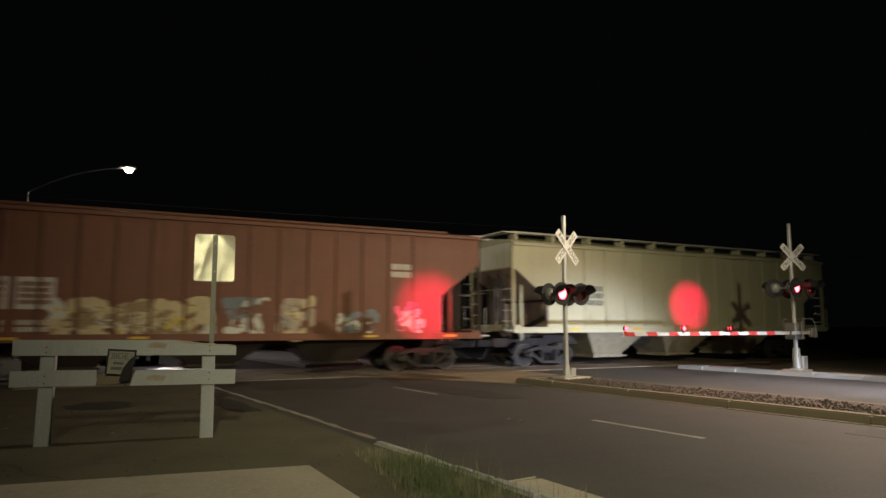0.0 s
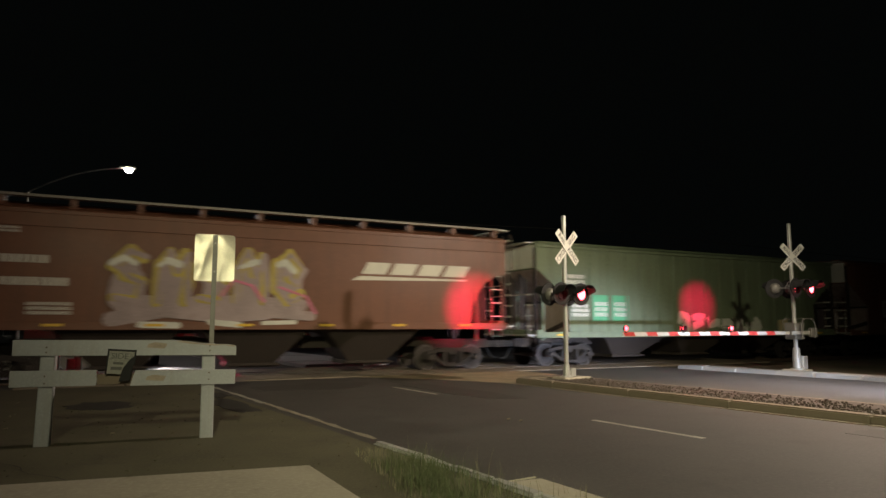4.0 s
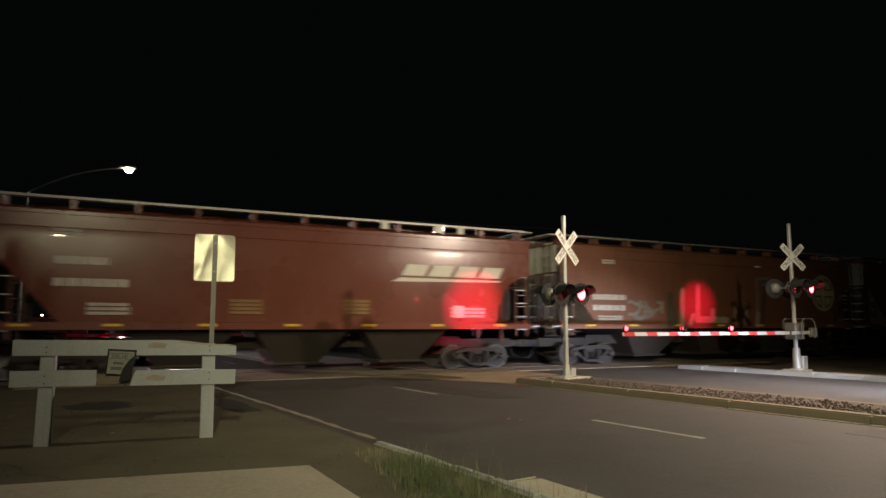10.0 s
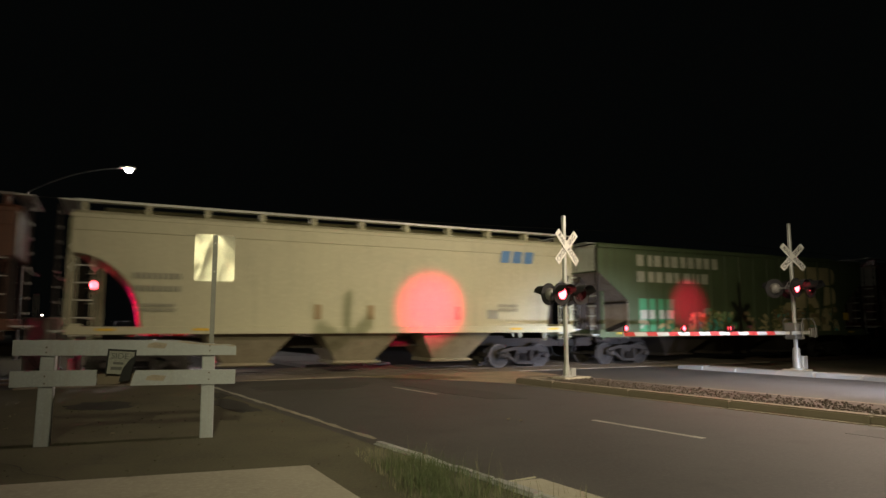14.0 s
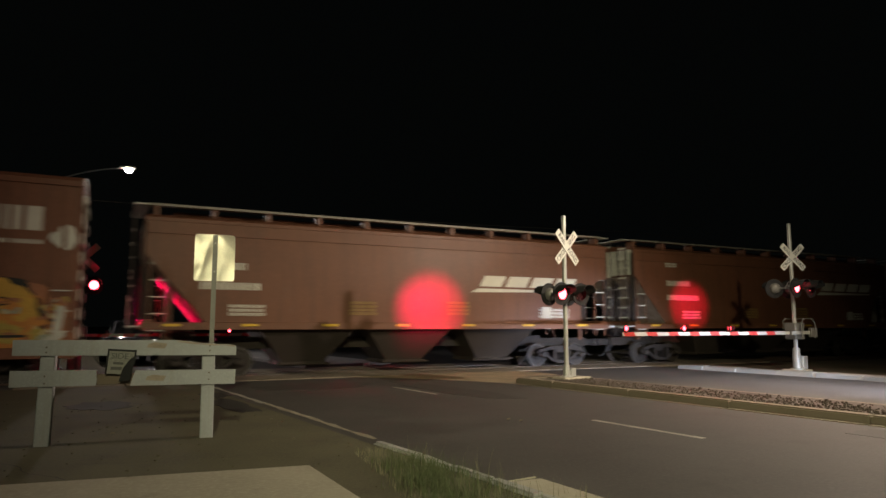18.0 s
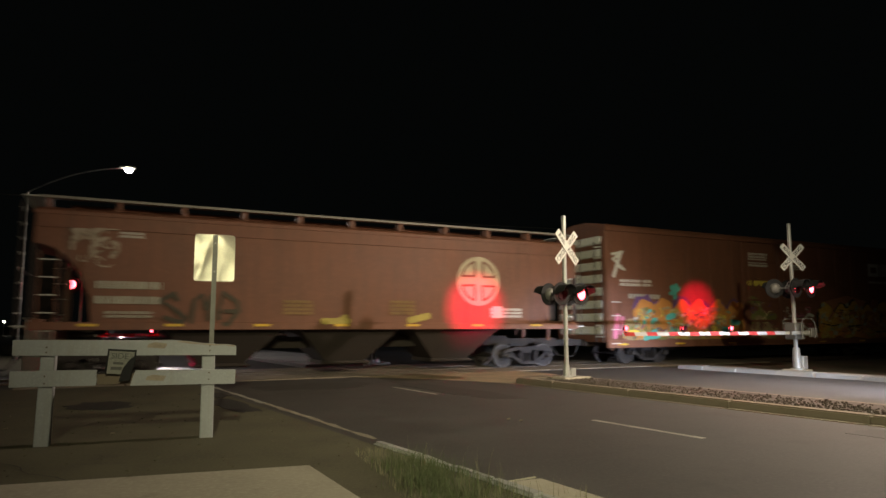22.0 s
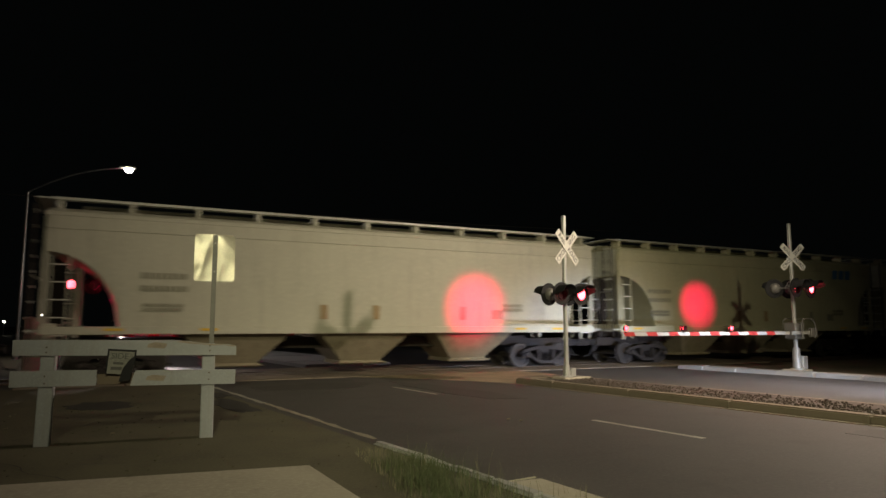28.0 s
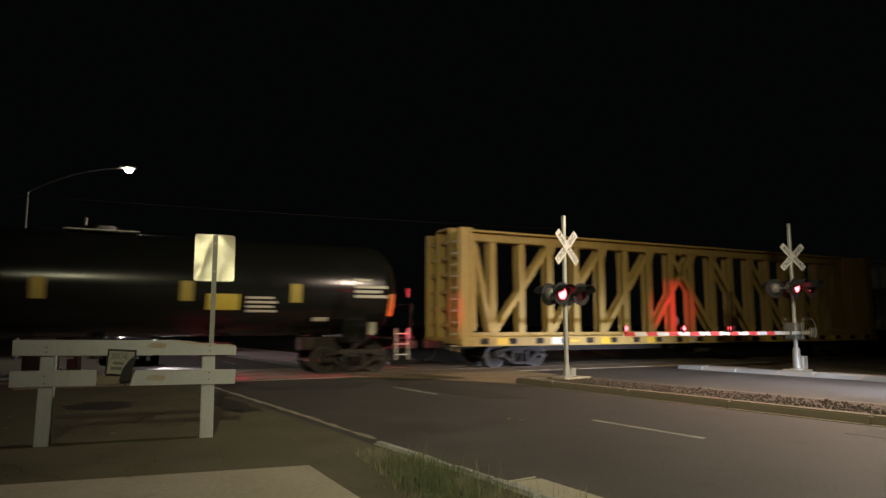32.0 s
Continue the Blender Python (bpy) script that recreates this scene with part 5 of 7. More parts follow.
def end_frame(car, x, sg, z_sill, z_top, mat, hw, lift=0.5, open_end=False):
    """The open platform at a hopper's end: sill corner, posts, ladders, brake gear, coupler."""
    inn = x - sg * 0.05
    part("end_sill", Geo().box(min(inn, inn - sg * 0.3), max(inn, inn - sg * 0.3), -hw, hw, z_sill - 0.02, z_sill + 0.24, 0.02), mat, car)
    for y in (-hw + 0.06, hw - 0.06):
        part("corner_post", Geo().box(inn - 0.05, inn + 0.05, y - 0.05, y + 0.05, z_sill + 0.22, z_top), mat if mat in ("cream", "grey") else "under", car)
        if not open_end:
            ladder(car, inn - sg * 0.35, y + (-0.06 if y < 0 else 0.06), z_sill - 0.3, z_sill + 2.0, 0.42, "x", mat)
    for y in (-0.85, 0.85):
        part("end_post", Geo().box(inn - sg * 0.75 - 0.05, inn - sg * 0.75 + 0.05, y - 0.06, y + 0.06, 0.95, z_sill + 1.75), mat, car, "upright steel support under the sloped end")
    if open_end:
        # two ladders on the end itself, the far one up to the roof
        ladder(car, inn + sg * 0.1, -hw + 0.3, z_sill - 0.2, z_sill + 1.7, 0.46, "y", "under", 5)
        ladder(car, inn + sg * 0.3, hw - 0.3, z_sill - 0.2, z_top + 0.35, 0.46, "y", "under", 8)
    else:
        ladder(car, inn + sg * 0.3, -hw + 0.3, z_sill - 0.2, z_top + 0.35, 0.46, "y", "under", 9)
    part("end_platform", Geo().box(min(inn, inn + sg * 0.36), max(inn, inn + sg * 0.36), -hw, hw, z_sill + 0.02, z_sill + 0.07), "zinc", car, "steel grating step at the end")
    part("top_platform", Geo().box(min(inn - sg * 0.1, inn + sg * 0.32), max(inn - sg * 0.1, inn + sg * 0.32), -1.35, 1.35, z_top + lift, z_top + lift + 0.04), "zinc", car, "steel grating step across the roof end")
    for y in (-0.35, 0.35):
        part("web_plate", Geo().plate([(inn - sg * 0.05, z_sill), (inn - sg * 0.38, z_sill), (inn - sg * 0.38, 3.22), (inn - sg * 0.05, 3.46)], y - 0.015, y + 0.015), "under", car, "upright web under the sloped end")
    for y in (-hw + 0.08, hw - 0.08):
        part("handhold", Geo().rod((inn + sg * 0.3, y, z_sill + 0.05), (inn + sg * 0.3, y, z_sill + 1.0), 0.016, 6), "zinc", car)
    part("grab_iron", Geo().rod((inn + sg * 0.3, -hw + 0.1, z_sill + 1.5), (inn + sg * 0.3, hw - 0.4, z_sill + 1.5), 0.018, 6), "zinc", car)
    part("draft_sill", Geo().box(min(x, x - sg * 2.4), max(x, x - sg * 2.4), -0.2, 0.2, 0.7, 1.02), "under", car)
    coupler(car, x + sg * 0.25, sg)


def brake_gear(car, x, z):
    part("brake_cylinder", Geo().rod((x - 0.35, -0.55, z), (x + 0.25, -0.55, z), 0.15, 12).rod((x + 0.25, -0.55, z), (x + 0.7, -0.55, z), 0.03, 6), "under", car, "brake cylinder", smooth=False)
    part("air_tank", Geo().rod((x - 0.4, 0.5, z), (x + 0.5, 0.5, z), 0.22, 12), "under", car)
    part("brake_wheel", Geo().lathe([(x - 0.3, 0.26), (x - 0.27, 0.28), (x - 0.27, 0.22), (x - 0.29, 0.2)], 18, "x", (0, 0.75, z + 1.2)), "zinc", car, "round hand-brake wheel")


def bays(car, xs, half, z_sill, mat, depth=0.32, gate_mat="galv_dull"):
    """Hopper bays: tapered chutes with a gate below."""
    def chute():
        g = Geo()
        t, b = half, 0.6
        v = [(-t, -1.42, 0), (t, -1.42, 0), (t, 1.42, 0), (-t, 1.42, 0), (-b, -0.75, depth - z_sill), (b, -0.75, depth - z_sill), (b, 0.75, depth - z_sill), (-b, 0.75, depth - z_sill)]
        return g.add(v, [(0, 1, 2, 3), (4, 5, 6, 7), (0, 1, 5, 4), (1, 2, 6, 5), (2, 3, 7, 6), (3, 0, 4, 7)])
    for x in xs:
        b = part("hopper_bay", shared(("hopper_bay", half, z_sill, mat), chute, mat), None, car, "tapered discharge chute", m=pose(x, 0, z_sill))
        part("outlet_gate", shared(("outlet_gate", gate_mat), lambda: Geo().box(-0.72, 0.72, -0.85, 0.85, -0.06, 0.06, 0.01).rod((-0.8, -0.92, 0), (0.8, -0.92, 0), 0.03, 8), gate_mat), None, b, "outlet gate in the darkened colour of its chute", m=pose(0, 0, depth - z_sill))


def hopper_body(half, z_sill, z_eave, z_roof, hw, cuts, bulge):
    """The shell: straight or bulging sides, ends cut back below along a slope or a curve."""
    st = sorted({-half, half, 0.0} | {sg * (half - cuts[sg][0] * k / 12) for k in range(13) for sg in (-1, 1)} | {sg * (half - cuts[sg][0] - 0.004) for sg in (-1, 1)})
    prof = [(-hw, 0.0), (-hw - bulge * 0.5, 0.22), (-hw - bulge, 0.5), (-hw - bulge * 0.7, 0.78), (-hw, 1.0)]
    g = Geo()
    rows = []
    for x in st:
        u = half - abs(x)
        zb = z_sill
        cut, cut_top, round_cut, low = cuts[1 if x > 0 else -1]
        if u < cut + 0.001:
            k = min(1.0, u / cut)
            zb = low + (cut_top - low) * (math.sqrt(max(0, 1 - k * k)) if round_cut else (1 - k))
        line = []
        for y, k in prof:
            line.append((y, max(zb, z_sill + (z_eave - z_sill) * k)))
        roof = [(-hw + 0.03, z_eave + 0.05), (-hw + 0.3, z_eave + (z_roof - z_eave) * 0.55), (-0.6, z_roof - 0.04), (0, z_roof)]
        line += roof
        line = line + [(-y, z) for y, z in line[-2::-1]]
        rows.append([(x, y, z) for y, z in line])
    n = len(rows[0])
    for r in rows:
        g.v += r
    for i in range(len(rows) - 1):
        for j in range(n):
            g.f.append((i * n + j, i * n + (j + 1) % n, (i + 1) * n + (j + 1) % n, (i + 1) * n + j))
    g.f += [tuple(range(n)), tuple(range((len(rows) - 1) * n, len(rows) * n))]
    return g


def hopper(name, front, back, paint, label, smooth_side, z_sill, z_eave, z_roof, bay_count, boards=True, brackets_mat=None, ribs=0, cut=2.1, cuts=None, end_z=None, bay_mat=None):
    half = (back - front) / 2
    car = thing(name, Matrix.Identity(4), label, "freight car", "freight cars of the train")
    car["paint"] = paint
    car["front"], car["back"] = front, back
    hw = 1.58
    bulge = 0.05 if smooth_side else 0.0
    if cuts is None:
        one = (1.45, 3.55, False, 2.45)
        cuts = {-1: one, 1: one}
    cuts = {sg: (*v[:3], v[3] if len(v) > 3 else z_sill) for sg, v in cuts.items()}
    part("body", hopper_body(half - 0.05, z_sill, z_eave, z_roof, hw, cuts, bulge), paint, car, smooth=True)
    # weathered end walls above the cut, and the worn slope below where the cut is straight; lamplight is partly put
    # into both colours
    for sg in (-1, 1):
        ln, top, rnd_, low = cuts[sg]
        x = sg * (half - 0.045)
        part("end_sheet", Geo().box(x - 0.006, x + 0.006, -hw + 0.12, hw - 0.12, (end_z or top) + 0.04, z_eave + 0.04), "end_pale", car, "weathered end wall with lamplight in its pale colour")
        if not rnd_:
            a, b2 = sg * (half - 0.06), sg * (half - 0.05 - ln)
            e = 0.02
            g = Geo().add([(a, -hw + 0.02, top - e), (a, hw - 0.02, top - e), (b2, hw - 0.02, low - e), (b2, -hw + 0.02, low - e)], [(0, 1, 2, 3)])
            part("slope_sheet", g, "slope_grey", car, "worn sloping end sheet with lamplight in its grey")
            if low > z_sill:
                xb = b2 + sg * 0.015
                part("bulkhead", Geo().box(xb - 0.012, xb + 0.012, -hw + 0.01, hw - 0.01, z_sill - 0.1, low - 0.01), "slope_grey", car, "worn upright sheet below the slope with lamplight in its grey")
                part("edge_angle", Geo().box(xb + sg * 0.05 - 0.04, xb + sg * 0.05 + 0.04, -hw, hw, low - 0.1, low - 0.02), "under", car, "dark angle where the slope meets the upright sheet")
                part("brace", Geo().add([(xb + sg * 0.03, -hw + 0.05, z_sill + 0.42), (xb + sg * 0.03, -hw + 0.05, z_sill + 0.6), (xb + sg * 0.03, -0.2, z_sill + 0.22), (xb + sg * 0.03, -0.2, z_sill + 0.04),
                                         (xb + sg * 0.08, -hw + 0.05, z_sill + 0.42), (xb + sg * 0.08, -hw + 0.05, z_sill + 0.6), (xb + sg * 0.08, -0.2, z_sill + 0.22), (xb + sg * 0.08, -0.2, z_sill + 0.04)],
                                        [(0, 1, 2, 3), (4, 5, 6, 7), (0, 1, 5, 4), (1, 2, 6, 5), (2, 3, 7, 6), (3, 0, 4, 7)]), "under", car, "dark slanting brace")
    for sg in (-1, 1):
        part("side_sill", Geo().box(-half, half, sg * (hw + 0.02) - 0.05, sg * (hw + 0.02) + 0.05, z_sill - 0.05, z_sill + 0.16, 0.01), paint, car)
        part("top_plate", Geo().box(-half, half, sg * (hw + 0.045) - 0.03, sg * (hw + 0.045) + 0.03, z_eave - 0.08, z_eave + 0.03, 0.008), paint, car)
    if smooth_side:
        for sg in (-1, 1):
            a, b2 = sorted((sg * (hw - 0.01), sg * (hw + 0.055)))
            part("upper_band", Geo().box(-half + 0.06, half - 0.06, a, b2, z_eave - 0.42, z_eave - 0.07, 0.006), paint, car, "flat band below the eaves")
    for sg in (-1, 1):
        end_frame(car, sg * half, sg, z_sill, z_eave - 0.1, paint, hw, 0.5 if boards else 0.18, not smooth_side)
        truck(car, sg * (half - 1.85))
    part("centre_sill", Geo().box(-half + 2.2, half - 2.2, -0.25, 0.25, 0.78, 1.12), "under", car)
    span = 2 * (half - 3.0)
    pitch = span / bay_count
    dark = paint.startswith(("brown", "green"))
    # Chutes and gates take darker colours that stand for the shade below the sides.
    bays(car, [-span / 2 + pitch * (i + 0.5) for i in range(bay_count)], pitch * (0.45 if dark else 0.4), z_sill + 0.02, bay_mat or ("under" if dark else "cream_dirty_shaded"), gate_mat="under" if dark else "cream_dirty_shaded")
    brake_gear(car, -half + 1.05, z_sill - 0.15)
    if ribs:
        rm = shared(("rib", z_sill, z_eave, paint), lambda: Geo().box(-0.045, 0.045, -0.05, 0.0, 0.0, z_eave - z_sill - 0.22, 0.012), paint)
        for i in range(ribs):
            x = -half + cut + 0.1 + (2 * half - 2 * cut - 0.2) * i / (ribs - 1)
            part("rib", rm, None, car, m=pose(x, -hw, z_sill + 0.15))
            part("rib", rm, None, car, m=pose(x, hw, z_sill + 0.15, 0, 0, 180))
    for y in (-0.5, 0.5):
        part("hatch_cover", Geo().box(-half + 0.8, half - 0.8, y - 0.2, y + 0.2, z_roof - 0.02, z_roof + 0.07, 0.02), paint, car)
    if boards:
        zb = z_eave + 0.42
        for y in (-1.15, 1.15):
            part("running_board", Geo().box(-half + 0.1, half - 0.1, y - 0.22, y + 0.22, zb, zb + 0.03).box(-half + 0.1, half - 0.1, y - 0.24, y - 0.2, zb - 0.03, zb + 0.035), "walkway" if paint in ("brown", "brown_rust") else "zinc", car, "steel grating walkway along the roof")
        bm_ = shared(("board_bracket", brackets_mat or paint), lambda: Geo().box(-0.05, 0.05, -0.22, 0.2, -0.3, 0.0), brackets_mat or paint)
        k = 11
        for i in range(k):
            x = -half + 0.3 + (2 * half - 0.6) * i / (k - 1)
            for y in (-1.15, 1.15):
                part("board_bracket", bm_, None, car, m=pose(x, y, zb))
    return car


def place(car):
    """Key the car's run along the track."""
    mid = (car["front"] + car["back"]) / 2
    rows = []
    for i in range(33):
        p = track_xy(travel(i) - mid, TRACK_N)
        rows.append((float(i), pose(p.x, p.y, 0.02, 0, 0, TRACK_DEG)))
    walk(car, rows)


CARS = []
SY = -1.645    # painted face of a smooth side
RY = -1.585    # painted face between the ribs

BROWN_L = "brown covered hopper car with white block emblem and stencils"
# car 0: pale ribbed hopper
c = hopper("covered_hopper", -29.9, -12.65, "cream", "pale cream covered hopper car with roof walkway", False, 1.28, 4.42, 4.7, 3, True, None, 14)
stencil(c, -5.5, -4.6, 2.2, 3.0, "stencil_dark", RY, 3, 1)
reflectors(c, [-6, -3, 0, 3, 6], 1.36, -1.66)
CARS.append(c)
# car 1: faded brown ribbed hopper with sprayed pieces
c = hopper("covered_hopper", -11.32, 5.87, "brown_rust", "faded brown ribbed hopper car covered in yellow graffiti", False, 1.1, 4.5, 4.72, 3, False, None, 15, 2.4)
mural(c, -4.1, -0.2, 1.15, 2.2, [(["spray_cream", "spray_white"], 0.0, 1.0, 16, 0.17), (["spray_cream", "streak_tan"], 0.05, 0.9, 18, 0.12)], ["brown_rust", "streak_tan", "spray_white"], ["spray_cream", "spray_yellow"], RY, 11, "pale cream sprayed bubble shapes")
mural(c, 0.2, 1.4, 1.2, 2.4, [(["spray_slate", "spray_white"], 0.0, 0.9, 7, 0.1)], ["spray_slate", "brown_rust"], ["spray_white"], RY, 12, "grey-blue and white sprayed shapes")
mural(c, 1.75, 2.7, 1.15, 2.3, [(["spray_cream", "smear_cream"], 0.0, 1.0, 7, 0.12)], ["streak_tan", "spray_slate"], ["spray_cream"], RY, 13, "pale yellow sprayed figure of loops")
mural(c, 3.5, 4.8, 1.15, 1.95, [(["spray_white", "spray_slate"], 0.0, 1.0, 7, 0.09)], ["brown_rust", "spray_slate"], ["spray_white"], RY, 14, "white and grey sprayed marks")
mural(c, 5.5, 6.4, 1.15, 2.2, [(["spray_white", "spray_pink"], 0.0, 1.0, 6, 0.09)], ["brown_rust", "spray_pink"], ["spray_white"], RY, 15, "white and pink sprayed marks")
for x in (-5.9, -4.88):
    decal(c, x, x + 0.86, 1.9, 2.72, "stencil", "data_panel", "white stencilled data panel", RY)
    stencil(c, x + 0.08, x + 0.78, 2.0, 2.62, "brown_rust", RY - 0.012, 4, int(-x * 10), "rows of dark unreadable lettering")
    stencil(c, x + 0.05, x + 0.78, 1.3, 1.65, "stencil", RY, 2, int(-x * 7))
stencil(c, 5.2, 6.0, 3.0, 3.5, "stencil", RY, 2, 3)
reflectors(c, [-7.6, -5, -2, 4.6, 7.4], 1.16, -1.66)
CARS.append(c)
# car 2: green ribbed hopper
c = hopper("covered_hopper", 7.04, 24.05, "green", "faded green ribbed hopper car with white graffiti", False, 1.1, 4.4, 4.62, 3, False, None, 15, 2.4)
graffiti(c, -1.6, 3.35, 1.15, 2.12, ["spray_white"], None, RY, 21, 7, fat=0.15, label="white sprayed bubble shapes")
for x in (-5.92, -4.98):
    decal(c, x, x + 0.8, 1.66, 2.64, "spray_green", "data_panel", "bright green painted panel", RY)
    stencil(c, x + 0.1, x + 0.7, 1.8, 2.4, "spray_white", RY - 0.012, 3, int(-x * 10))
stencil(c, -7.2, -6.3, 3.0, 3.4, "stencil", RY, 2, 3)
stencil(c, -6.9, -6.1, 1.8, 2.3, "stencil", RY, 3, 5)
decal(c, 4.5, 5.15, 1.15, 1.75, "spray_cream", "paint_patch", "pale primer patch", RY)
reflectors(c, [-7.4, 2.2, 7.2], 1.16, -1.66)
CARS.append(c)


def brown_hopper(front, back, paint="brown", logo=True, circle=None, seed=1, extra=True, logo_at=(2.75, 7.05, 2.9, 3.48), back_cut=(1.75, 3.45, False), low_rows=False):
    c = hopper("covered_hopper", front, back, paint, BROWN_L if logo else "brown covered hopper car with a faded round emblem", True, 1.42, 4.45, 4.72, 3, True, None, cuts={-1: back_cut, 1: (1.4, 3.25, True)})
    if logo:
        block_logo(c, *logo_at, SY)
    if circle:
        round_logo(c, circle, 3.0, 0.84, SY)
    if low_rows:
        stencil(c, -7.15, -5.55, 2.42, 2.7, "stencil_worn", SY, 1, seed, "row of worn pale paint marks")
        stencil(c, -7.15, -5.6, 2.02, 2.3, "stencil_worn", SY, 1, seed + 1, "row of worn pale paint marks")
        stencil(c, -6.9, -5.75, 1.68, 1.88, "stencil_worn", SY, 2, seed + 3)
    else:
        stencil(c, -6.6, -5.35, 3.04, 3.32, "stencil", SY, 1, seed, "short row of white stencilled paint marks")
        stencil(c, -6.6, -4.88, 2.46, 2.75, "stencil", SY, 1, seed + 1, "longer row of white stencilled paint marks")
        stencil(c, -5.8, -4.8, 1.75, 2.1, "stencil", SY, 3, seed + 3)
    stencil(c, -6.65, -6.05, 3.83, 4.01, "stencil", SY, 2, seed + 2)
    if extra:
        stencil(c, -2.2, -1.3, 1.8, 2.25, "ochre_faint", SY, 4, seed + 4, "rows of small faded yellow lettering")
        stencil(c, 1.2, 2.05, 1.82, 2.3, "ochre_faint", SY, 4, seed + 5, "rows of small faded yellow lettering")
        stencil(c, 4.9, 6.2, 1.75, 2.1, "stencil", SY, 3, seed + 6)
        decal(c, 5.0, 5.4, 1.75, 2.15, "stencil", "data_panel", "small white data panel", SY)
    reflectors(c, [-7.3, -5.2, -2.8, -0.4, 2.0, 4.4, 6.8], 1.5, -1.66)
    CARS.append(c)
    return c


# car 3
c = brown_hopper(25.29, 42.24, seed=31, extra=False)
base = [-3.6, -2.5, -1.45, -0.4, 0.7, 1.4]
strokes(c, [[(-3.9, 1.72), (-2.6, 1.85), (-1.2, 1.7), (0.2, 1.85), (1.5, 1.75)], [(-3.4, 2.1), (-2.0, 2.0), (-0.6, 2.15), (1.2, 2.05)]], 0.2, "spray_lavender", SY, "mauve cloud of sprayed paint")
strokes(c, [[(-3.2, 1.55), (-2.2, 1.56)], [(-1.4, 1.55), (-0.5, 1.55)], [(0.1, 1.56), (1.1, 1.55)]], 0.07, "spray_white", SY - 0.006, "white sprayed base line")
strokes(c, [[(x, 2.25), (x + 0.12, 2.7), (x + 0.06, 3.15)] for x in base[:5]], 0.34, "spray_lavender", SY - 0.008, "mauve filling of the letters")
rnd = random.Random(33)
forms = [bubble(rnd, x + 0.1, 2.15, 3.5 + rnd.uniform(-0.12, 0.12), 0.46) for x in base[:5]]
strokes(c, forms, 0.13, "spray_mustard", SY - 0.018, "mustard-yellow outline of the letters")
strokes(c, [[(x + 0.04, z - 0.03) for x, z in f] for f in forms], 0.075, "spray_lavender", SY - 0.026, "mauve line inside the letters", seed=6)
strokes(c, [[(x - 0.2, 3.15), (x + 0.02, 3.36), (x + 0.3, 3.2)] for x in base[:5]], 0.085, "spray_white", SY - 0.034, "white highlights on the letters", wild=0.08)
strokes(c, [[(-1.2, 2.3), (-0.7, 2.75), (-0.2, 2.6), (0.1, 2.2)], [(0.6, 2.6), (1.3, 2.4), (1.6, 1.9)]], 0.045, "spray_pink", SY - 0.042, "thin pink sprayed lines")
graffiti(c, -7.9, -6.9, 3.35, 3.85, ["spray_white"], None, SY, 32, 2, fat=0.16)
# car 4
c = brown_hopper(43.52, 60.46, seed=41)
tall = [-3.0, -2.3, -1.55, -0.8, -0.1, 0.65, 1.35]
rnd = random.Random(44)
strokes(c, [bubble(rnd, x, 1.58, 2.5 + rnd.uniform(-0.1, 0.3), 0.32) for x in tall], 0.075, "smear_cream", SY, "pale sprayed outline letters", wild=0.05)
strokes(c, [[(x - 0.26, 1.62), (x + 0.05, 2.1), (x + 0.1, 1.6)] for x in tall], 0.06, "smear_pale", SY - 0.018, "pale inner strokes of the letters", wild=0.08)
strokes(c, [[(1.9, 2.6), (1.95, 1.65), (2.4, 1.62)], [(2.5, 2.0), (2.9, 2.1), (3.0, 1.7), (2.6, 1.65)], [(3.1, 1.7), (3.5, 1.85), (3.5, 1.62)]], 0.08, "smear_pale", SY - 0.026, "pale sprayed outline letters")
strokes(c, [[(-5.2, 2.35), (-4.6, 2.45)], [(-4.3, 2.3), (-3.8, 2.25), (-3.6, 1.9)]], 0.08, "smear_pale", SY - 0.03, "faint yellow-grey smears")
# car 5
c = brown_hopper(61.78, 79.08, seed=51, logo=False, circle=6.45, extra=False, low_rows=True)
graffiti(c, -5.5, -3.6, 1.55, 2.5, ["smear_grey"], None, SY, 51, 3, fat=0.07, label="faint grey sprayed writing")
for k, (mat, what, runs) in enumerate((
        ("smear_dark", "dark smeared paint runs", [(-3.3, 1.5, -3.2, 2.7, 0.14), (-3.05, 1.5, -3.15, 2.2, 0.1), (2.25, 1.6, 2.45, 3.4, 0.1)]),
        ("smear_grey", "grey sprayed figure", [(1.85, 1.75, 1.95, 3.5, 0.08), (1.95, 3.52, 2.75, 3.56, 0.07), (2.7, 3.1, 3.6, 3.06, 0.05), (2.75, 3.5, 2.8, 2.9, 0.06)]),
        ("smear_pale", "pale paint runs", [(-2.65, 1.6, -2.55, 2.9, 0.13), (-1.75, 1.75, -1.65, 3.1, 0.12), (-1.8, 1.75, -0.05, 1.72, 0.13), (-0.9, 1.75, -0.85, 2.1, 0.12), (0.45, 1.6, 0.52, 2.3, 0.1),
                                           (1.1, 1.6, 1.18, 2.4, 0.1), (1.8, 1.55, 1.9, 2.0, 0.12), (-2.2, 1.55, -2.0, 1.9, 0.1)]))):
    g = Geo()
    for i, (xa, za, xb, zb, r) in enumerate(runs):
        capsule(g, (xa, za), (xb, zb), r, SY - STAND - 0.003 * k - 0.0001 * i)
    tagged(part("paint_smear", g, mat, c, what), kind="stuff")
decal(c, 1.85, 2.2, 4.02, 4.1, "stencil", "marking", "small white mark", SY)
# car 6: freshly painted, glossy
c = brown_hopper(80.35, 96.62, "brown_deep", seed=61)
for x in (2.6, 4.5, 5.4):
    part("roof_hatch", Geo().box(x - 0.12, x + 0.12, -1.42, -1.36, 4.62, 4.85), "stencil", c, "white roof tag")
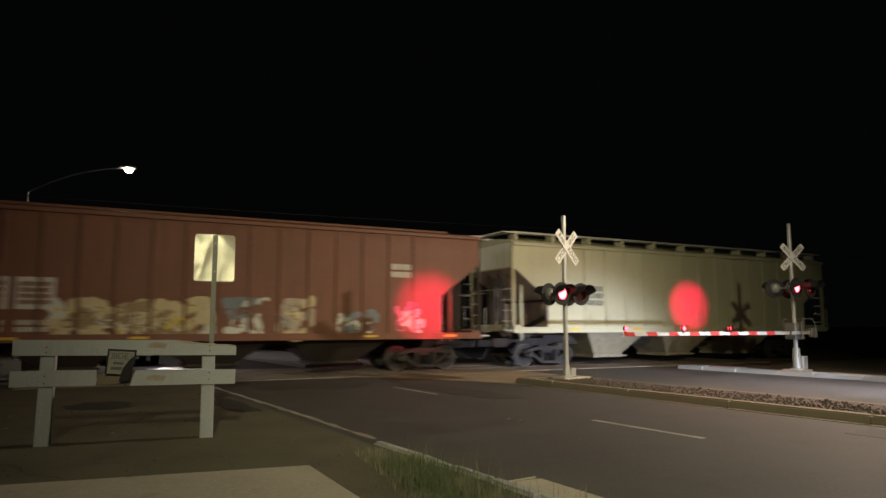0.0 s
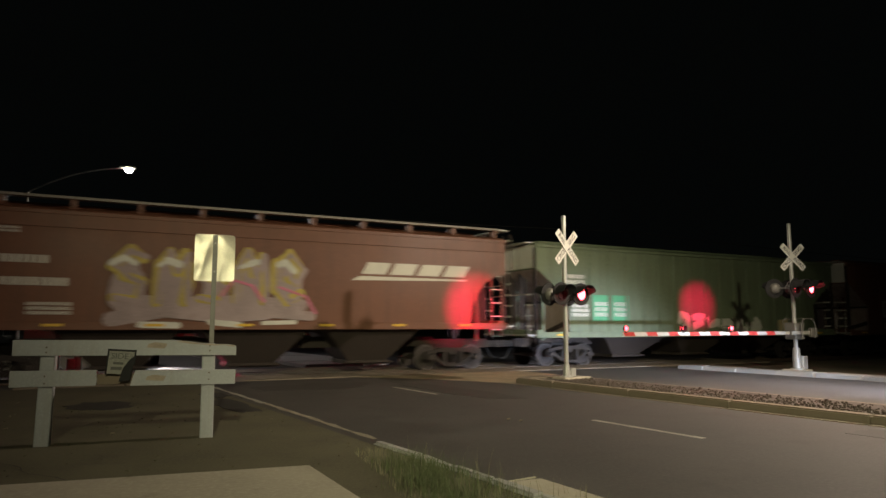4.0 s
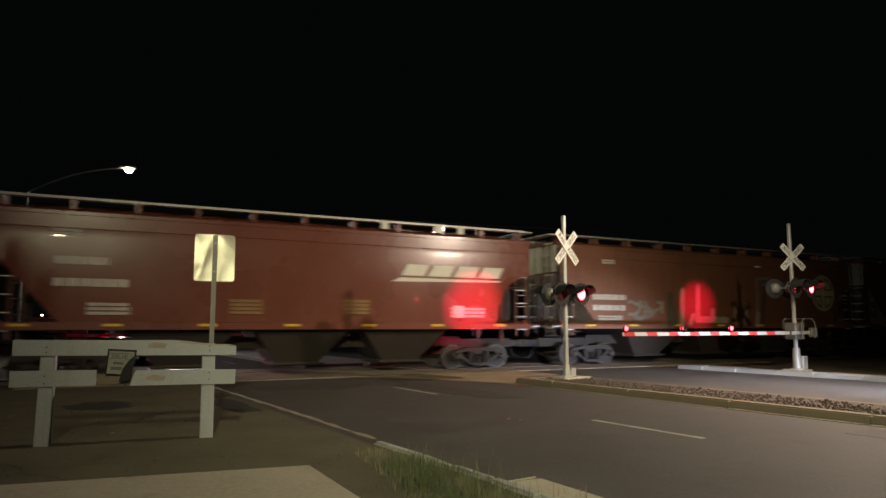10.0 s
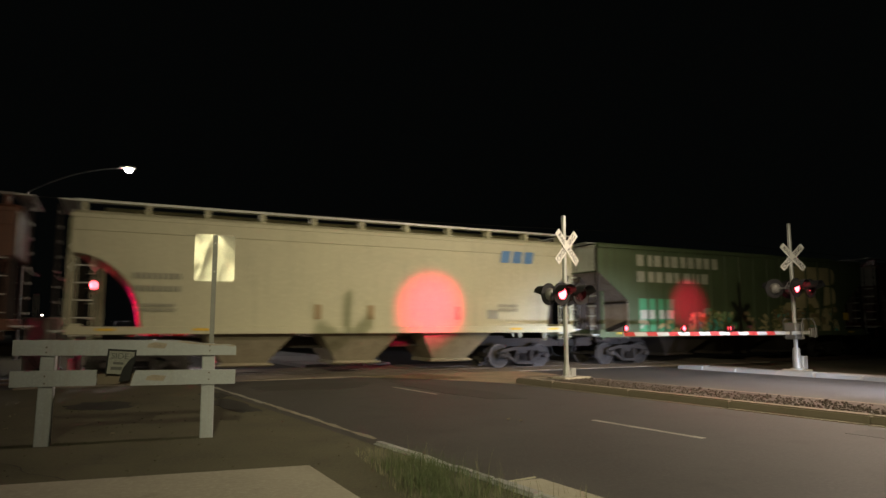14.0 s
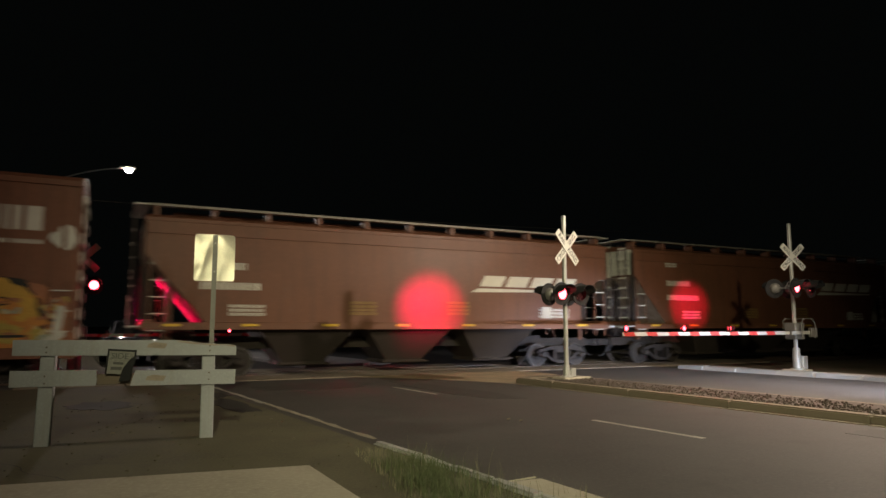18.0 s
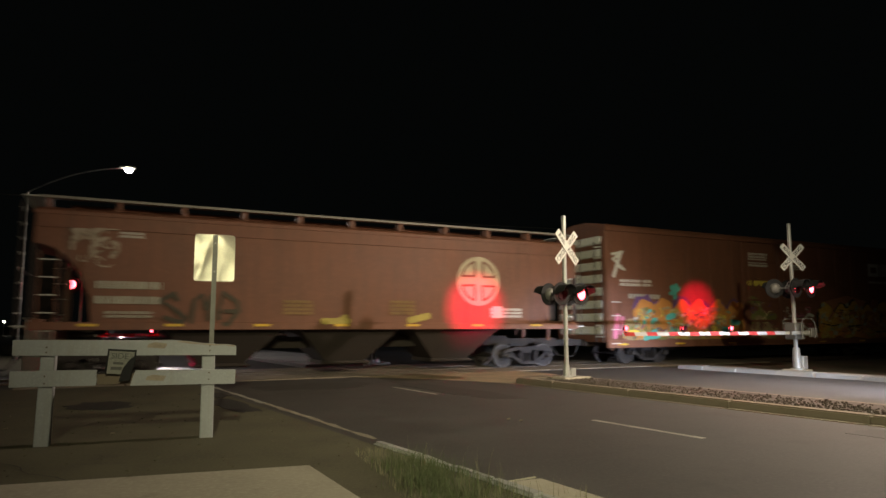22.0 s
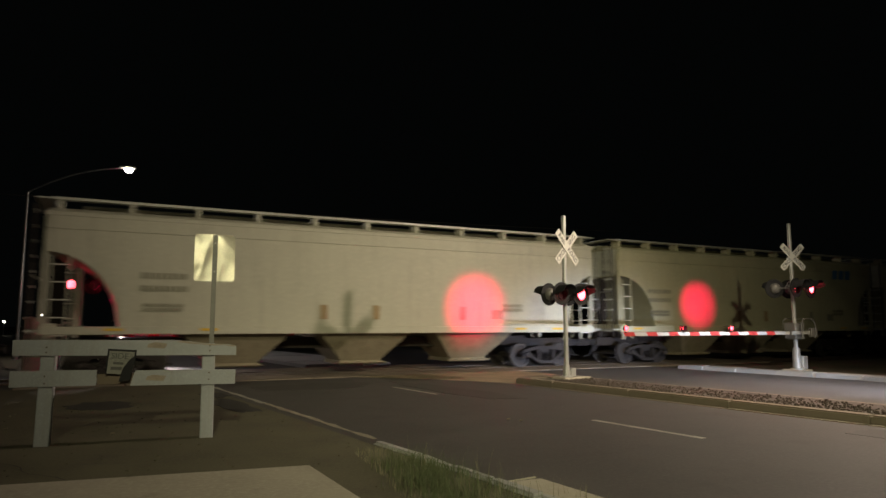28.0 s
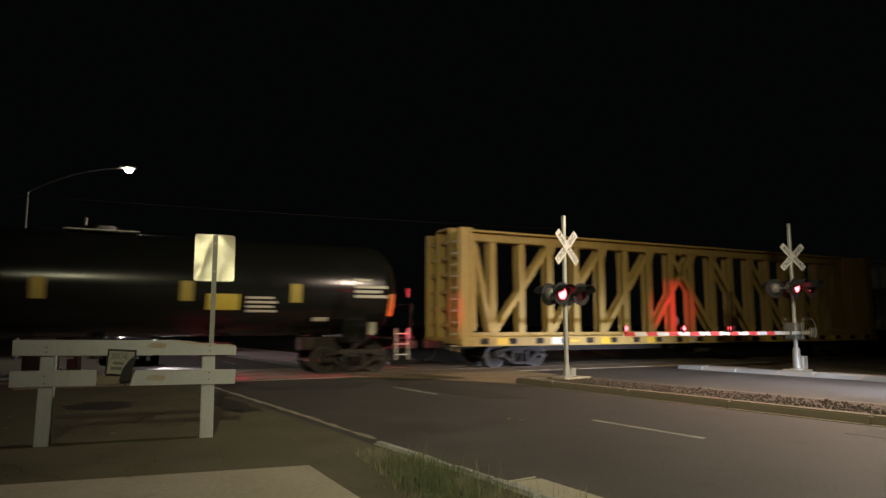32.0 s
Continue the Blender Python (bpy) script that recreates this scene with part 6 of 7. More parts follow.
# car 7: dark green ribbed hopper with two rows of pale blocks
c = hopper("covered_hopper", 98.0, 114.48, "green_deep", "dark green ribbed hopper car with pale block lettering and graffiti", False, 1.1, 4.55, 4.72, 3, False, None, 14, 2.4)
for a, b, z0, z1, k in ((-6.3, -1.7, 3.83, 4.28, 10), (-6.3, -2.3, 3.2, 3.62, 8)):
    for i in range(k):
        w = (b - a) / k
        x = a + w * i
        decal(c, x + 0.05, x + w - 0.07, z0, z1, "stencil_worn", "block_letter", "pale painted block", RY)
for x in (-6.2, -5.2):
    decal(c, x, x + 0.85, 1.2, 2.55, "spray_green", "data_panel", "green painted panel", RY)
    decal(c, x + 0.05, x + 0.8, 1.75, 2.1, "spray_white", "paint_patch", "white paint patch", RY, level=2.2)
graffiti(c, -6.3, -3.6, 1.2, 1.75, ["spray_white", "spray_cream"], None, RY - 0.02, 71, 3, fat=0.14)
mural(c, -3.5, -0.9, 1.2, 2.1, [(["spray_green", "spray_olive"], 0.0, 1.0, 9, 0.12), (["pale_green", "pale_green", "spray_teal"], 0.05, 0.95, 16, 0.08)], ["spray_olive", "pale_green"], ["pale_green", "spray_cream"], RY, 72, "pale green sprayed swirls")
mural(c, -0.35, 0.4, 1.2, 2.1, [(["spray_pink", "streak_tan"], 0.05, 1.0, 5, 0.07)], ["spray_pink", "green_deep"], ["spray_cream"], RY, 73, "small pink sprayed mark")
mural(c, 0.65, 1.35, 1.2, 2.0, [(["spray_cream"], 0.05, 1.0, 6, 0.05)], ["spray_cream", "green_deep"], ["spray_cream"], RY, 76, "small cream sprayed mark")


def rounded(x0, x1, z0, z1, r):
    """An outline whose far corners are round."""
    return [(x0, z0)] + [(x1 - r + r * math.cos(a), z0 + r + r * math.sin(a)) for a in [radians(-90 + 15 * i) for i in range(7)]] + [(x1 - r + r * math.cos(a), z1 - r + r * math.sin(a)) for a in [radians(15 * i) for i in range(7)]] + [(x0 + 0.1, z1)]


part("paint_patch", Geo().plate(rounded(2.95, 6.1, 3.38, 4.2, 0.38), RY - STAND, RY - STAND + 0.004), "spray_cream", c, "large pale rounded block emblem")
part("paint_patch", Geo().plate(rounded(5.2, 6.1, 2.42, 3.3, 0.36), RY - STAND, RY - STAND + 0.004), "spray_cream", c, "pale rounded block emblem")
part("paint_patch", Geo().plate([(2.7, 2.3), (4.9, 2.3), (4.55, 2.9), (4.1, 3.3), (3.75, 2.95), (3.1, 2.9)], RY - STAND, RY - STAND + 0.004), "spray_cream", c, "pale peaked block emblem")
mural(c, 1.5, 6.1, 1.2, 2.4, [(["spray_cream", "spray_olive"], 0.0, 1.0, 14, 0.16), (["spray_cream", "spray_cream", "streak_tan"], 0.05, 0.95, 26, 0.11)], ["spray_olive", "green_deep", "spray_cream"], ["spray_teal", "spray_cream"], RY - 0.01, 75, "pale cream and olive sprayed piece")
decal(c, 6.6, 7.0, 1.75, 2.1, "reflector", "placard", "orange square placard", RY)
reflectors(c, [-7.2, -3.9, -0.9, 7.0], 1.2, -1.66)
CARS.append(c)


def cream_hopper(front, back, paint="cream", seed=1, blue=False):
    c = hopper("covered_hopper", front, back, paint, "cream smooth-sided covered hopper car with rusty streaks", True, 1.3, 4.42, 4.72, 3, True, None, cuts={-1: (1.8, 3.4, True), 1: (1.15, 3.35, True)})
    stencil(c, -6.6, -5.4, 2.72, 2.95, "stencil_faint", SY, 1, seed)
    stencil(c, -6.6, -5.4, 2.38, 2.6, "stencil_faint", SY, 1, seed + 1)
    stencil(c, -6.5, -5.5, 1.85, 2.1, "stencil_faint", SY, 2, seed + 2)
    for x in (-1.6, 0.1, 3.2):
        decal(c, x, x + 0.22, 1.68, 2.12, "stencil_faint" if x > 3 else "streak_tan", "placard", "small rusty placard bracket", SY)
    decal(c, 4.45, 4.88, 1.72, 2.02, "stencil_faint", "data_panel", "small dark data panel", SY)
    stencil(c, 4.9, 5.7, 1.95, 2.25, "stencil_faint", SY, 2, seed + 3)
    if blue:
        g_ = Geo()
        for i in range(3):
            x = 5.0 + 0.48 * i
            g_.plate([(x, 3.68), (x + 0.36, 3.68), (x + 0.44, 4.1), (x + 0.08, 4.1)], SY - STAND, SY - STAND + 0.004)
        part("emblem", g_, "spray_blue", c, "blue block emblem")
    reflectors(c, [-7.2, -4.8, 5.6, 7.2], 1.38, -1.665)
    CARS.append(c)
    return c


cream_hopper(115.66, 131.98, "cream", 81, True)
brown_hopper(133.14, 149.8, seed=91)
c = brown_hopper(151.09, 167.29, seed=101, logo_at=(2.1, 6.7, 2.62, 3.2))

# ------------------------------------------------------------ boxcar (car 11)


def boxcar(front, back):
    half = (back - front) / 2
    c = thing("boxcar", Matrix.Identity(4), "tall brown boxcar with a sliding door and orange graffiti", "freight car", "freight cars of the train")
    c["front"], c["back"], c["paint"] = front, back, "brown_rust"
    hw, z0, z1 = 1.56, 0.85, 5.3
    part("body", Geo().box(-half + 0.06, half - 0.06, -hw, hw, z0, z1, 0.02), "brown_rust", c)
    g = Geo()
    v = [(x, y, z) for x in (-half + 0.02, half - 0.02) for y, z in ((-hw - 0.06, z1 - 0.02), (-hw + 0.05, z1 + 0.1), (-0.5, z1 + 0.28), (0.5, z1 + 0.28), (hw - 0.05, z1 + 0.1), (hw + 0.06, z1 - 0.02))]
    g.add(v, [(i, i + 1, 7 + i, 6 + i) for i in range(5)] + [(5, 0, 6, 11), tuple(range(6)), tuple(range(6, 12))])
    part("roof", g, "brown_rust", c)
    rb = shared("roof_rib", lambda: Geo().box(-0.03, 0.03, -0.52, 0.52, 0, 0.03), "brown_rust")
    for i in range(13):
        part("roof_rib", rb, None, c, m=pose(-half + 0.6 + (2 * half - 1.2) * i / 12, 0, z1 + 0.27))
    for sg in (-1, 1):
        part("side_sill", Geo().box(-half, half, sg * (hw + 0.02) - 0.04, sg * (hw + 0.02) + 0.04, z0 - 0.2, z0 + 0.08, 0.01), "brown_rust", c)
        part("top_chord", Geo().box(-half, half, sg * (hw + 0.03) - 0.035, sg * (hw + 0.03) + 0.035, z1 - 0.16, z1, 0.01), "brown_rust", c)
    pm = shared("side_post", lambda: Geo().box(-0.05, 0.05, -0.014, 0, 0, z1 - z0 - 0.24, 0.005), "brown_rust")
    for x in (-9.2, -7.9, -6.6, -5.3, -4.0, -2.7, 3.2, 4.4, 5.6, 6.9, 8.1, 9.3):
        part("side_post", pm, None, c, m=pose(x, -hw, z0 + 0.08))
        part("side_post", pm, None, c, m=pose(x, hw, z0 + 0.08, 0, 0, 180))
    for x0, x1 in ((-2.2, 0.05), (0.12, 2.5)):
        door = part("door", Geo().box(x0, x1, -hw - 0.1, -hw - 0.045, z0 + 0.05, z1 - 0.2, 0.01), "brown_rust", c, "sliding steel door")
        for z in (1.7, 2.6, 3.5, 4.3):
            part("door_rib", Geo().box(x0 + 0.08, x1 - 0.08, -hw - 0.13, -hw - 0.1, z - 0.05, z + 0.05, 0.01), "brown_rust", door)
        part("lock_bar", Geo().rod((x0 + 0.3, -hw - 0.14, z0 + 0.1), (x0 + 0.3, -hw - 0.14, z1 - 0.3), 0.025, 8), "brown_rust", door)
    part("door_track", Geo().box(-4.4, 4.6, -hw - 0.13, -hw - 0.04, z0 - 0.06, z0 + 0.03), "brown_rust", c)
    for sg in (-1, 1):
        # the ribs' paleness against the brown wall is lamplight put into colour
        eb = shared("end_rib", lambda: Geo().box(0, 0.1, -1.35, 1.35, -0.16, 0.16, 0.045), "end_pale")
        for i in range(8):
            part("end_rib", eb, None, c, "horizontal end rib with lamplight in its pale colour", m=pose(sg * (half - 0.06), 0, z0 + 0.45 + 0.5 * i, 0, 0, 0 if sg > 0 else 180))
        part("end_panel", Geo().box(min(sg * (half - 0.07), sg * (half - 0.04)), max(sg * (half - 0.07), sg * (half - 0.04)), -1.45, 1.45, z0, z1 - 0.02), "brown_rust", c, "weathered brown end wall")
        ladder(c, sg * half + sg * 0.05, -1.2, z0, z0 + 3.9, 0.42, "y", "under", 9)
        ladder(c, sg * (half - 0.4), -hw - 0.07, z0 - 0.3, z0 + 1.8, 0.45, "x", "brown_rust")
        part("draft_sill", Geo().box(min(sg * half, sg * (half - 2.4)), max(sg * half, sg * (half - 2.4)), -0.2, 0.2, 0.68, 0.95), "under", c)
        coupler(c, sg * (half + 0.4), sg)
        truck(c, sg * (half - 2.5))
    part("centre_sill", Geo().box(-half + 2, half - 2, -0.3, 0.3, 0.45, 0.85), "under", c)
    brake_gear(c, 1.0, 0.55)
    y = -hw
    # white emblems
    part("emblem", Geo().box(7.0, 7.84, y - 0.006, y - 0.002, 4.38, 4.55).box(7.0, 7.84, y - 0.006, y - 0.002, 3.92, 4.09).box(7.0, 7.17, y - 0.006, y - 0.002, 4.091, 4.379).box(7.67, 7.84, y - 0.006, y - 0.002, 4.091, 4.379), "stencil", c, "hollow white square emblem")
    part("emblem", Geo().plate([(7.95, 3.92), (8.3, 3.92), (8.3, 4.55), (7.95, 4.55)], y - 0.006, y - 0.002).plate([(8.42, 3.92), (8.78, 3.92), (8.78, 4.55), (8.42, 4.55)], y - 0.006, y - 0.002), "stencil", c, "pair of white block emblems")
    stencil(c, 7.0, 8.8, 3.55, 3.7, "stencil", y, 1, 5)
    graffiti(c, 8.95, 9.55, 3.2, 4.2, ["spray_white"], None, y, 112, 1, fat=0.2)
    stencil(c, -1.8, -0.6, 4.05, 4.68, "stencil", y - 0.1, 5, 6)
    stencil(c, 1.0, 1.8, 4.0, 4.4, "stencil", y - 0.1, 4, 7)
    graffiti(c, -1.95, -0.5, 3.2, 3.65, ["spray_yellow"], None, y - 0.11, 113, 2, fat=0.3, label="yellow sprayed patch")
    stencil(c, -9.0, -7.4, 3.0, 3.3, "stencil", y, 2, 8)
    stencil(c, -8.9, -8.2, 0.95, 1.3, "reflector", y, 1, 9)
    yy = y - 0.016
    tops = [-7.9, -6.9, -5.8, -4.75, -3.7, -2.75]
    strokes(c, [[(-8.6, z), (-6.5, z + 0.05), (-4.4, z - 0.04), (-2.3, z + 0.03)] for z in (1.15, 1.5)], 0.22, "streak_tan", yy, "tan and orange sprayed ground")
    strokes(c, [[(-8.4, 1.3), (-7.2, 1.15), (-6.9, 1.5)], [(-6.0, 1.1), (-5.1, 1.3)], [(-4.2, 1.2), (-3.0, 1.4)]], 0.2, "spray_olive", yy - 0.008, "olive sprayed shapes")
    rnd = random.Random(111)
    strokes(c, [arch(x, 1.7, 2.5 + rnd.uniform(-0.15, 0.1), 0.4) for x in tops], 0.13, "spray_purple", yy - 0.012, "dark purple outline of the letters")
    strokes(c, [bubble(rnd, x, 1.3, 2.4 + rnd.uniform(-0.12, 0.1), 0.44) for x in tops] + [[(x, 1.2), (x + 0.1, 2.2)] for x in tops], 0.2, "spray_orange", yy - 0.022, "fat orange sprayed letters")
    strokes(c, [[(x - 0.3, 1.3), (x - 0.1, 1.75), (x + 0.3, 1.9)] for x in tops[::2]], 0.1, "spray_yellow", yy - 0.034, "yellow sprayed fill")
    mural(c, -8.4, -2.4, 1.0, 2.3, [(["streak_tan", "spray_olive", "spray_orange", "spray_mustard"], 0.0, 0.95, 60, 0.07)], ["spray_purple", "spray_olive", "spray_yellow", "spray_cream"], ["spray_teal", "spray_teal", "spray_white"], yy - 0.036, 114, "tangled olive and orange sprayed lines")
    strokes(c, [[(-7.9, 1.15), (-7.4, 1.3)], [(-7.6, 1.6), (-7.2, 1.7)], [(-7.5, 1.05), (-7.1, 1.1)], [(-3.4, 1.25), (-3.1, 1.3)], [(-2.9, 1.6), (-2.6, 1.65)], [(-6.6, 1.9), (-6.3, 1.95)]], 0.1, "spray_teal", yy - 0.064, "teal sprayed patches", wild=0.07)
    strokes(c, [[(-6.4, 2.9), (-6.1, 2.95)], [(-6.25, 2.7), (-6.2, 3.1)], [(-6.45, 2.75), (-6.0, 3.05)]], 0.13, "spray_teal", yy - 0.05, "teal sprayed flower", wild=0.05)
    strokes(c, [[(-8.65, 1.2), (-8.25, 1.22)]], 0.14, "spray_yellow", yy - 0.066, "yellow painted patch")
    strokes(c, [[(-9.4, 1.1), (-9.2, 1.9)], [(-9.1, 1.2), (-9.0, 1.7)]], 0.14, "spray_pink", yy, "pink sprayed marks")
    strokes(c, [[(-9.3, 3.4), (-8.9, 4.3), (-9.3, 4.1), (-8.8, 3.6), (-9.2, 3.8)], [(-9.4, 4.3), (-8.8, 4.4)]], 0.07, "spray_white", yy, "white sprayed tangle")
    stencil(c, -8.6, -6.95, 2.5, 2.75, "stencil_worn", y - 0.014, 1, 19, "row of pale sprayed marks")
    mural(c, -1.85, -0.2, 0.95, 2.75, [(["spray_olive", "streak_tan"], 0.05, 1.0, 9, 0.12)], ["spray_purple", "spray_cream", "spray_black"], ["spray_cream", "streak_tan"], y - 0.1, 116, "tangled olive and cream sprayed loops")
    mural(c, 0.3, 2.4, 0.95, 2.4, [(["spray_pink", "spray_white"], 0.1, 0.9, 5, 0.06)], ["spray_pink", "spray_white", "spray_purple"], ["spray_white"], y - 0.1, 117, "thin pink and white sprayed writing strokes")
    peaks = [3.4, 4.5, 5.5, 6.6, 8.0]
    strokes(c, [[(2.9, z), (5.0, z + 0.06), (7.2, z - 0.05), (9.4, z)] for z in (1.15, 1.45, 1.75)] + [[(3.6, 2.4), (5.2, 2.65), (6.4, 2.5)], [(7.2, 2.5), (8.8, 2.3)]], 0.22, "faded_brick", yy, "brick-pink sprayed cloud")
    forms = [bubble(rnd, x, 1.25, 2.4 + rnd.uniform(-0.1, 0.15), 0.5 if x < 7 else 0.75) for x in peaks]
    strokes(c, forms + [arch(8.0, 1.3, 2.5, 0.75)], 0.2, "spray_black", yy - 0.014, "thin black outline of the letters")
    strokes(c, [[(x + 0.03, z - 0.06) for x, z in f] for f in forms] + [arch(8.0, 1.2, 2.44, 0.7)] + [[(x, 1.3), (x + 0.15, 2.1)] for x in peaks], 0.19, "spray_gold", yy - 0.026, "fat golden-yellow sprayed letters")
    strokes(c, [[(2.9, 1.1), (4.6, 1.2), (6.4, 1.05), (9.2, 1.15)], [(7.6, 1.4), (8.3, 1.9)]], 0.15, "spray_orange", yy - 0.04, "orange sprayed base")
    strokes(c, [[(3.0, 1.62), (3.7, 1.5), (4.4, 1.55)], [(4.9, 1.45), (6.2, 1.5), (6.5, 1.9)], [(7.2, 1.2), (8.6, 1.3)], [(5.9, 2.3), (6.1, 1.2)]], 0.03, "spray_black", yy - 0.052, "thin black sprayed lines")
    mural(c, 2.9, 9.4, 0.98, 2.3, [(["spray_gold", "spray_orange", "faded_brick", "spray_mustard"], 0.0, 0.95, 60, 0.07)], ["spray_black", "faded_brick", "spray_cream", "spray_orange"], ["pale_slate", "spray_cream"], yy - 0.05, 118, "tangled orange and yellow sprayed lines")
    strokes(c, [[(x, z), (x + 0.12, z + 0.05)] for x, z in ((3.1, 2.45), (3.0, 1.9), (4.2, 1.5), (4.9, 2.45), (5.6, 2.3), (6.0, 2.3), (6.1, 1.9), (6.2, 1.5), (7.1, 2.2), (3.9, 1.15), (5.2, 1.7), (8.9, 1.2))], 0.1, "pale_slate", yy - 0.075, "pale grey-green sprayed highlights")
    strokes(c, [[(9.2, 1.1), (9.35, 1.9)], [(9.0, 1.0), (9.4, 1.3)]], 0.09, "spray_white", yy - 0.08, "white sprayed marks")
    reflectors(c, [-9.0, -6, -3, 3, 6, 9.2], 0.78, -1.625)
    CARS.append(c)
    return c


boxcar(168.77, 188.19)
c = brown_hopper(189.62, 206.94, "brown_rust", False, 4.45, seed=121, back_cut=(1.4, 3.6, True), low_rows=True)
rnd = random.Random(122)
strokes(c, [bubble(rnd, x, 1.6, 2.35, 0.3) for x in (-5.2, -4.5, -3.8)], 0.05, "smear_dark", SY, "faint dark sprayed letters", wild=0.06)
strokes(c, [[(-0.6, 1.6), (-0.3, 1.75)], [(1.9, 1.65), (2.5, 1.75)], [(-1.0, 1.6), (-0.2, 1.62)]], 0.1, "spray_mustard", SY, "small yellow sprayed patches")
mural(c, -7.75, -6.7, 3.0, 4.1, [(["smear_cream"], 0.1, 1.0, 6, 0.05)], ["brown_rust", "smear_cream", "smear_cream"], ["smear_pale"], SY, 123, "pale sprayed tangle")
c = cream_hopper(208.47, 225.83, "cream", 131)
# the second chain paints the mast's cast shadow on as a stroke
strokes(c, [[(-5.26, 2.4), (-5.5, 2.4), (-5.72, 2.27), (-5.83, 1.94), (-5.6, 1.66), (-5.11, 1.56)], [(-1.4, 2.3), (-1.5, 1.9), (-1.75, 1.58)]], 0.045, "stencil_dark", SY, "bold dark sprayed curve and a cast shadow painted as a stroke")
strokes(c, [[(-5.11, 2.2), (-4.7, 2.36), (-4.34, 2.42), (-3.71, 2.55), (-3.33, 2.44), (-3.06, 2.18), (-2.62, 2.13), (-2.56, 1.92)], [(-3.98, 2.82), (-3.73, 2.81), (-3.7, 2.6)], [(-4.34, 2.31), (-4.22, 2.0), (-4.29, 1.66)],
            [(-3.92, 2.42), (-3.98, 2.01), (-3.71, 1.91), (-3.5, 2.1)], [(-4.9, 2.1), (-4.6, 1.8), (-4.9, 1.65)], [(-1.23, 2.26), (-0.63, 1.93), (-0.26, 1.99)], [(0.75, 2.64), (0.69, 2.29), (0.88, 2.18)], [(-0.9, 1.7), (-0.4, 2.3)]], 0.028, "stencil_faint", SY, "thin dark sprayed writing")
cream_hopper(227.09, 243.21, "cream", 141, True)
c = cream_hopper(244.47, 262.3, "grey", 151)

# ------------------------------------------------------------ centre-beam lumber car (car 16)


def centerbeam(front, back):
    half = (back - front) / 2
    c = thing("lumber_car", Matrix.Identity(4), "empty yellow centre-beam lumber car with an open truss", "freight car", "freight cars of the train")
    c["front"], c["back"], c["paint"] = front, back, "yellow"
    hw = 1.42
    part("deck", Geo().box(-half, half, -hw, hw, 0.86, 1.08, 0.02), "yellow", c)
    for sg in (-1, 1):
        part("side_sill", Geo().box(-half, half, sg * hw - 0.05, sg * hw + 0.05, 0.78, 1.1, 0.01), "yellow", c)
    win = shared("winch", lambda: Geo().rod((-0.13, 0, 0), (0.13, 0, 0), 0.07, 10).box(-0.15, 0.15, -0.03, 0.06, -0.1, 0.1), "steel_dark")
    for i in range(20):
        part("winch", win, None, c, "dark strap winch on the side sill", m=pose(-half + 0.9 + (2 * half - 1.8) * i / 19, -hw - 0.06, 0.95))
    for i in range(10):
        part("sill_patch", Geo().box(-half + 1.4 + 2.3 * i, -half + 2.0 + 2.3 * i, -hw - 0.056, -hw - 0.0505, 0.82, 1.06), "stencil" if i % 3 == 1 else "reflector", c, "pale worn panel on the sill")
    part("top_chord", Geo().box(-half + 0.02, half - 0.02, -0.48, 0.48, 4.9, 4.98, 0.01).box(-half + 0.2, half - 0.2, -0.24, -0.18, 4.6, 4.9).box(-half + 0.2, half - 0.2, 0.18, 0.24, 4.6, 4.9), "yellow", c, "wide top beam of the truss")
    part("bottom_chord", Geo().box(-half + 0.2, half - 0.2, -0.2, 0.2, 1.08, 1.24), "yellow", c)
    posts = [-9.7, -8.42, -7.1, -5.83, -4.53, -3.25, -1.94, -0.66, 0.52, 1.85, 3.04, 4.35, 5.56, 6.87, 8.11, 9.25]
    pm = shared("beam_post", lambda: Geo().box(-0.15, 0.15, -0.2, -0.12, 0, 3.5, 0.01).box(-0.15, 0.15, 0.12, 0.2, 0, 3.5, 0.01).box(-0.03, 0.03, -0.12, 0.12, 0, 3.4), "yellow")
    for x in posts:
        part("beam_post", pm, None, c, "upright of the truss", m=pose(x, 0, 1.22))
    def brace(xa, za, xb, zb):
        g = Geo()
        for y in (-0.16, 0.16):
            g.bar((xa, y, za), (xb, y, zb), 0.05, 0.22)
        part("brace", g, "yellow", c, "sloping brace of the truss")
    lo, hi = 1.3, 4.5
    for i in (0, 2, 4, 6):
        brace(posts[i] + 0.12, lo, posts[i + 2] - 0.05, hi)
        brace(posts[15 - i] - 0.12, lo, posts[13 - i] + 0.05, hi)
    for x in (posts[2], posts[4], posts[6], posts[8], posts[7], posts[9], posts[11], posts[13]):
        part("gusset", Geo().plate([(x - 0.2, 4.9), (x - 0.26, 4.55), (x - 0.12, 4.2), (x + 0.12, 4.2), (x + 0.26, 4.55), (x + 0.2, 4.9)], -0.225, -0.203), "yellow", c, "gusset plate where the braces meet")
    brace(-half + 1.25, hi, posts[0] - 0.1, lo), brace(half - 1.3, hi, posts[15] + 0.1, lo)
    for sg in (-1, 1):
        x = sg * half
        a, b = min(x, x - sg * 0.5), max(x, x - sg * 0.5)
        bh = part("bulkhead", Geo().box(x - sg * 0.42 - 0.05, x - sg * 0.42 + 0.05, -hw, hw, 1.08, 4.89, 0.01), "yellow", c, "solid end bulkhead")
        for y in (-hw + 0.1, -0.5, 0.5, hw - 0.1):
            part("bulkhead_post", Geo().box(a, b, y - 0.07, y + 0.07, 1.08, 4.89, 0.01), "yellow", bh)
        for i in range(6):
            z = 1.5 + 0.6 * i
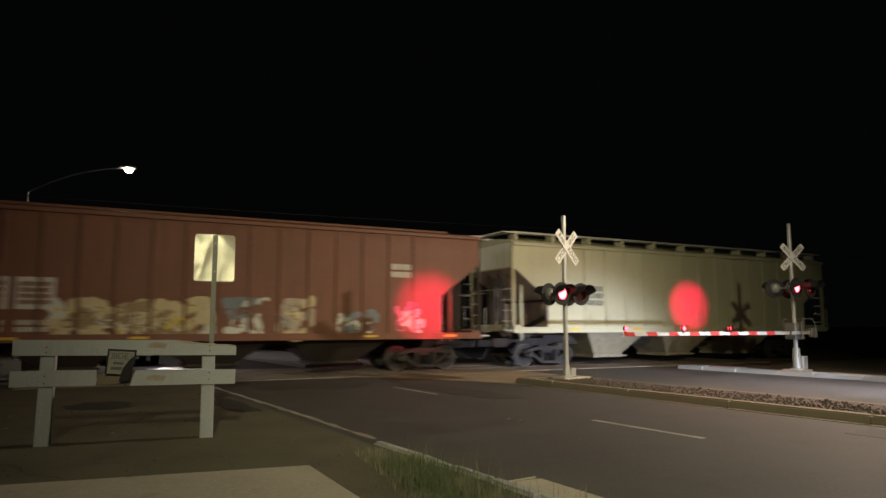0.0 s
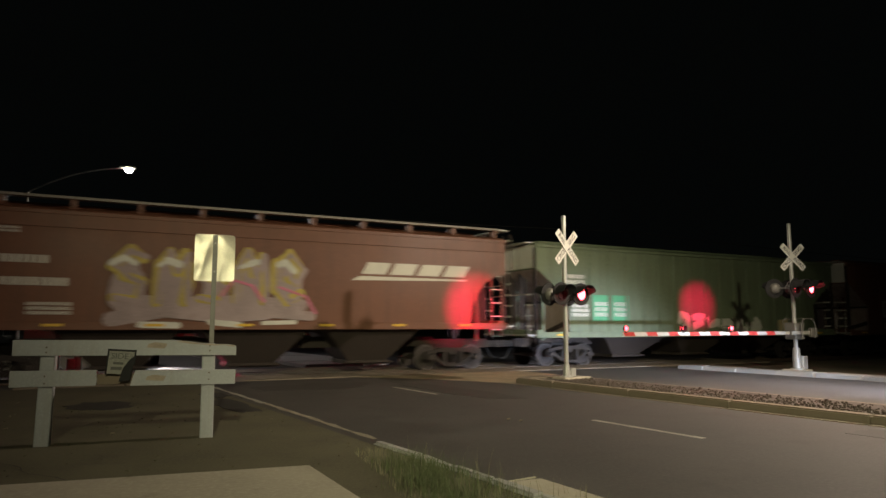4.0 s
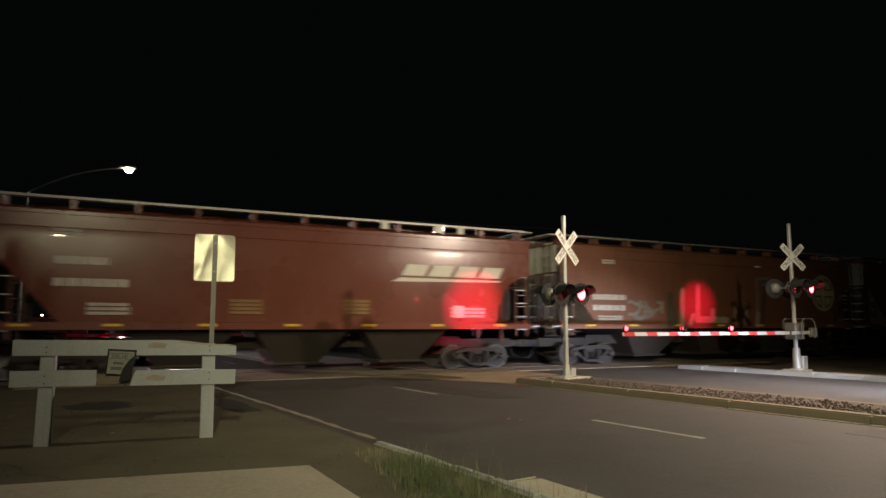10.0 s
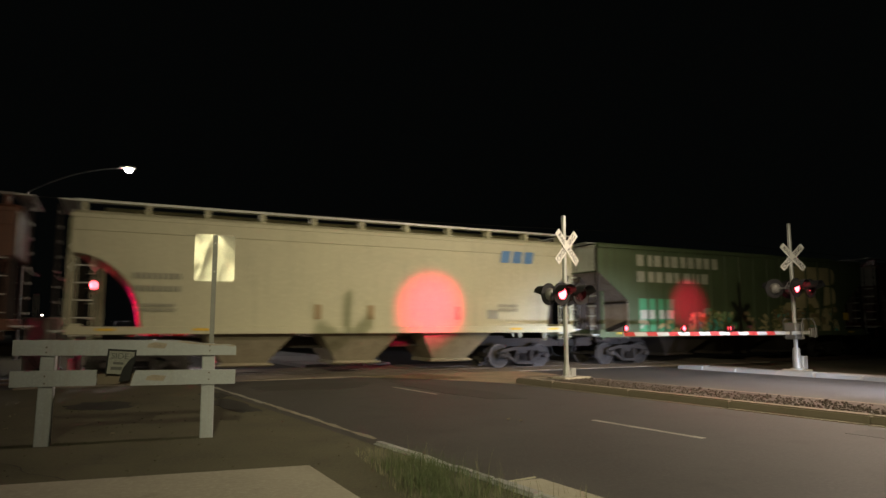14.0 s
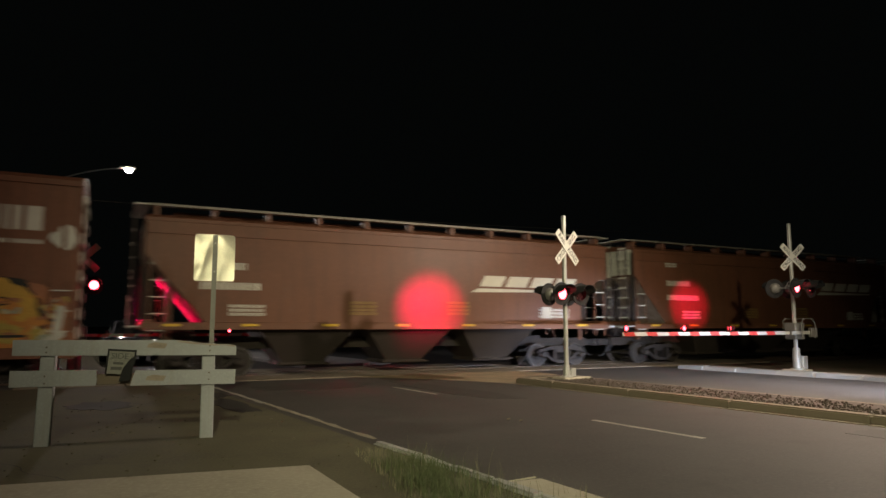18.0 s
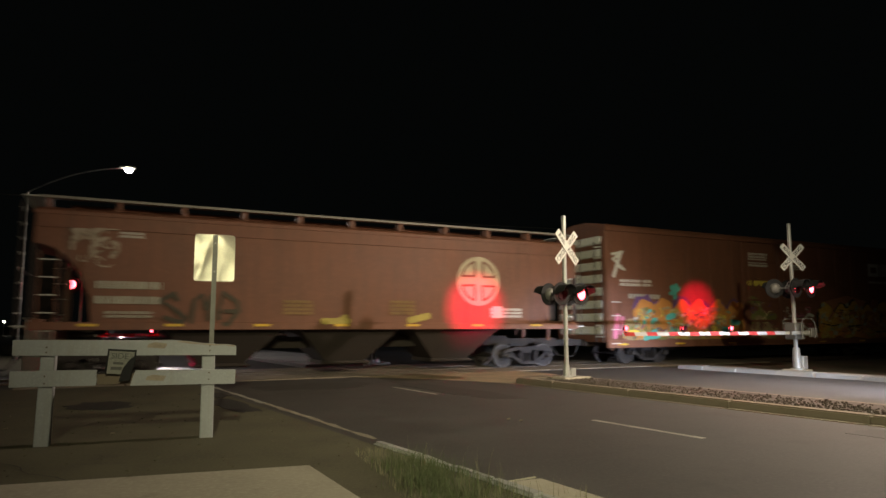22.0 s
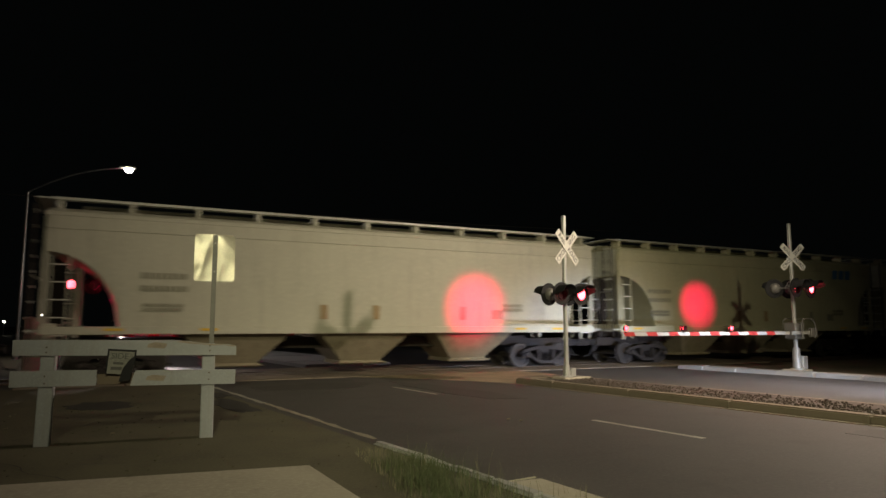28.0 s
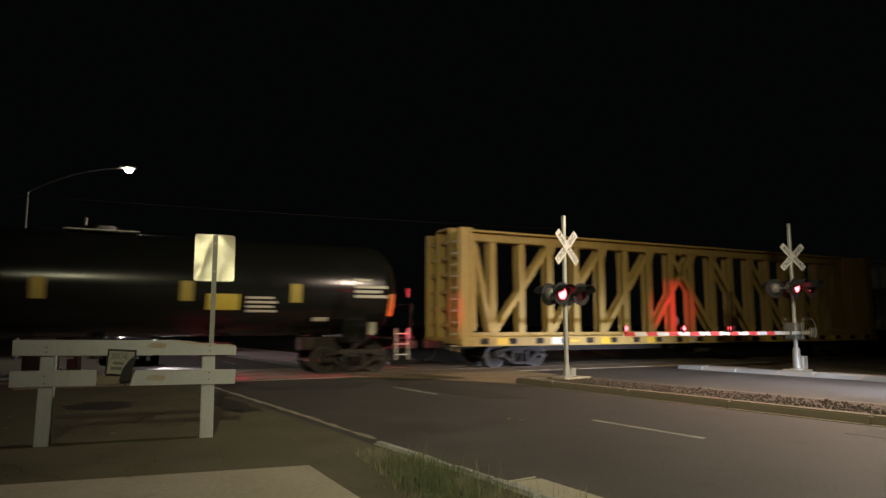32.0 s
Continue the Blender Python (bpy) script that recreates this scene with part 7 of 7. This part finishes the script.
            part("bulkhead_rib", Geo().box(min(x - sg * 0.36, x - sg * 0.14), max(x - sg * 0.36, x - sg * 0.14), -hw + 0.1, hw - 0.1, z - 0.06, z + 0.06), "yellow", bh)
        part("inner_liner", Geo().box(min(x - sg * 0.48, x - sg * 1.3), max(x - sg * 0.48, x - sg * 1.3), -0.2, -0.14, 1.3, 4.6), "yellow", bh, "inner panel with raised ribs")
        ladder(c, x + sg * 0.05, -hw + 0.35, 0.6, 4.6, 0.44, "y", "yellow", 10)
        part("draft_sill", Geo().box(min(x, x - sg * 2.4), max(x, x - sg * 2.4), -0.2, 0.2, 0.66, 0.86), "under", c)
        coupler(c, x + sg * 0.35, sg)
        truck(c, sg * (half - 2.6))
    part("centre_sill", Geo().box(-half + 2, half - 2, -0.35, 0.35, 0.55, 0.86), "under", c)
    brake_gear(c, 0.6, 0.5)
    reflectors(c, [-10, -7, -4, -1, 2, 5, 8, 11], 0.94, -hw - 0.052)
    CARS.append(c)


centerbeam(263.81, 287.26)

# ------------------------------------------------------------ tank car (car 17)


def tankcar(front, back):
    half = (back - front) / 2
    c = thing("tank_car", Matrix.Identity(4), "glossy black tank car with orange and yellow placards", "freight car", "freight cars of the train")
    c["front"], c["back"], c["paint"] = front, back, "tank_black"
    r, zc = 1.48, 2.66
    h = half - 0.35
    rings = [(-h, 0.25), (-h + 0.04, 0.7), (-h + 0.18, 1.1), (-h + 0.4, 1.35), (-h + 0.7, r), (-2.2, r), (-2.19, r + 0.012), (2.19, r + 0.012), (2.2, r), (h - 0.7, r), (h - 0.4, 1.35), (h - 0.18, 1.1), (h - 0.04, 0.7), (h, 0.25)]
    part("tank", Geo().lathe(rings, 48, "x", (0, 0, zc)), "tank_black", c, "riveted black cylinder", smooth=True)
    part("dome", Geo().lathe([(4.05, 0.5), (4.3, 0.5), (4.36, 0.44)], 20, "z"), "tank_black", c, smooth=True)
    part("dome_platform", Geo().box(-0.9, 0.9, -0.8, 0.8, 4.12, 4.15), "zinc", c)
    for sg in (-1, 1):
        x = sg * half
        part("stub_sill", Geo().box(min(x, x - sg * 3.4), max(x, x - sg * 3.4), -0.28, 0.28, 0.72, 1.12), "under", c)
        part("saddle", Geo().box(min(x - sg * 1.5, x - sg * 2.3), max(x - sg * 1.5, x - sg * 2.3), -1.15, 1.15, 0.95, 1.75, 0.03), "tank_black", c)
        part("end_platform", Geo().box(min(x, x - sg * 1.0), max(x, x - sg * 1.0), -1.45, 1.45, 1.06, 1.12), "tank_black", c)
        part("end_rail", Geo().rod((x - sg * 0.05, -1.4, 1.12), (x - sg * 0.05, -1.4, 2.2), 0.02, 8).rod((x - sg * 0.05, 1.4, 1.12), (x - sg * 0.05, 1.4, 2.2), 0.02, 8).rod((x - sg * 0.05, -1.4, 2.2), (x - sg * 0.05, 1.4, 2.2), 0.02, 8), "tank_black", c)
        ladder(c, x - sg * 0.4, -1.46, 0.4, 1.4, 0.42, "x", "zinc", 3)
        coupler(c, x + sg * 0.35, sg)
        truck(c, sg * (half - 1.9))
    part("side_rail", Geo().rod((-half + 1, -1.55, 1.75), (half - 1, -1.55, 1.75), 0.018, 6).rod((-half + 1, 1.55, 1.75), (half - 1, 1.55, 1.75), 0.018, 6), "tank_black", c)
    part("outlet", Geo().lathe([(0.55, 0.16), (1.2, 0.2)], 14, "z"), "under", c)
    brake_gear(c, 3.2, 0.75)

    def wrap(x0, x1, z0, z1, mat, label, lev=1):
        """A placard bent round the tank."""
        g = Geo()
        k = 5
        rr = r + 0.004 + 0.006 * lev
        v = []
        for i in range(k + 1):
            z = z0 + (z1 - z0) * i / k
            y = -math.sqrt(max(0.01, rr * rr - (z - zc) ** 2))
            v += [(x0, y, z), (x1, y, z)]
        g.add(v, [(2 * i, 2 * i + 1, 2 * i + 3, 2 * i + 2) for i in range(k)])
        part("placard", g, mat, c, label)
    for x in (-1.4, 2.2, 5.3):
        wrap(x - 0.17, x + 0.17, 2.18, 2.74, "spray_mustard", "dull orange square placard", 4)
    wrap(2.75, 3.65, 1.94, 2.4, "spray_yellow", "yellow panel with unreadable lettering")
    for i in range(4):
        wrap(3.85, 4.75 - 0.1 * (i % 2), 1.88 + 0.13 * i, 1.95 + 0.13 * i, "stencil", "row of white unreadable lettering")
    for i in range(3):
        wrap(7.15, 8.25 - 0.2 * (i % 2), 2.36 + 0.15 * i, 2.45 + 0.15 * i, "stencil", "row of white unreadable lettering")
    wrap(7.15, 7.7, 2.88, 2.96, "stencil", "row of white unreadable lettering")
    wrap(8.32, 8.5, 1.8, 2.5, "spray_orange", "orange reflective strip")
    wrap(5.9, 6.4, 1.62, 1.74, "stencil", "small white marking")
    part("red_flag", Geo().box(half - 0.25, half - 0.2, -1.5, -1.46, 2.4, 2.7), "stripe_red", c, "red marker")
    part("wheel_chock", Geo().box(7.6, 7.85, -1.5, -1.46, 1.2, 1.6, 0.01), "stencil_faint", c, "grey valve tag")
    CARS.append(c)


tankcar(289.04, 307.4)

# ------------------------------------------------------------ what moves
FLASH = 1.1913      # one full turn of the flashers, seconds
FLASH_AT = 0.8087     # the first phase begins here


def flap_rows(phase, rest):
    """The flap is up while its lamp shows, and down for the other half of the turn."""
    sign = -1 if len(rest) == 3 else 1
    x, y, z = rest[:3]

    def at(up):
        return pose(x, y, z, sign * 84 * up)
    marks = []
    t = FLASH_AT - 2 * FLASH
    while t < 33:
        marks += [(t, 1 if phase == 0 else 0), (t + FLASH / 2, 0 if phase == 0 else 1)]
        t += FLASH
    state = 0
    rows = []
    for t, up in marks:
        if t <= 0.05:
            state = up
            continue
        if t > 31.9:
            break
        if not rows:
            rows.append((0.0, at(state)))
        # a lamp is lit just before its twin goes out
        t = round(t * 30) / 30
        if up:
            rows += [(t - 1 / 30, at(state)), (t, at(up))]
        else:
            rows += [(t, at(state)), (t + 1 / 30, at(0.5)), (t + 2 / 30, at(up))]
        state = up
    rows.append((32.0, at(state)))
    return rows


def motions():
    for car in CARS:
        place(car)
    for flap, phase, rest in SHUTTERS:
        walk(flap, flap_rows(phase, rest))
    # wheels roll as far as their car goes; a row for every 80 degrees
    total = travel(32)
    step = radians(80) * WHEEL_R
    times = []
    t, gone = 0.0, 0.0
    while gone < total:
        times.append(t)
        gone += step
        lo, hi = t, t + 1.0
        for _ in range(30):
            mid = (lo + hi) / 2
            lo, hi = (mid, hi) if travel(mid) < gone else (lo, mid)
        t = hi
    times.append(32.0)
    for ws, dx in WHEELS:
        walk(ws, [(t, Matrix.Translation((dx, 0, WHEEL_R)) @ Matrix.Rotation(travel(t) / WHEEL_R, 4, "Y")) for t in times])


motions()
